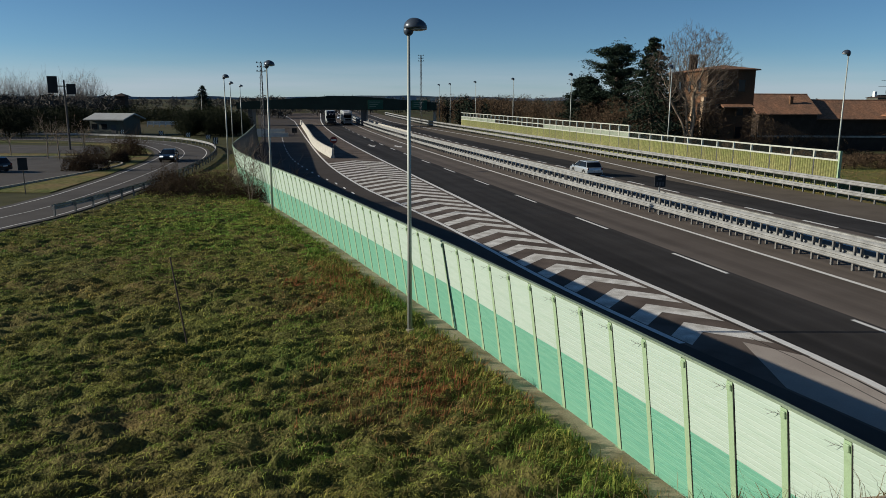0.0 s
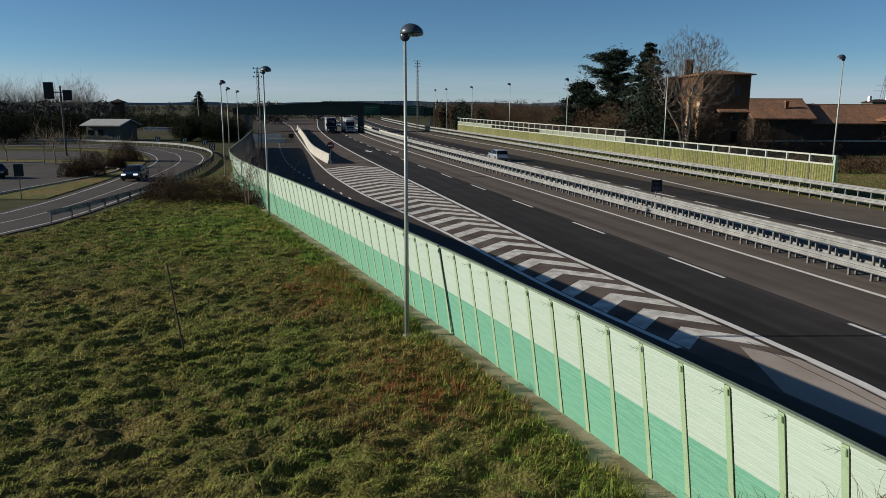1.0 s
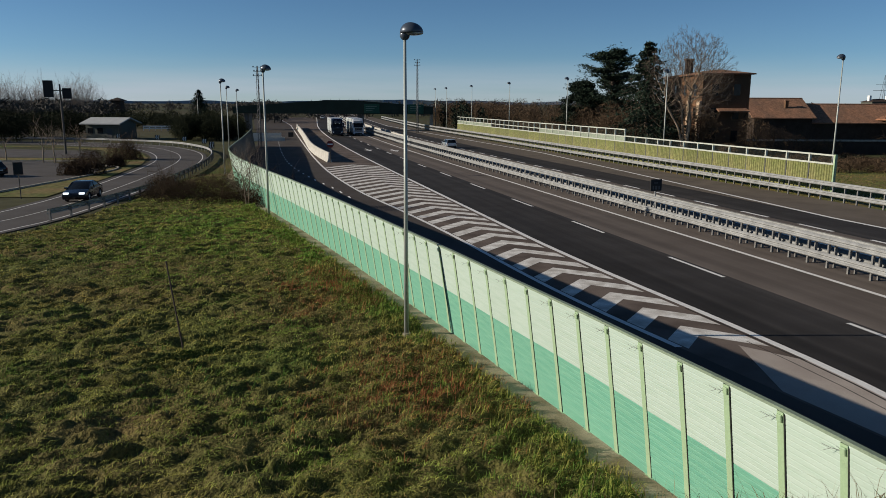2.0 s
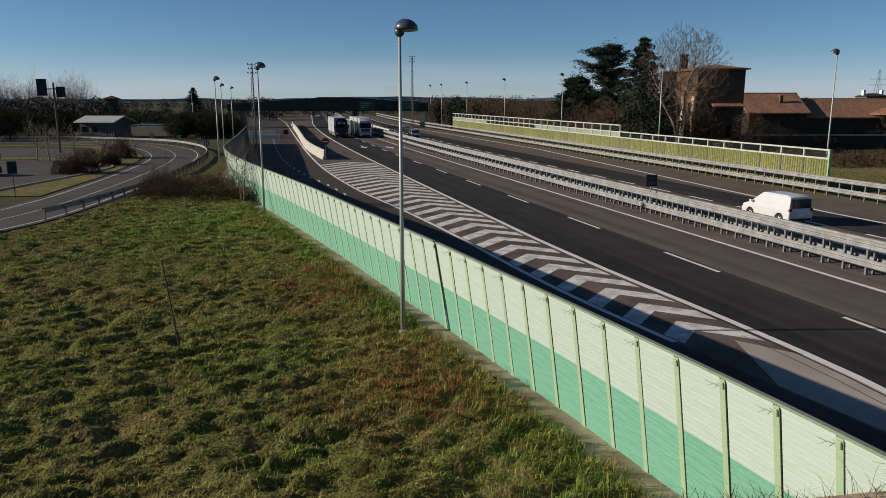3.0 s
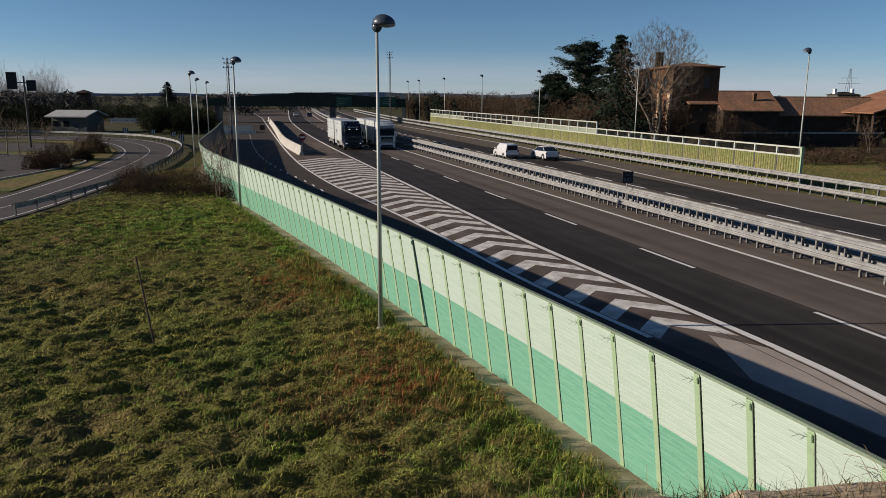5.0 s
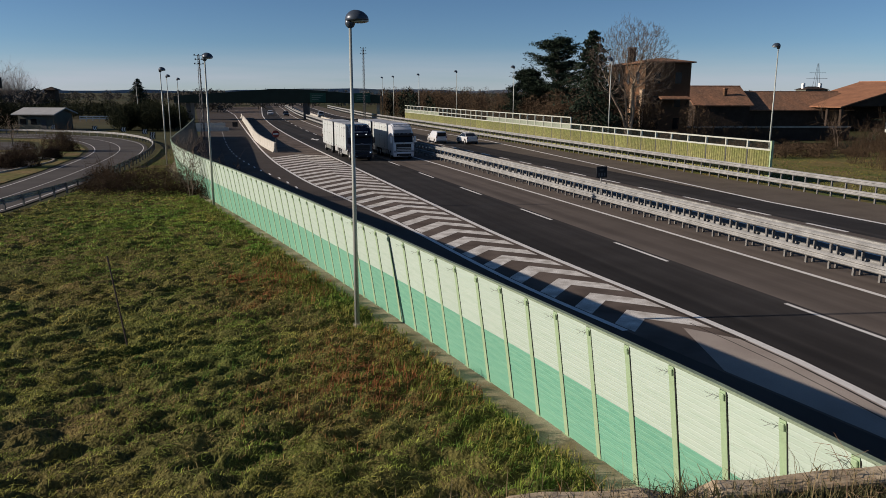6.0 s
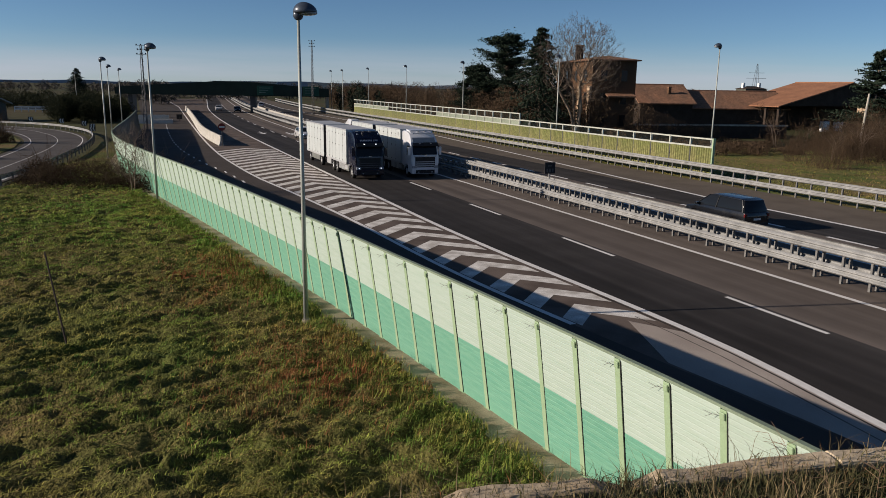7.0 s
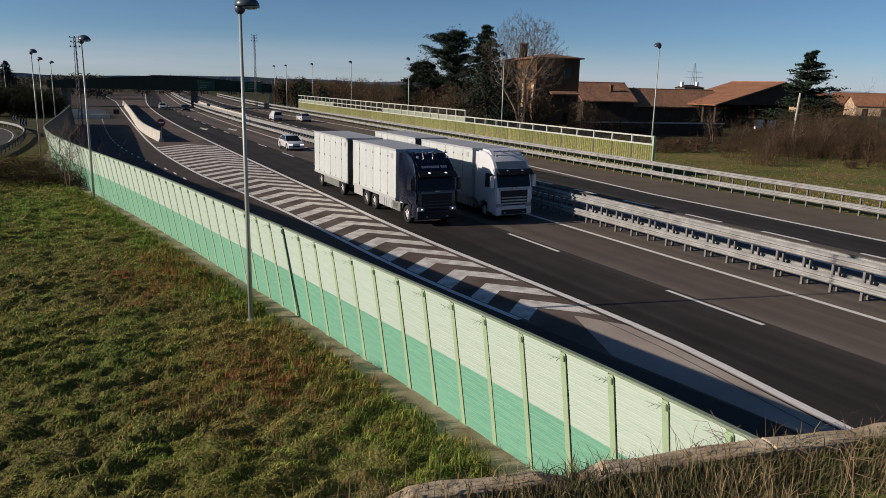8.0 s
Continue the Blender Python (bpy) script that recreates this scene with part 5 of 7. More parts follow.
def buildings():
    house()
    gable("farm_building", "long low farm building with a weathered red tile roof", 66.5, 150, -2, 11, 13, 5.3, 8.7, "dark_wood", "tile")
    gable("farm_building", "long low farm building with a weathered red tile roof", 82, 150, -2, 22, 12, 4.4, 7.6, "dark_wood", "tile")
    gable("open_barn", "open barn with a broad orange tile roof on pillars", 104.5, 149.5, 105, 13, 39, 5.0, 9.7, "dark_wood", "tile_orange", 0.9, True)
    gable("farm_building", "small house with an orange tile roof beyond the field", 214, 238, -20, 13, 11, 3.8, 7.2, "plaster", "tile_orange")
    chm = thing("roof_chimney", "small brick chimney on the farm building's roof", "chimney", pose(68, 146.5, 7.0))
    part("shaft", box(-0.3, 0.3, -0.3, 0.3, -0.6, 1.3, 0.03), "brick", chm)
    part("cap", box(-0.4, 0.4, -0.4, 0.4, 1.3, 1.45), "tile", chm)
    for i, (x, y, w) in enumerate(((232, 262, 22), (262, 286, 18), (214, 272, 16))):
        gable("farm_building", "distant village house with a red tile roof", x, y, -14 + 9 * i, w, 11, 4.4, 8.0, "plaster" if i else "brick", "tile_orange")
    g = thing("farm_building", "distant white farmhouse among dark trees on the horizon", "house", pose(276, 470, 0, 0, 0, 8))
    part("wall", box(-8, 8, -5, 5, -0.1, 9.6), "shed_wall", g)
    part("roof", hip_roof(-8, 8, -5, 5, 9.6, 1.8, 0.6), "dark_wood", g)
    for px in (-6.5, 6):
        part("chimney", box(px - 0.7, px + 0.7, -1, 1, 9.6, 13.4), "white", g)
    wall = thing("yard_wall", "long low dark yard wall before the farm", "wall", pose(0, 0, 0))
    part("wall", box(46, 76, 117, 117.5, -0.05, 2.0), "dark_wood", wall)
    part("coping", box(45.9, 76.1, 116.9, 117.6, 2.0, 2.25), "concrete", wall)
    for x in (98.5, 101.5):
        t = thing("white_container", "white tank standing before the open barn", "tank", pose(x, 139.0, 0), "white tanks")
        part("body", box(-0.75, 0.75, -0.5, 0.5, -0.05, 2.0, 0.08), "white", t)
    # flat-roofed shed by the slip road
    s = thing("shed", "grey flat-roofed service building behind the slip road", "shed", pose(-71.0, 158, 0, 0, 0, -8))
    part("wall", box(-2.4, 5, -3.2, 3.5, -0.05, 3.1), "shed_wall", s)
    for k in (-1, 1):
        part("roof", prism([(0.15 + k * 4.3, 3.05), (0.15, 4.25), (0.15, 4.45), (0.15 + k * 4.3, 3.25)], -3.2, 5.8, "x"), "shed_roof", s)
    part("gable_wall", prism([(-3.2, 3.1), (3.5, 3.1), (0.15, 4.2)], -2.35, 4.95, "x"), "shed_wall", s)
    part("door", box(2.4, 3.4, -3.25, -3.15, 0, 2.1), "sign_grey", s)
    for x in (-1.4, 0.8):
        part("window", box(x - 0.6, x + 0.6, -3.26, -3.18, 1.2, 2.3), "dark_glass", s)
    # white fence behind the slip road
    fe = thing("fence", "white two-rail fence on the grass behind the slip road", "fence", pose(-80.5, 202, 0, 0, 0, 6))
    for k in range(6):
        part("post", box(-0.06 + 1.6 * k, 0.06 + 1.6 * k, -0.06, 0.06, -0.05, 1.25), "white", fe)
    for z in (0.5, 1.05):
        part("rail", box(-0.1, 8.1, -0.09, -0.06, z, z + 0.3), "white", fe)
    # small kiosk on the plain
    k = thing("kiosk", "small dark roofed tower on the plain", "hut", pose(-129, 300, 0))
    part("body", box(-1.8, 1.8, -1.8, 1.8, -0.05, 8.2), "dark_wood", k)
    part("roof", hip_roof(-2.0, 2.0, -2.0, 2.0, 8.2, 1.2, 0.6), "dark_wood", k)
    # pale far sheds near the horizon
    for x, y, w, h in ((-60, 520, 40, 9), (-120, 560, 30, 7), (-8, 640, 30, 9), (150, 600, 40, 7)):
        b = thing("far_warehouse", "pale distant warehouse on the plain", "warehouse", pose(x, y, 0), "warehouses")
        part("wall", box(-w / 2, w / 2, -8, 8, -0.1, h), "concrete_white", b)
        part("roof", box(-w / 2 - 0.5, w / 2 + 0.5, -8.5, 8.5, h, h + 0.5), "shed_roof", b)
    # pylon
    p = thing("power_pylon", "distant steel lattice power pylon", "pylon", pose(356, 600, 0))
    for sx in (-1, 1):
        for sy in (-1, 1):
            part("leg", tube((sx * 3, sy * 3, 0), (sx * 0.3, sy * 0.3, 31), 0.17, 0.1, 5), "sign_grey", p)
    for z, w in ((19, 9), (23.5, 7)):
        part("arm", tube((-w, 0, z), (w, 0, z), 0.14, 0.14, 5), "sign_grey", p)
    # leaning pale pole in the field
    q = thing("leaning_pole", "pale leaning wooden pole in the brushwood", "pole", pose(73, 95, 0, 0, 4, 0))
    part("pole", tube((0, 0, -0.1), (0, 0, 7.7), 0.17, 0.13, 8), "pole_wood", q)
    # tall double sign on a mast in the car park
    m = thing("sign_mast", "tall mast with two dark square sign boxes", "sign", pose(-55.6, 110, 0, 0, 0, 15))
    part("mast", tube((0, 0, -0.05), (0, 0, 10.2), 0.16, 0.12, 10), "zinc_dark", m)
    part("arm", box(-2.0, 1.2, -0.06, 0.06, 9.2, 9.35), "zinc_dark", m)
    part("sign_box", box(-2.2, -0.9, -0.2, 0.2, 8.3, 10.7, 0.05), "black", m)
    part("sign_box", box(0.3, 1.5, -0.2, 0.2, 8.1, 9.6, 0.05), "black", m)
    # small sign at the car park
    d = thing("car_park_sign", "dark square sign on a thin post", "road sign", pose(-33.9, 59.2, 0, 0, 0, 20))
    part("post", tube((0, 0, -0.05), (0, 0, 2.0), 0.04, 0.04, 6), "zinc_dark", d)
    part("board", box(-0.35, 0.35, -0.03, 0.03, 1.9, 2.9, 0.02), "black", d)


M["dark_glass"] = plain("dark_window_glass", (0.012, 0.014, 0.017), 0.1)
M["dark_glass"].node_tree.nodes["Principled BSDF"].inputs["Specular IOR Level"].default_value = 0.22
M["shed_wall"] = mat("grey_render", (0.10, 0.105, 0.085), 0.85, 0.15, 0.5, 8.0, 0.1)
M["shed_roof"] = mat("grey_sheet_roof", (0.42, 0.42, 0.40), 0.6, 0.12, 0.5, 8.0, 0.05)
M["pole_wood"] = mat("weathered_pale_wood", (0.50, 0.46, 0.38), 0.85, 0.2, 2.0, 20.0, 0.2)

planting()
buildings()

# ---- vehicles ----
M["tyre"] = plain("tyre_rubber", (0.018, 0.018, 0.018), 0.8)
M["rim"] = plain("alloy_rim", (0.55, 0.55, 0.55), 0.4, 0.3)
M["car_white"] = plain("white_car_paint", (0.60, 0.60, 0.60), 0.3, 0.0, None, 0.6)
M["car_silver"] = plain("silver_car_paint", (0.55, 0.58, 0.60), 0.3, 0.5, None, 0.6)
M["car_black"] = plain("black_car_paint", (0.008, 0.009, 0.012), 0.25, 0.0, None, 0.35)
M["truck_blue"] = plain("dark_blue_truck_paint", (0.002, 0.004, 0.016), 0.25, 0.0, None, 0.2)
M["truck_white"] = plain("white_truck_paint", (0.60, 0.61, 0.63), 0.32, 0.0, None, 0.5)
M["box_white"] = mat("white_box_body_panel", (0.50, 0.53, 0.52), 0.45, 0.08, 0.8, 12.0, 0.03, tint=(0.43, 0.46, 0.45), stretch=(1, 1, 0.4))
M["roof_grey"] = mat("dusty_grey_box_roof", (0.36, 0.37, 0.39), 0.6, 0.12, 0.8, 12.0, 0.03)
M["chassis"] = plain("dark_chassis_steel", (0.02, 0.02, 0.022), 0.6, 0.1)
M["skirt"] = plain("grey_side_guard", (0.42, 0.43, 0.43), 0.5, 0.2)
M["headlamp"] = plain("lit_headlamp", (0.9, 0.9, 0.85), 0.2, 0.0, (1.0, 0.95, 0.85, 1.1))
M["roof_panel_grey"] = plain("grey_roof_panel", (0.22, 0.235, 0.25), 0.3)
M["skirt_dark"] = mat("dusty_dark_side_guard", (0.17, 0.175, 0.16), 0.6, 0.2, 1.0, 15.0, 0.05)
M["grille_dark"] = plain("dark_grille_trim", (0.10, 0.10, 0.11), 0.3, 0.4)
M["lamp_clear"] = plain("clear_lamp_cover", (0.30, 0.31, 0.33), 0.12)
M["tail"] = plain("red_tail_lamp", (0.12, 0.008, 0.008), 0.25)
M["chrome"] = plain("bright_trim", (0.6, 0.6, 0.6), 0.2, 0.9)


def wheel_on(parent, x, y, r, w, side, name="wheel"):
    """A wheel with tyre and rim; side: +1 faces right."""
    ty = bmesh.new()
    prof = [(r * 0.62, -w / 2), (r * 0.93, -w / 2), (r, -w * 0.36), (r, w * 0.36), (r * 0.93, w / 2), (r * 0.62, w / 2)]
    n = 20
    rings = [[ty.verts.new((b, a * math.sin(2 * math.pi * k / n), a * math.cos(2 * math.pi * k / n))) for a, b in prof] for k in range(n)]
    for k in range(n):
        for j in range(len(prof) - 1):
            ty.faces.new((rings[k][j], rings[k][j + 1], rings[(k + 1) % n][j + 1], rings[(k + 1) % n][j]))
    wh = part(name, ty, "tyre", parent, "", True)
    wh.location = (x, y, r)
    rim = bmesh.new()
    o = side * w * 0.30
    tube((o - side * 0.05, 0, 0), (o, 0, 0), r * 0.63, r * 0.60, 16, rim)
    tube((o, 0, 0), (o + side * 0.05, 0, 0), r * 0.2, r * 0.16, 10, rim)
    for k in range(5):
        a = 2 * math.pi * k / 5
        tube((o + side * 0.02, 0, 0), (o + side * 0.02, r * 0.58 * math.sin(a), r * 0.58 * math.cos(a)), 0.045, 0.04, 5, rim)
    part("rim", rim, "rim", wh, "", True)
    return wh


def shell(outline, half, top_half, z_belt, z_top, bevel=0.06):
    """Side outline (y, z) drawn across the width, narrowing above the belt."""
    bm = prism(outline, -half, half, "x", bevel, None, 2)
    for v in bm.verts:
        k = max(0.0, min(1.0, (v.co.z - z_belt) / (z_top - z_belt)))
        v.co.x *= 1 - k * (1 - top_half / half)
        # soft plan taper at nose and tail
        e = max(0.0, abs(v.co.y) - 1.45)
        v.co.x *= 1 - 0.05 * e * e
    return bm


def car(name, label, paint, kind, at):
    """kind: hatch, suv, van, minivan or saloon. Local +y is forward."""
    t = thing(name, label, "car" if kind != "van" else "van", at)
    L, Wd, H, belt, hood, fx, rx, tail = {
        "suv": (4.7, 1.9, 1.66, 1.08, 1.02, 1.05, -1.5, -2.05),
        "saloon": (4.6, 1.8, 1.45, 0.92, 0.9, 0.95, -1.45, -2.0),
        "hatch": (4.3, 1.78, 1.55, 0.95, 0.95, 1.0, -1.75, -2.05),
        "van": (4.5, 1.82, 1.85, 1.12, 1.08, 1.2, -2.15, -2.2),
        "minivan": (4.9, 1.92, 1.78, 1.05, 1.02, 1.3, -2.2, -2.35)}[kind]
    h, hw = L / 2, Wd / 2
    wr = 0.33 if kind != "suv" else 0.385
    ax_f, ax_r = h - 0.88, -h + 0.85

    def arch(y):
        return [(y + (wr + 0.07) * math.cos(a), wr + (wr + 0.07) * math.sin(a)) for a in [math.pi * k / 6 for k in range(7)] if wr + (wr + 0.07) * math.sin(a) > 0.25]
    low = [(-h, 0.35), (-h + 0.12, 0.24)] + arch(ax_r)[::-1] + arch(ax_f)[::-1] + [(h - 0.12, 0.22), (h, 0.38), (h, 0.62), (h - 0.1, hood - 0.18), (fx + 0.35, hood), (fx, belt + 0.03), (rx, belt + 0.05), (-h + 0.05, belt + (0.1 if kind == "suv" else 0)), (-h, belt - 0.2)]
    part("body", shell(low, hw, hw * 0.93, 0.6, belt + 0.1, 0.045), paint, t, "", True)
    slant = 0.75 if kind not in ("van",) else 0.7
    glass = [(fx + 0.28, belt - 0.03), (fx - slant, H - 0.06), (rx + {"suv": 0.5, "saloon": 0.5}.get(kind, 0.08), H - 0.08), (tail - (0.15 if kind == "suv" else 0), belt - 0.02)]
    solid = kind == "van"
    g = part("cabin" if solid else "glasshouse", shell(glass, hw * 0.94, hw * 0.74, belt, H, 0.05), paint if solid else "dark_glass", t, "" if solid else "dark tinted windows", True)
    roof = [(fx - slant + 0.02, H - 0.07), (fx - slant - 0.25, H), (rx + {"suv": 0.8, "saloon": 0.7}.get(kind, 0.4), H), (rx + {"suv": 0.42, "saloon": 0.45}.get(kind, 0.04), H - 0.09)]
    part("roof", shell(roof, hw * 0.76, hw * 0.72, H - 0.1, H, 0.02), paint, t, "", True)
    if solid:
        part("windscreen", shell([(fx + 0.29, belt), (fx - slant + 0.03, H - 0.12), (fx - slant - 0.02, H - 0.16), (fx + 0.2, belt)], hw * 0.86, hw * 0.68, belt, H, 0.0), "dark_glass", t)
        for s in (-1, 1):
            sw = prism([(fx + 0.05, belt + 0.04), (fx - slant + 0.05, H - 0.25), (fx - 1.15, H - 0.25), (fx - 1.2, belt + 0.04)], -0.012, 0.012, "x")
            sw.transform(pose(s * (hw * 0.865), 0, 0, 0, -s * 13, 0) @ pose(0, 0, 0))
            sw.transform(Matrix.Translation((s * 0.19, 0, 0)))
            part("side_window", sw, "dark_glass", t)
        part("rear_window", box(-hw * 0.74, hw * 0.74, -h - 0.035, -h + 0.12, belt - 0.02, H - 0.2, 0.02), "dark_glass", t)
    else:
        for s in (-1, 1):
            for (ya, yb) in ((fx + 0.2, fx - slant), (-0.15, -0.2), (tail + 0.1, rx + {"suv": 0.5, "saloon": 0.55}.get(kind, 0.2))):
                p = Vector((s * hw * 0.945, ya, belt))
                q = Vector((s * hw * 0.755, yb, H - 0.06))
                part("pillar", tube(p, q, 0.035, 0.03, 6), paint if ya != -0.15 else "black", t)
    for s in (-1, 1):
        for y in (ax_f, ax_r):
            wheel_on(t, s * (hw - 0.12), y, wr, 0.22, s)
        part("headlight", box(s * (hw - 0.32) - 0.2, s * (hw - 0.32) + 0.2, h - 0.16, h - 0.01, 0.62, 0.78, 0.03), "headlamp" if name in ("saloon_car", "following_suv") else "lamp_clear", t)
        part("tail_light", box(s * (hw - 0.14) - 0.09, s * (hw - 0.14) + 0.09, -h - 0.012, -h + 0.1, belt - 0.24, belt - 0.04, 0.03), "tail", t)
        part("mirror", box(s * (hw + 0.08) - 0.1, s * (hw + 0.08) + 0.1, fx - 0.12, fx + 0.08, belt, belt + 0.14, 0.03), paint, t)
    if kind == "suv":
        part("spoiler", box(-hw * 0.68, hw * 0.68, rx + 0.3, rx + 0.55, H - 0.1, H - 0.05, 0.02), paint, t)
        part("diffuser", box(-hw * 0.9, hw * 0.9, -h - 0.02, -h + 0.2, 0.24, 0.42, 0.03), "black", t)
        for s in (-1, 1):
            part("sill", box(s * (hw - 0.03) - 0.05, s * (hw - 0.03) + 0.05, ax_r + 0.5, ax_f - 0.5, 0.22, 0.4, 0.02), "black", t)
    part("grille", box(-0.42, 0.42, h - 0.03, h + 0.012, 0.42, 0.6, 0.02), "black", t)
    part("rear_bumper", box(-hw * 0.86, hw * 0.86, -h - 0.03, -h + 0.12, 0.3, 0.46, 0.03), "black", t)
    part("number_plate", box(-0.26, 0.26, -h - 0.035, -h - 0.02, 0.62, 0.73), "white", t)
    return t


def box_body(parent, y0, y1, z0, z1, hw=1.275):
    """The white box of a lorry: side boards with seams, rails and hinges, a grey roof."""
    b = part("box_body", box(-hw, hw, y0, y1, z0, z1, 0.03), "box_white", parent, "white insulated box body")
    part("roof_panel", box(-hw + 0.05, hw - 0.05, y0 + 0.05, y1 - 0.05, z1, z1 + 0.03), "roof_grey", b)
    for s in (-1, 1):
        part("top_rail", box(s * hw - 0.03, s * hw + 0.03, y0, y1, z1 - 0.07, z1 + 0.035, 0.01), "skirt", b)
        part("bottom_rail", box(s * hw - 0.03, s * hw + 0.03, y0, y1, z0 - 0.06, z0 + 0.1, 0.01), "skirt", b)
        n = 6
        for k in range(n + 1):
            y = y0 + (y1 - y0) * k / n
            part("seam", box(s * hw - 0.008, s * hw + 0.008, y - 0.013, y + 0.013, z0 + 0.1, z1 - 0.07), "chassis" if k % 2 else "skirt", b)
            if 0 < k < n:
                for z in (z0 + 0.22, z0 + 0.5 * (z1 - z0), z1 - 0.45):
                    part("hinge", box(s * hw - 0.03, s * hw + 0.03, y - 0.035, y + 0.035, z - 0.05, z + 0.05), "chassis", b)
        part("marker_plate", box(s * hw - 0.016, s * hw + 0.016, y1 - 0.75, y1 - 0.45, z1 - 0.55, z1 - 0.25), "skirt", b)
    return b


def lorry(name, label, paint, at, lit):
    """A three-axle rigid lorry with a high sleeper cab; local +y forward, y = 0 at its front."""
    t = thing(name, label, "lorry", at)
    hw = 1.24
    # cab: side outline in (y, z)
    side = [(0.0, 0.42), (0.02, 1.05), (-0.06, 1.9), (-0.32, 3.02), (-0.6, 3.4), (-1.0, 3.72), (-1.5, 3.9), (-2.2, 3.95), (-2.25, 0.9), (-1.75, 0.9), (-1.75, 1.15), (-0.85, 1.15), (-0.72, 0.42)]
    cab = prism(side, -hw, hw, "x", 0.07, None, 3)
    for v in cab.verts:
        if v.co.z > 2.9:
            v.co.x *= 1 - 0.10 * min(1, (v.co.z - 2.9) / 0.9) * max(0, min(1, (v.co.y + 2.2) / 1.4))
        if v.co.y > -0.2:
            v.co.x *= 1 - 0.05 * (v.co.y + 0.2) / 0.2
    c = part("cab", cab, paint, t, "", True)
    part("windscreen", prism([(-0.055, 1.98), (-0.02, 1.98), (-0.245, 2.82), (-0.28, 2.82)], -1.1, 1.1, "x", 0.01), "dark_glass", c)
    for s in (-1, 1):
        part("side_window", prism([(-0.3, 1.95), (-0.5, 2.72), (-1.25, 2.72), (-1.3, 1.9)], s * hw - 0.012, s * hw + 0.012, "x"), "dark_glass", c)
    part("sun_visor", prism([(-0.05, 2.84), (0.2, 2.72), (0.22, 2.78), (-0.1, 3.04)], -1.15, 1.15, "x", 0.01), "dark_glass", c)
    # sloping panel above the visor, with a line of lettering on the blue cab
    front = lambda z, out: -0.32 - (z - 3.02) * 0.737 + out
    panel = part("roof_sign", prism([(front(3.05, -0.02), 3.05), (front(3.05, 0.03), 3.05), (front(3.42, 0.03), 3.42), (front(3.42, -0.02), 3.42)], -1.02, 1.02, "x", 0.01), paint if lit else "roof_panel_grey", c)
    if lit:
        x = -0.78
        for w in (0.1, 0.09, 0.1, 0, 0.11, 0.09, 0.1, 0.12, 0.09, 0.1, 0.1, 0.09):
            if w:
                part("text_bar", prism([(front(3.17, 0.03), 3.17), (front(3.17, 0.04), 3.17), (front(3.29, 0.04), 3.29), (front(3.29, 0.03), 3.29)], x, x + w, "x"), "lamp_clear", panel)
            x += (w or 0.05) + 0.035
    for s in (-1, 1):
        part("side_stripe", box(s * hw - 0.012, s * hw + 0.012, -2.22, -1.86, 1.02, 1.09), "truck_white", c)
        part("corner_deflector", prism([(-0.05, 1.2), (-0.02, 1.85), (-0.16, 1.95), (-0.22, 1.2)], s * (hw - 0.01) - 0.03, s * (hw - 0.01) + 0.03, "x", 0.01), paint, c)
    part("roof_spoiler", prism([(-1.0, 3.74), (-1.35, 3.98), (-2.15, 4.06), (-2.2, 3.9), (-1.5, 3.86)], -0.98, 0.98, "x", 0.03), paint, c)
    for k in range(5):
        z = 1.0 + 0.17 * k
        part("grille_bar", box(-0.86, 0.86, -0.02, 0.05 - 0.012 * k, z, z + (0.045 if paint == "truck_blue" else 0.09), 0.012), "grille_dark" if paint == "truck_blue" else "skirt", c)
    part("grille_backing", box(-0.9, 0.9, -0.05, 0.025, 0.92, 1.86), "black", c)
    part("bumper", box(-1.2, 1.2, -0.45, 0.06, 0.36, 0.86, 0.05), paint, c)
    part("grille_frame", prism([(-0.06, 1.8), (0.05, 1.8), (0.04, 1.9), (-0.06, 1.9)], -0.98, 0.98, "x", 0.01), "grille_dark" if lit else "skirt", c)
    part("badge", box(-0.14, 0.14, 0.0, 0.055, 1.9, 1.96, 0.01), "chrome", c)
    part("lower_grille", box(-0.86, 0.86, 0.0, 0.075, 0.40, 0.70, 0.02), "black", c)
    for s in (-1, 1):
        part("headlight", box(s * 0.98 - 0.2, s * 0.98 + 0.2, -0.12, 0.07, 0.84, 1.06, 0.04), "lamp_clear", c)
        part("headlight_bulb", box(s * 0.95 - 0.05, s * 0.95 + 0.05, 0.0, 0.085, 0.91, 0.98, 0.02), "headlamp" if lit else "lamp_clear", c)
        part("fog_light", box(s * 0.62 - 0.07, s * 0.62 + 0.07, 0.0, 0.08, 0.47, 0.56, 0.02), "lamp_clear", c)
        part("marker_light", box(s * 0.5 - 0.06, s * 0.5 + 0.06, -0.16, 0.06, 2.92, 2.98, 0.02), "headlamp" if lit else "lamp_clear", c)
        part("roof_light", box(s * 0.9 - 0.06, s * 0.9 + 0.06, -0.75, -0.6, 3.7, 3.8, 0.02), "lamp_clear", c)
        m = part("mirror", box(s * 1.42 - 0.12, s * 1.42 + 0.12, -0.25, -0.1, 1.95, 2.65, 0.04), paint, c)
        part("mirror_arm", tube((s * 1.2, -0.2, 2.66), (s * 1.42, -0.18, 2.62), 0.025, 0.025, 6), "chassis", m)
        part("wing", prism([(-0.78, 0.5), (-0.7, 1.12), (-1.3, 1.3), (-1.88, 1.12), (-1.95, 0.75), (-1.85, 0.75), (-1.72, 1.0), (-1.3, 1.12), (-0.88, 1.0), (-0.84, 0.5)], s * (hw + 0.005) - 0.16, s * (hw + 0.005) + 0.02, "x"), paint, c)
        part("door_step", box(s * 1.15 - 0.1, s * 1.15 + 0.1, -0.75, -0.45, 0.42, 0.5, 0.01), "chassis", c)
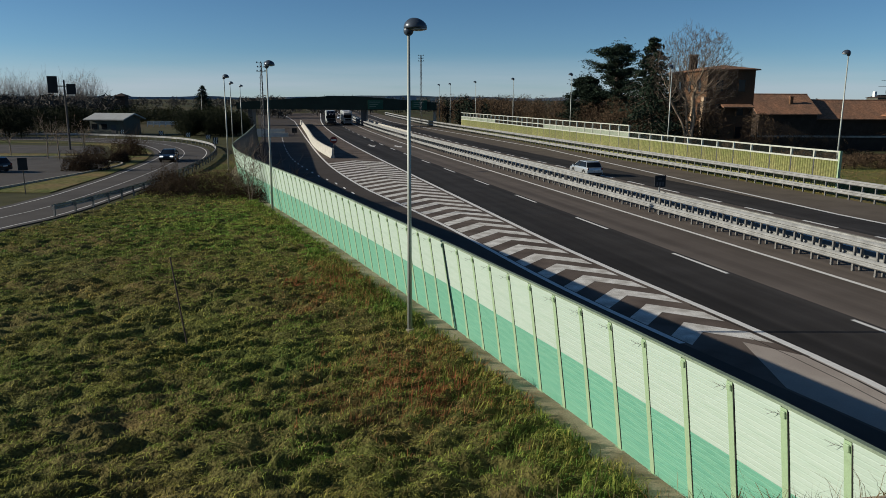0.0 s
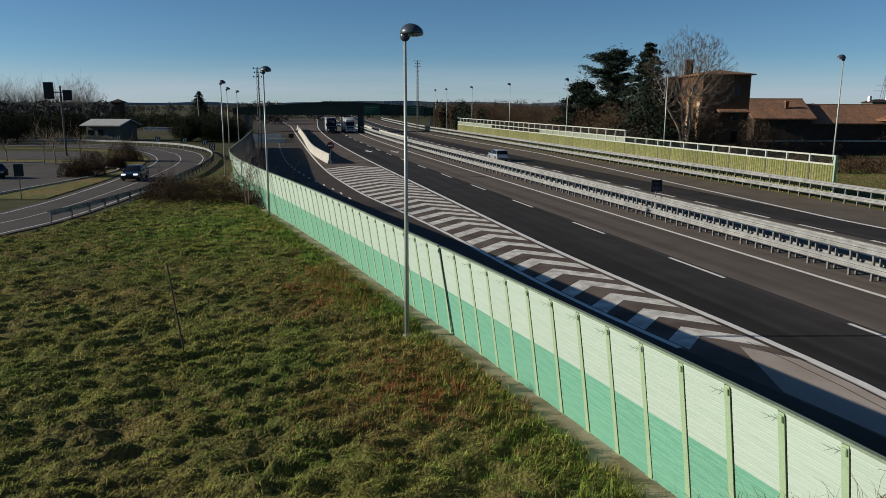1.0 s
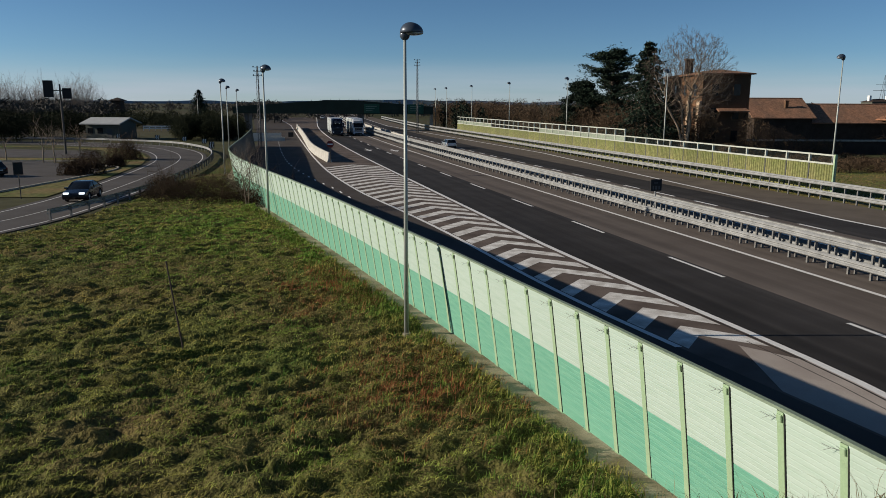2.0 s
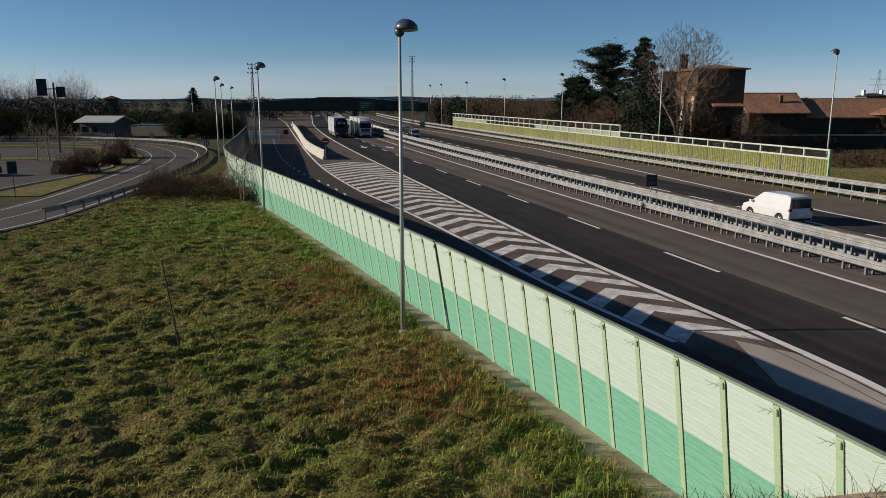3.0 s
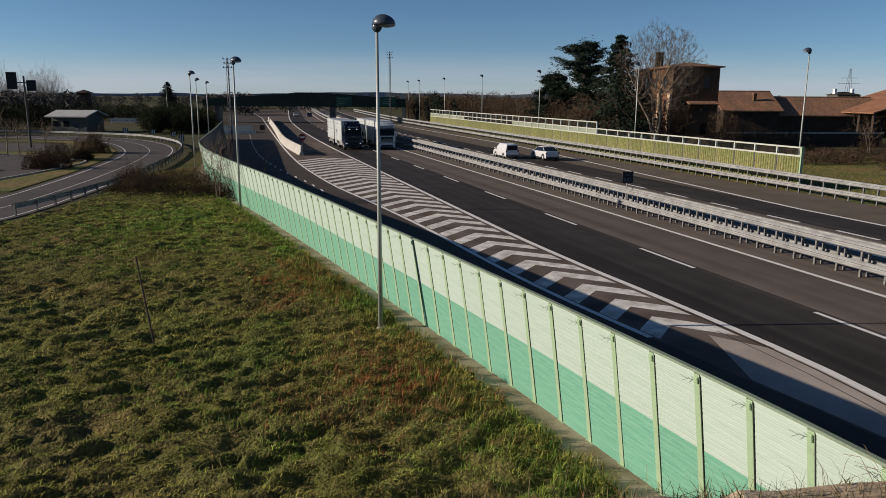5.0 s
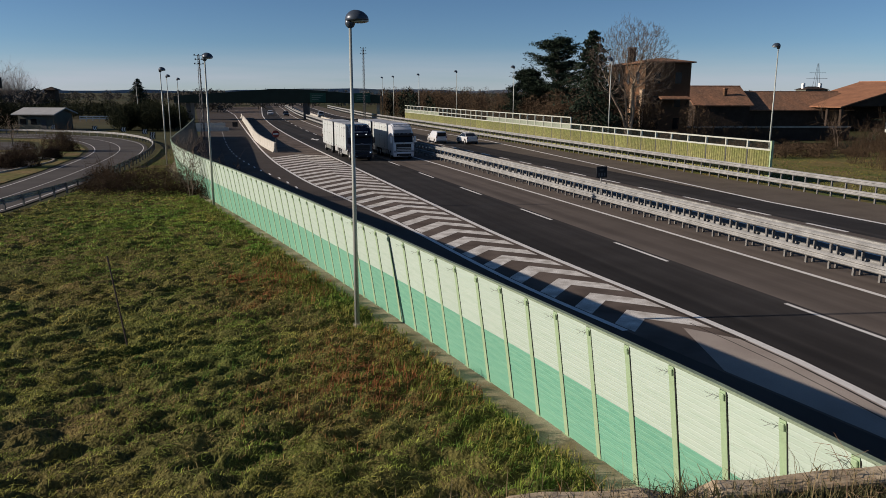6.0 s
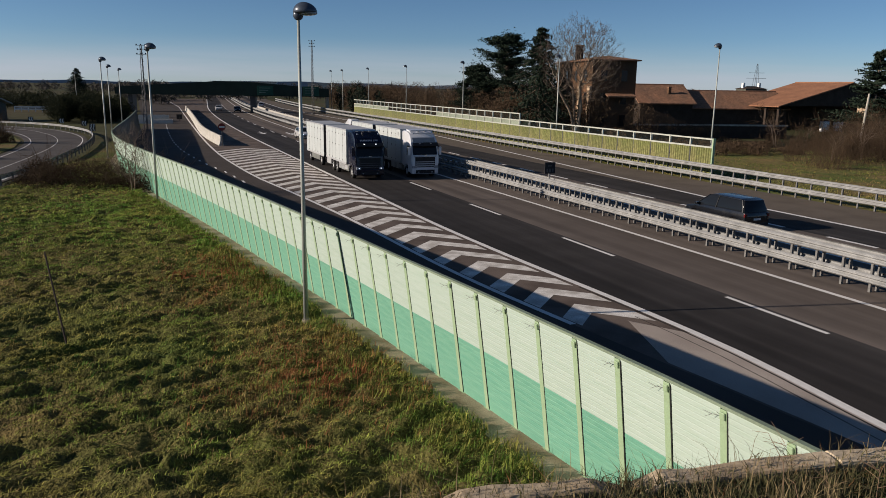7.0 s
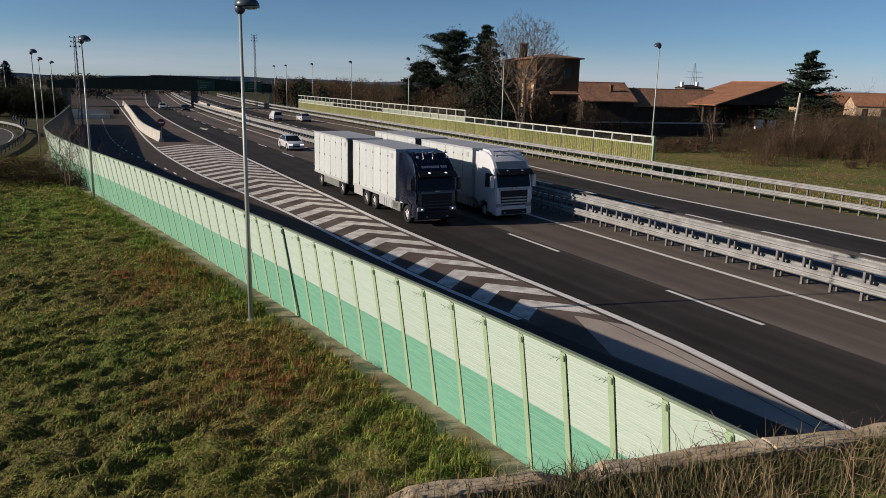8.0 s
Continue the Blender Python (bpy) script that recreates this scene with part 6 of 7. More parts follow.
    for k in range(4):
        part("wiper" if k > 1 else "air_horn", tube((-0.5 + 0.5 * (k % 2), -0.03, 1.99), (0.1 + 0.5 * (k % 2), -0.045, 2.06), 0.012, 0.01, 5) if k > 1 else tube((-0.3 + 0.6 * k, -0.9, 3.92), (-0.3 + 0.6 * k, -1.4, 3.98), 0.05, 0.03, 8), "black" if k > 1 else "chrome", c)
    part("roof_bar", tube((-1.0, -0.85, 3.98), (1.0, -0.85, 3.98), 0.035, 0.035, 8), "chrome", c)
    box_body(t, -10.15, -2.85, 1.08, 3.98)
    part("chassis", box(-0.45, 0.45, -10.1, -0.6, 0.62, 1.06), "chassis", t)
    part("fairing", box(-1.19, 1.19, -2.6, -2.24, 1.0, 3.86, 0.02), paint, t)
    part("cab_gap", box(-1.05, 1.05, -2.84, -2.6, 1.0, 3.6), "chassis", t)
    for s in (-1, 1):
        part("fuel_tank", box(s * 0.92 - 0.3, s * 0.92 + 0.3, -5.0, -2.6, 0.5, 1.0, 0.08), "skirt", t, "grey side tank")
        part("side_guard", box(s * 1.2 - 0.03, s * 1.2 + 0.03, -5.6, -3.5, 0.48, 1.02, 0.01), "skirt", t)
        for k in range(6):
            part("guard_rib", box(s * 1.232 - 0.012, s * 1.232 + 0.012, -5.45 + 0.36 * k, -5.41 + 0.36 * k, 0.5, 1.0), "skirt_dark", t)
        part("side_box", box(s * 1.18 - 0.04, s * 1.18 + 0.04, -3.48, -2.3, 0.48, 1.02, 0.01), "skirt_dark", t)
        part("mudguard", box(s * 1.05 - 0.2, s * 1.05 + 0.2, -8.4, -5.75, 1.0, 1.06), "chassis", t)
        for y in (-1.3, -6.35, -7.75):
            wheel_on(t, s * 1.08, y, 0.5, 0.33, s)
        part("rear_guard", box(s * 1.2 - 0.03, s * 1.2 + 0.03, -10.1, -8.5, 0.5, 1.0, 0.01), "skirt", t)
    part("rear_doors", box(-1.22, 1.22, -10.19, -10.14, 1.12, 3.92, 0.01), "box_white", t)
    return t


def trailer(name, label, at):
    """The drawbar trailer that follows; local y = 0 at the front of its box."""
    t = thing(name, label, "trailer", at)
    box_body(t, -7.7, 0.0, 1.0, 3.98)
    part("chassis", box(-0.45, 0.45, -7.6, 0.0, 0.6, 1.0), "chassis", t)
    part("drawbar", tube((0, 1.05, 0.62), (0, -0.4, 0.72), 0.09, 0.09, 8), "chassis", t)
    part("cooling_unit", box(-0.95, 0.95, 0.0, 0.42, 1.9, 3.2, 0.05), "truck_white", t, "white cooling unit")
    part("front_frame", box(-1.26, 1.26, -0.02, 0.03, 1.0, 3.95), "chassis", t)
    for s in (-1, 1):
        for y in (-1.3, -6.2):
            wheel_on(t, s * 1.08, y, 0.48, 0.33, s)
        part("side_guard", box(s * 1.2 - 0.03, s * 1.2 + 0.03, -5.5, -2.0, 0.42, 0.95, 0.01), "skirt_dark", t)
    return t


TO_CAMERA, AWAY = HEAD + 180, HEAD


def on_road(u, v, turn):
    """A pose in the lane v, which swings with the motorway."""
    p = P(u, v + bend(u))
    return pose(p.x, p.y, 0.008, 0, 0, turn - math.degrees(4.6e-4 * max(0, min(u, 270) - 90)))


FLEET = {}


def vehicles():
    FLEET["lorry_blue"] = lorry("lorry", "dark blue lorry with a white box body on the motorway", "truck_blue", on_road(229, 17.75, TO_CAMERA), True)
    FLEET["trailer_blue"] = trailer("drawbar_trailer", "white box trailer behind the dark blue lorry", on_road(240.3, 17.75, TO_CAMERA))
    FLEET["lorry_white"] = lorry("lorry", "white lorry with a white box body, overtaking", "truck_white", on_road(235, 23.1, TO_CAMERA), False)
    FLEET["trailer_white"] = trailer("drawbar_trailer", "white box trailer behind the white lorry", on_road(246, 23.1, TO_CAMERA))
    FLEET["silver"] = car("estate_car", "silver estate car driving away", "car_silver", "hatch", on_road(72, 33.0, AWAY))
    FLEET["van"] = car("small_van", "white small panel van driving away", "car_white", "van", on_road(-32, 32.9, AWAY))
    FLEET["suv"] = car("suv", "white coupe-like off-road car driving away", "car_white", "suv", on_road(-45, 37.0, AWAY))
    FLEET["minivan"] = car("minivan", "black people carrier driving away", "car_black", "minivan", on_road(-170, 32.0, AWAY))
    FLEET["ramp"] = car("saloon_car", "black saloon car with lit headlights on the slip road", "car_black", "saloon", pose(-34, 91.4, 0, 0, 0, 170))
    FLEET["follower"] = car("following_suv", "white off-road car following the lorries", "car_white", "suv", on_road(320, 22.6, TO_CAMERA))
    FLEET["follower2"] = car("following_car", "dark car far behind the lorries", "car_black", "hatch", on_road(400, 18.0, TO_CAMERA))
    FLEET["follower3"] = car("following_car", "white car far behind the lorries", "car_white", "hatch", on_road(430, 22.9, TO_CAMERA))
    car("parked_car", "dark car parked in the car park", "car_black", "hatch", pose(-47.5, 77, 0, 0, 0, 70))
    car("parked_car", "white car parked behind the slip road", "car_white", "hatch", pose(-55.2, 176, 0, 0, 0, 75))


vehicles()

# ---- the abutment under the camera ----


SKEW = pose(0, 0.03, 0, 0, 0, 4.2)  # the coping runs a little slantwise


def abutment():
    bm = bmesh.new()
    rng = np.random.default_rng(3)
    box(-14, 9, 2.33, 2.52, -0.05, 5.98, 0, bm)
    bm.transform(SKEW)
    setting("retaining_wall", bm, "concrete", "weathered concrete retaining wall of the flyover", "wall")
    cop = thing("coping", "rough stone coping along the flyover's edge", "coping", Matrix(), "", "structure")
    x, k = -14.0, 0
    while x < 9:
        w = rng.uniform(0.7, 1.15)
        own = box(x + 0.002, x + w - 0.002, 2.43, 2.54, 5.98, 6.14, 0.01, None, 1)
        bmesh.ops.subdivide_edges(own, edges=list(own.edges), cuts=5, use_grid_fill=True)
        for v in own.verts:
            n = noise.noise(v.co * 14.0) * 0.012 + noise.noise(v.co * 40.0) * 0.005 + noise.noise(v.co * 2.0) * 0.012
            for gap, wide in ((1.34, 0.07), (0.5, 0.05), (2.6, 0.04), (-0.6, 0.06)):  # broken corners
                if v.co.z > 6.05:
                    n -= 0.055 * max(0.0, 1 - abs(v.co.x - gap) / wide) * (1 + 0.5 * noise.noise(v.co * 30))
            v.co += Vector((0, n * 0.8, n))
        own.transform(SKEW)
        part("stone", own, "coping", cop)
        x += w
    # earth behind the wall, on which the camera's holder stands
    n, v, f = 60, [], []
    xs = [-14 + 23 * i / n for i in range(n + 1)]
    ys = [2.46 - 0.12 * j if j < 20 else 0.02 - 0.8 * (j - 20) for j in range(32)]
    for y in ys:
        for x in xs:
            z = 6.07 + 0.05 * noise.noise(Vector((x * 1.3, y * 1.3, 0))) + 0.03 * noise.noise(Vector((x * 5, y * 5, 2))) + 0.03 * min(1, (2.46 - y))
            v.append(tuple(SKEW @ Vector((x, y, z))))
    for j in range(len(ys) - 1):
        for i in range(n):
            a = j * (n + 1) + i
            f.append((a, a + n + 1, a + n + 2, a + 1))
    k = len(v)
    v += [tuple(SKEW @ Vector(q)) for q in ((-14, 2.33, -0.05), (9, 2.33, -0.05), (9, ys[-1], -0.05), (-14, ys[-1], -0.05))]
    last = (len(ys) - 1) * (n + 1)
    f += [tuple([k + 3, k + 2] + [last + i for i in range(n, -1, -1)]),
          tuple([k + 0, k + 3] + [j * (n + 1) for j in range(len(ys) - 1, -1, -1)]),
          tuple([k + 2, k + 1] + [j * (n + 1) + n for j in range(len(ys))])]
    setting("embankment", (v, f), "dirt", "grassy earth bank behind the coping", "bank")


M["coping"] = mat("lichened_stone", (0.60, 0.49, 0.33), 0.95, 0.3, 2.2, 40.0, 0.35, tint=(0.33, 0.25, 0.155), dist=0.008)

# ---- the field's grass ----


def ramp_edge(y):
    pts = [(b, a) for a, b in RAMP_NEAR]
    return curve_at(pts[:10], y)


def lump(x, y):
    """Height of the tussocky field: matted swathes that lie slantwise, and small tufts."""
    a, b = 0.90 * x + 0.44 * y, -0.44 * x + 0.90 * y
    w = 0.35 * noise.noise(Vector((x * 0.5, y * 0.5, 2.0)))
    h = 0.19 * (1 - abs(noise.noise(Vector((a * 0.7, b * 1.5 + w, 0.3)))) * 2) + 0.14 * noise.noise(Vector((a * 1.6, b * 3.2 + w, 4.0)))
    h += 0.11 * noise.noise(Vector((a * 3.6, b * 6.5, 9.0)))
    h += 0.07 * noise.noise(Vector((a * 0.42, b * 1.0 + w, 13.0)))
    return 0.08 + 1.05 * h + 0.06 * noise.noise(Vector((x * 0.12, y * 0.12, 7)))


def in_field(x, y):
    u, v = -x * math.sin(A) + y * math.cos(A), x * math.cos(A) + y * math.sin(A)
    return v < curve_at(BARRIER, u) - 0.78 and x > ramp_edge(y) + 1.6 and y > 2.7


def field():
    for step, y0, y1 in ((0.11, 2.75, 30.0), (0.2, 30.0, 102.0)):
        nx, ny = int(46 / step), int((y1 - y0) / step)
        idx, v, f = {}, [], []
        for j in range(ny + 2):
            y = y0 + j * step
            edge = ramp_edge(y) + 1.6
            for i in range(nx + 1):
                x = -34.0 + i * step
                if x < edge or abs(x) > 6 + 0.75 * y or not in_field(x, y):
                    continue
                idx[i, j] = len(v)
                v.append((x, y, lump(x, y) if y < 75 else 0.05))
        for (i, j), a in idx.items():
            b, c, d = idx.get((i + 1, j)), idx.get((i + 1, j + 1)), idx.get((i, j + 1))
            if b is not None and c is not None and d is not None:
                f.append((a, b, c, d))
        ob = array_mesh("meadow", np.array(v), np.array(f), "dirt")
        ob.data.shade_smooth()
        tagged(ob, "tussocky winter meadow with green and dry patches", "meadow", "", "structure")


def blades(name, n, area, height, width, material, label, seed, lean=0.5, keep=None, ground=lump, per=5, clump=0.05):
    """Tufts of tapering grass blades over a rectangle x0, x1, y0, y1; keep(x, y) gives the chance that a tuft stands."""
    rng = np.random.default_rng(seed)
    px, py = rng.uniform(area[0], area[1], n), rng.uniform(area[2], area[3], n)
    sel = [i for i in range(n) if keep is None or rng.random() < keep(px[i], py[i])]
    px, py = px[sel], py[sel]
    pz = np.array([ground(a, b) for a, b in zip(px, py)])
    m = len(px) * per
    bx = np.repeat(px, per) + rng.normal(size=m) * clump
    by = np.repeat(py, per) + rng.normal(size=m) * clump
    bz = np.repeat(pz, per) - 0.03
    tuft = np.repeat(rng.uniform(0.6, 1.3, len(px)), per)
    h = rng.uniform(height[0], height[1], m) * tuft
    w = rng.uniform(width[0], width[1], m)
    a = np.repeat([0.5 + 3.0 * noise.noise(Vector((p * 0.45, q * 0.45, 20))) for p, q in zip(px, py)], per) + rng.normal(size=m) * 0.8
    l = np.abs(rng.normal(size=m)) * lean
    dx, dy = np.cos(a) * l * h, np.sin(a) * l * h
    t = rng.uniform(0, np.pi, m)
    wx, wy = np.cos(t) * w, np.sin(t) * w
    b = np.stack([bx, by, bz], 1)
    side = np.stack([wx, wy, np.zeros(m)], 1)
    mid = b + np.stack([dx * 0.4, dy * 0.4, h * 0.62], 1)
    tip = b + np.stack([dx, dy, h * np.maximum(0.35, 1 - 0.35 * l)], 1)
    v = np.stack([b - side, b + side, mid + side * 0.7, tip, mid - side * 0.7], 1).reshape(-1, 3)
    # quads for the shafts; the tips are thin quads too
    v2 = np.concatenate([v.reshape(m, 5, 3), (tip + side * 0.12)[:, None, :]], 1).reshape(-1, 3)
    k6 = np.arange(m)[:, None] * 6
    f = np.concatenate([k6 + np.array([[0, 1, 2, 4]]), k6 + np.array([[4, 2, 5, 3]])], 0)
    ob = array_mesh(name, v2, f, material)
    if ground(0, 0) > 5:
        ob.data.transform(SKEW)
    return tagged(ob, label, "grass", "", "stuff")


def grass():
    near = lambda x, y: float(in_field(x, y)) * min(1.0, max(0.0, 0.25 + 1.3 * noise.noise(Vector((x * 0.35, y * 0.35, 1))) + 0.55))
    dry = lambda x, y: float(in_field(x, y)) * max(0.0, min(1.0, 0.15 + 2.2 * noise.noise(Vector((x * 0.3, y * 0.3, 11)))))
    blades("grass", 38000, (-14, 8.5, 7, 24), (0.05, 0.13), (0.005, 0.011), "grass", "green and olive meadow grass in tufts", 101, 1.7, near)
    blades("grass", 32000, (-26, 6, 24, 42), (0.06, 0.14), (0.008, 0.016), "grass", "green and olive meadow grass in tufts", 102, 1.7, near)
    blades("grass", 25000, (-32, 0, 42, 72), (0.06, 0.14), (0.014, 0.028), "grass", "green and olive meadow grass in tufts", 103, 1.7, near)
    blades("dry_grass", 26000, (-20, 8.5, 7, 34), (0.06, 0.16), (0.005, 0.011), "dry_grass", "straw-coloured dry grass between the green", 104, 1.7, dry)
    blades("dry_grass", 12000, (-30, 4, 34, 66), (0.06, 0.15), (0.012, 0.022), "dry_grass", "straw-coloured dry grass between the green", 105, 1.7, dry)

    def weed(x, y):
        d = ((x + 0.3) / 2.6) ** 2 + ((y - 18.8) / 3.0) ** 2
        e = ((x + 4.2) / 2.6) ** 2 + ((y - 29.5) / 4.0) ** 2
        return float(in_field(x, y)) * max(math.exp(-1.6 * d), 0.8 * math.exp(-1.6 * e)) * (0.4 + 0.6 * (noise.noise(Vector((x * 1.2, y * 1.2, 5))) > -0.1))
    blades("dry_weeds", 20000, (-8, 5, 13, 36), (0.08, 0.34), (0.005, 0.010), "red_weed", "tall reddish-brown dry weeds beside the lamp", 106, 0.9, weed, lump, 6, 0.07)

    # verge along the barrier's foot is greener and longer
    def foot(x, y):
        u, v = -x * math.sin(A) + y * math.cos(A), x * math.cos(A) + y * math.sin(A)
        d = curve_at(BARRIER, u) - 0.78 - v
        return 1.0 if 0 < d < 1.6 and in_field(x, y) and x > ramp_edge(y) + 2 else 0.0
    blades("grass", 26000, (-14, 8.5, 6, 52), (0.12, 0.34), (0.006, 0.014), "grass", "longer grass along the barrier's footing", 107, 0.6, foot)

    def strip(x, y):
        u, v = -x * math.sin(A) + y * math.cos(A), x * math.cos(A) + y * math.sin(A)
        d = curve_at(BARRIER, u) - 0.78 - v
        return 1.0 if -0.42 < d < 0.1 and noise.noise(Vector((x * 0.9, y * 0.9, 6))) + 0.9 * d > -0.12 and x > ramp_edge(y) + 2 else 0.0
    blades("grass", 30000, (-12, 8.5, 6, 46), (0.05, 0.2), (0.004, 0.010), "grass", "grass creeping over the concrete strip", 114, 0.9, strip, lambda x, y: 0.1)
    def lush(x, y):
        if not in_field(x, y):
            return 0.0
        u, v = -x * math.sin(A) + y * math.cos(A), x * math.cos(A) + y * math.sin(A)
        d = curve_at(BARRIER, u) - 0.78 - v
        edge = math.exp(-((d - 0.5) / 1.3) ** 2) if abs(y - 19) > 3.2 else 0.15
        far = 0.9 * math.exp(-((x + 13) / 6) ** 2 - ((y - 45) / 9) ** 2)
        return max(edge, far) * (0.35 + 0.65 * (noise.noise(Vector((x * 0.7, y * 0.7, 15))) > -0.1))
    blades("lush_grass", 42000, (-14, 8.5, 6, 34), (0.06, 0.24), (0.005, 0.011), "lush_grass", "fresh green grass along the noise barrier", 115, 1.0, lush)
    blades("lush_grass", 44000, (-28, -2, 34, 58), (0.06, 0.18), (0.010, 0.022), "lush_far", "fresh green grass in the far corner of the meadow", 116, 1.2, lush)
    # grass on the bank before the camera
    top = lambda x, y: 6.08
    bank = lambda x, y: 0.35 + 0.65 * (noise.noise(Vector((x * 2, y * 2, 3))) > -0.15)
    blades("bank_grass", 19000, (-1.0, 7.0, 1.4, 2.48), (0.04, 0.13), (0.002, 0.0045), "bank_green", "rough grass on the bank behind the coping", 108, 0.8, bank, top, 5, 0.03)
    blades("bank_straw", 5200, (-1.0, 7.5, 1.2, 2.5), (0.05, 0.19), (0.0013, 0.0028), "bank_straw", "dry straw on the bank behind the coping", 109, 1.1, bank, top, 5, 0.04)
    blades("coping_straw", 700, (-0.6, 7.5, 2.35, 2.5), (0.04, 0.12), (0.0015, 0.003), "red_weed", "dry tufts hanging over the coping", 110, 1.3, None, lambda x, y: 6.06, 8, 0.03)
    # verges of the far side and islands
    verge = lambda x, y: 1.0 if 46.0 < x * math.cos(A) + y * math.sin(A) < 53 else 0.0
    field2 = lambda x, y: max(0.0, min(1.0, 0.5 + 1.6 * noise.noise(Vector((x * 0.2, y * 0.2, 3))))) if 50 < x * math.cos(A) + y * math.sin(A) < 85 else 0.0
    blades("verge_grass", 20000, (28, 90, 40, 100), (0.06, 0.22), (0.010, 0.024), "verge_blade", "rough tussocks in the verge field", 112, 1.2, field2, lambda x, y: -0.03)
    blades("verge_straw", 14000, (28, 90, 40, 100), (0.1, 0.36), (0.008, 0.02), "verge_dry", "dry brown tussocks in the verge field", 113, 1.0, lambda x, y: 0.5 - field2(x, y) if field2(x, y) > 0 else 0, lambda x, y: -0.03)
    green = lambda x, y: max(0.0, min(1.0, 2.4 * noise.noise(Vector((x * 0.13, y * 0.13, 31))) + 0.2)) if 47 < x * math.cos(A) + y * math.sin(A) < 84 else 0.0
    blades("lush_grass", 30000, (30, 92, 44, 96), (0.05, 0.16), (0.014, 0.03), "verge_lush", "patches of fresh grass in the verge field", 118, 1.1, green, lambda x, y: -0.03)
    blades("verge_grass", 12000, (22, 60, 30, 78), (0.06, 0.2), (0.012, 0.024), "verge_blade", "rough grass beyond the far guard rail", 111, 0.8, verge, lambda x, y: -0.03)


M["verge_blade"] = mat("dull_verge_grass", (0.125, 0.14, 0.03), 0.9, 0.3, 0.12, 2.0, 0.0, tint=(0.24, 0.165, 0.06), island=0.35, spec=0.1)
M["verge_lush"] = mat("green_verge_grass", (0.075, 0.105, 0.022), 0.9, 0.3, 0.3, 3.0, 0.0, tint=(0.12, 0.125, 0.035), island=0.3, spec=0.08)
M["verge_dry"] = mat("dull_dry_verge_grass", (0.25, 0.17, 0.075), 0.9, 0.3, 0.2, 3.0, 0.0, tint=(0.10, 0.075, 0.03), island=0.4, spec=0.1)
M["dry_stem"] = mat("dry_brown_stem", (0.26, 0.17, 0.10), 0.9, 0.3, 4.0, 40.0, 0.1)
M["bank_straw"] = mat("weathered_bank_straw", (0.24, 0.185, 0.095), 0.9, 0.3, 0.8, 6.0, 0.0, tint=(0.11, 0.085, 0.04), island=0.5, spec=0.1)
# shade over the bank is put into this darkened grass colour
M["bank_green"] = mat("shaded_bank_grass", (0.042, 0.05, 0.014), 0.9, 0.3, 1.5, 12.0, 0.0, tint=(0.10, 0.078, 0.03), island=0.5)


def verge_fields():
    """Olive verge beyond the far rail, grass strips of the car park, brown strip by the slip road."""
    setting("verge", uv_ribbon([-20 + 6 * i for i in range(30)], 45.25, lambda u: 62 if u > 78 else 105, -0.02, 0.03), "verge", "rough green and brown verge beyond the guard rail", "verge")
    setting("verge", ribbon([(-37.6, 60), (-37.0, 75), (-40, 92), (-46, 103), (-54, 119), (-64, 126), (-95, 131)], [(-32.4, 60), (-34.2, 75.3), (-37.6, 93), (-40.9, 103.5), (-46.6, 115.1), (-54, 125.2), (-95, 134)], -0.004), "verge", "grass island between slip road and car park", "verge")
    setting("verge", ribbon([(-52, 97.2), (-95, 91)], [(-47.5, 102.5), (-100, 103.5)], -0.004), "verge", "grass island in the car park", "verge")


M["verge"] = mat("patchy_verge", (0.10, 0.12, 0.03), 0.95, 0.5, 0.22, 2.0, 0.8, tint=(0.20, 0.14, 0.062), spec=0.08, dist=0.05)


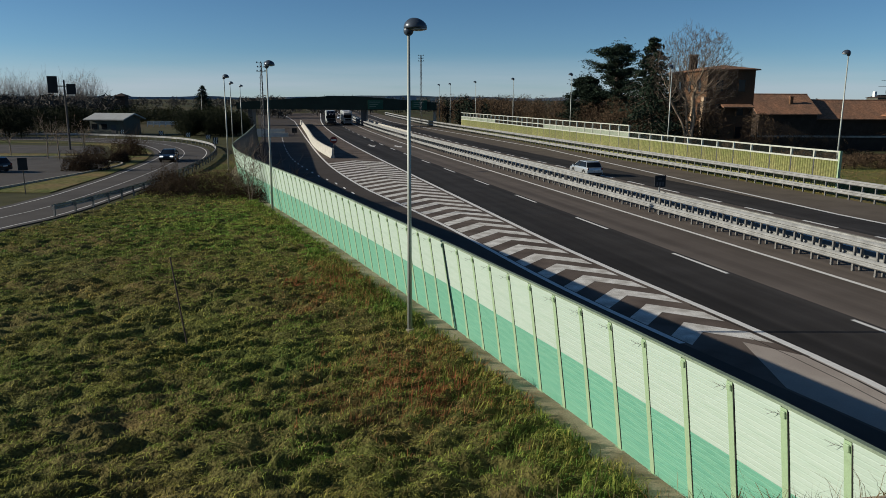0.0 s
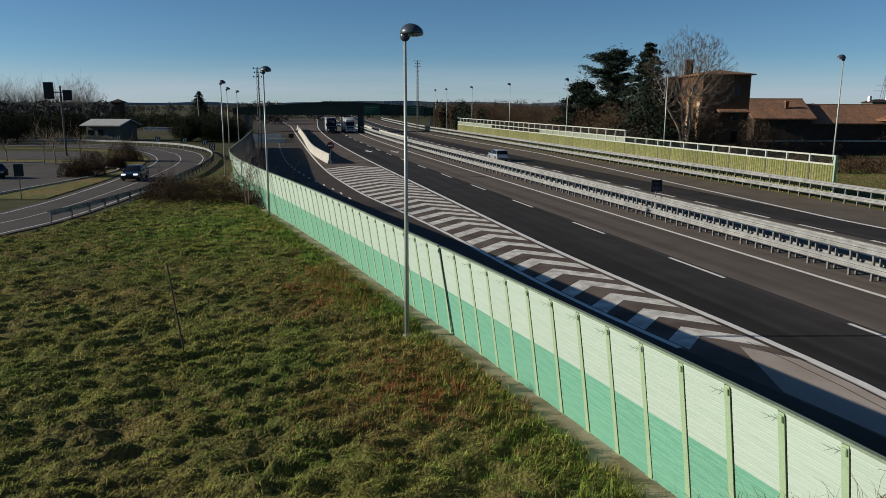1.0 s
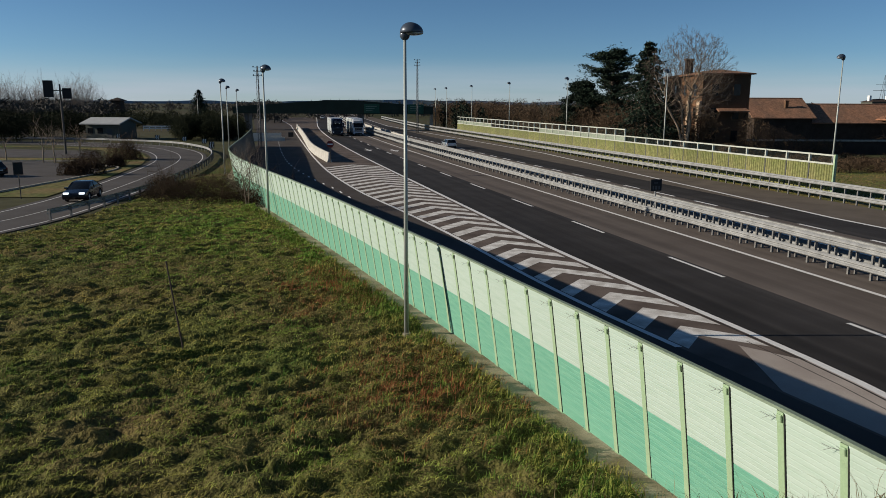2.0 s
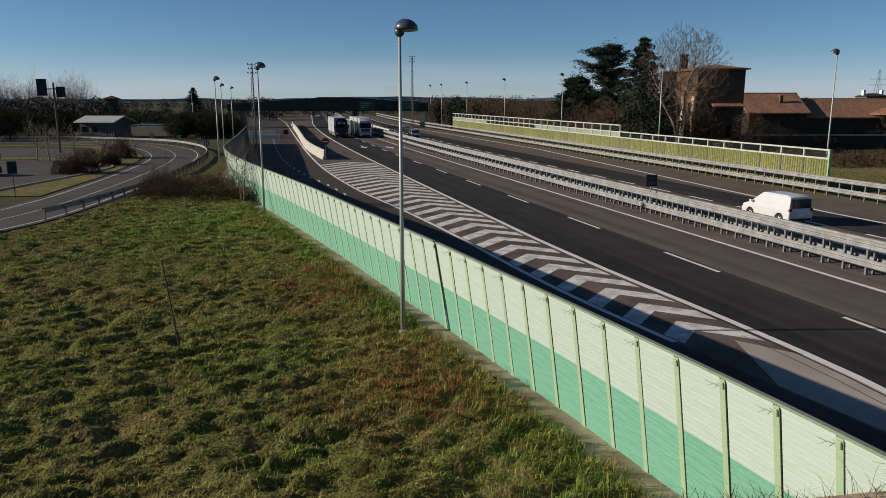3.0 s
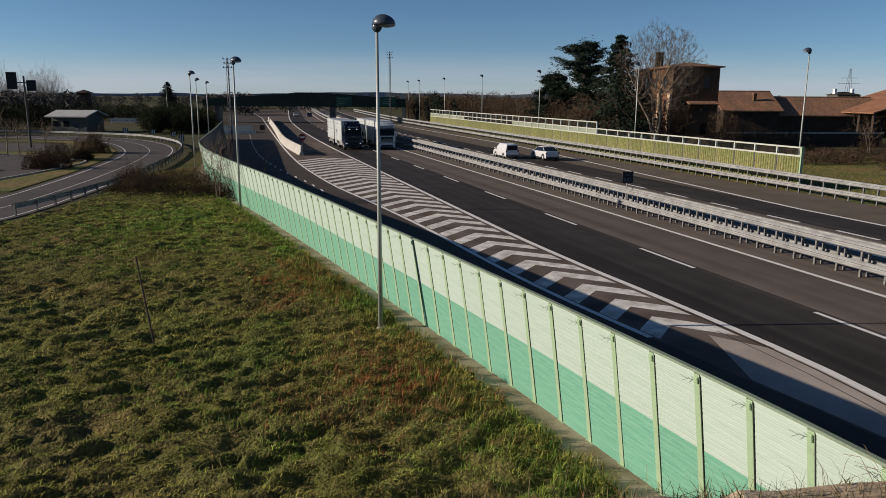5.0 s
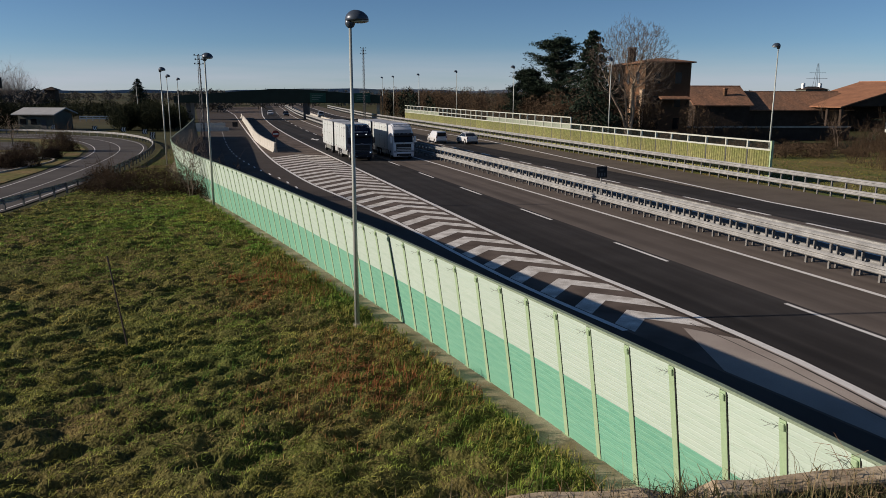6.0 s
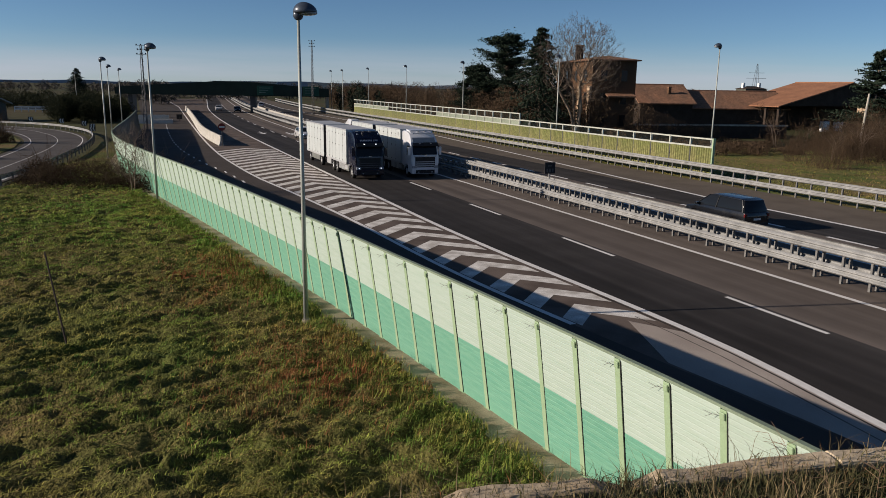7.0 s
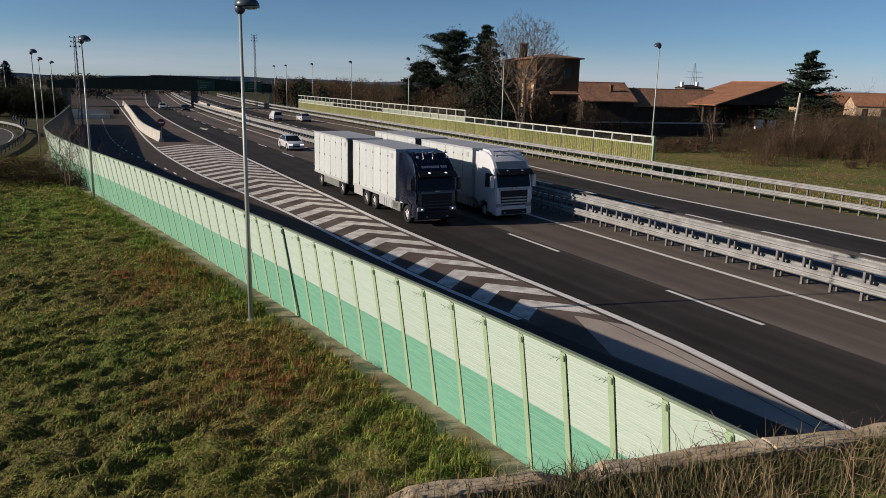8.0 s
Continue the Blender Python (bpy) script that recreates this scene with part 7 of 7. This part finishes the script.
def field_bits():
    s = thing("stake", "thin leaning rusty iron stake in the meadow", "stake", pose(-7.8, 21.45, 0, 0, -7, 0))
    part("rod", tube((0, 0, -0.1), (0, 0, 3.05), 0.03, 0.024, 8), "rust", s)
    for k in range(7):
        part("notch", box(-0.035, 0.035, -0.012, 0.012, 0.4 + 0.38 * k, 0.42 + 0.38 * k), "rust", s)
    rng = np.random.default_rng(9)
    for k in range(7):
        x, y = 1.2 + rng.uniform(0, 3.2), 9.5 + rng.uniform(0, 9)
        if in_field(x, y):
            t = thing("dead_branch", "thin dead branch lying in the grass", "branch", pose(x, y, 0.16, 0, 0, rng.uniform(0, 360)), "dead branches")
            bm = tube((0, 0, 0.04), (0.5, 0.06, 0.1), 0.012, 0.01, 5)
            tube((0.5, 0.06, 0.1), (0.95, 0.0, 0.16), 0.01, 0.005, 5, bm)
            tube((0.4, 0.05, 0.09), (0.62, 0.28, 0.2), 0.008, 0.004, 5, bm)
            part("stick", bm, "pole_wood", t)
    # thin dry stalks before the coping
    for x, y, h in ((1.75, 2.42, 0.34), (1.95, 2.4, 0.22), (2.12, 2.38, 0.30), (2.28, 2.36, 0.36), (2.45, 2.32, 0.30), (2.6, 2.3, 0.42), (2.35, 2.42, 0.2), (2.75, 2.3, 0.42), (2.18, 2.2, 0.46), (2.5, 2.1, 0.5), (2.0, 2.0, 0.4), (1.6, 2.1, 0.3), (1.2, 2.1, 0.26), (2.7, 2.05, 0.52), (2.3, 1.9, 0.42)):
        t = thing("dry_stalk", "thin dry weed stalk at the coping", "weed", pose(x, y, 6.02, 0, 0, rng.uniform(0, 360)), "dry stalks")
        bm = tube((0, 0, 0), (0.03, 0, h * 0.7), 0.0022, 0.0018, 4)
        tube((0.03, 0, h * 0.7), (0.1, 0.02, h), 0.0018, 0.001, 4, bm)
        tube((0.1, 0.02, h), (0.17, 0.03, h - 0.02), 0.001, 0.0008, 4, bm)
        for k in range(7):
            z = h * rng.uniform(0.5, 0.95)
            a = rng.uniform(0, 6.28)
            twig = tube((0.035, 0, z), (0.035 + 0.08 * math.cos(a), 0.08 * math.sin(a), z + rng.uniform(-0.02, 0.07)), 0.0012, 0.0007, 4)
            part("side_twig", twig, "dry_stem", t)
        part("stem", bm, "dry_stem", t)


M["rust"] = mat("rusty_iron", (0.07, 0.05, 0.04), 0.85, 0.3, 6.0, 60.0, 0.3)

abutment()
field()
grass()
verge_fields()
field_bits()

# ---- what moves ----


def drive(ob, rows, v, turn):
    """Keys a vehicle on the straight: rows of seconds and u."""
    vv = v if callable(v) else (lambda t: v)
    walk(ob, [(t, on_road(u, vv(t), turn)) for t, u in rows])


VAN = [(0, -36), (1, -10), (2, 15.7), (3, 41), (3.5, 53.4), (4.5, 78.3), (6, 109.5), (7, 131.5), (8, 149)]
COUPE = [(0, -51), (1, -23), (2, 5), (3, 33), (3.5, 46.8), (4.5, 74.6), (6, 107.5), (7, 126.5), (8, 144)]


def motions():
    times = [0, 1, 2, 3, 3.5, 4, 4.5, 5, 6, 7, 8]
    blue = lambda t: 36.2 + 23.0 * (8 - t)
    white = lambda t: 36.0 + 23.1 * (8 - t)
    drive(FLEET["lorry_blue"], [(t, blue(t)) for t in times], 17.8, TO_CAMERA)
    drive(FLEET["trailer_blue"], [(t, blue(t) + 11.2) for t in times], 17.8, TO_CAMERA)
    drive(FLEET["lorry_white"], [(t, white(t)) for t in times], 22.7, TO_CAMERA)
    drive(FLEET["trailer_white"], [(t, white(t) + 11.2) for t in times], 22.7, TO_CAMERA)
    drive(FLEET["silver"], [(t, 70.2 + 27.4 * t) for t in times], 33.0, AWAY)
    drive(FLEET["van"], [(t, curve_at(VAN, t) - 1.0) for t in times], lambda t: 32.9 + curve_at([(0, 0), (3.5, 0), (4, 0.4), (4.5, 1.1), (6, 2.4), (8, 3.6)], t) - bend(curve_at(VAN, t) - 1.0), AWAY)
    drive(FLEET["suv"], [(t, curve_at(COUPE, t) - 1.8) for t in times], lambda t: 37.1 + curve_at([(0, 0), (3.5, 0), (4.5, 0.7), (6, 2.1), (8, 3.4)], t) - bend(curve_at(COUPE, t) - 1.8), AWAY)
    drive(FLEET["minivan"], [(t, 30.4 + 30.0 * (t - 6.9)) for t in times], 31.95, AWAY)
    drive(FLEET["follower"], [(t, 84.0 + 24.5 * (8 - t)) for t in times], 22.4, TO_CAMERA)
    drive(FLEET["follower2"], [(t, 190.0 + 26.0 * (8 - t)) for t in times], 22.6, TO_CAMERA)
    drive(FLEET["follower3"], [(t, 201.0 + 26.0 * (8 - t)) for t in times], 18.0, TO_CAMERA)
    way = [(-80, -31.0), (-20, -32.5), (8, -33.5), (26, -31.2), (42.5, -28.8), (50, -28.3), (57, -28.4), (67, -30.2), (75.7, -31.4), (91.4, -34.0), (104, -37.5)]
    rows = []
    for t, y in ((0, 91.4), (0.5, 83.6), (1, 75.7), (1.5, 67.2), (2, 58.8), (2.5, 50.2), (3, 41.5), (4, 24), (5, 6), (6, -12), (8, -48)):
        x, x2 = curve_at(way, y), curve_at(way, y - 0.5)
        rows.append((t, pose(x, y, 0.008, 0, 0, math.degrees(math.atan2(-0.5, x2 - x)) - 90)))
    walk(FLEET["ramp"], rows)


motions()
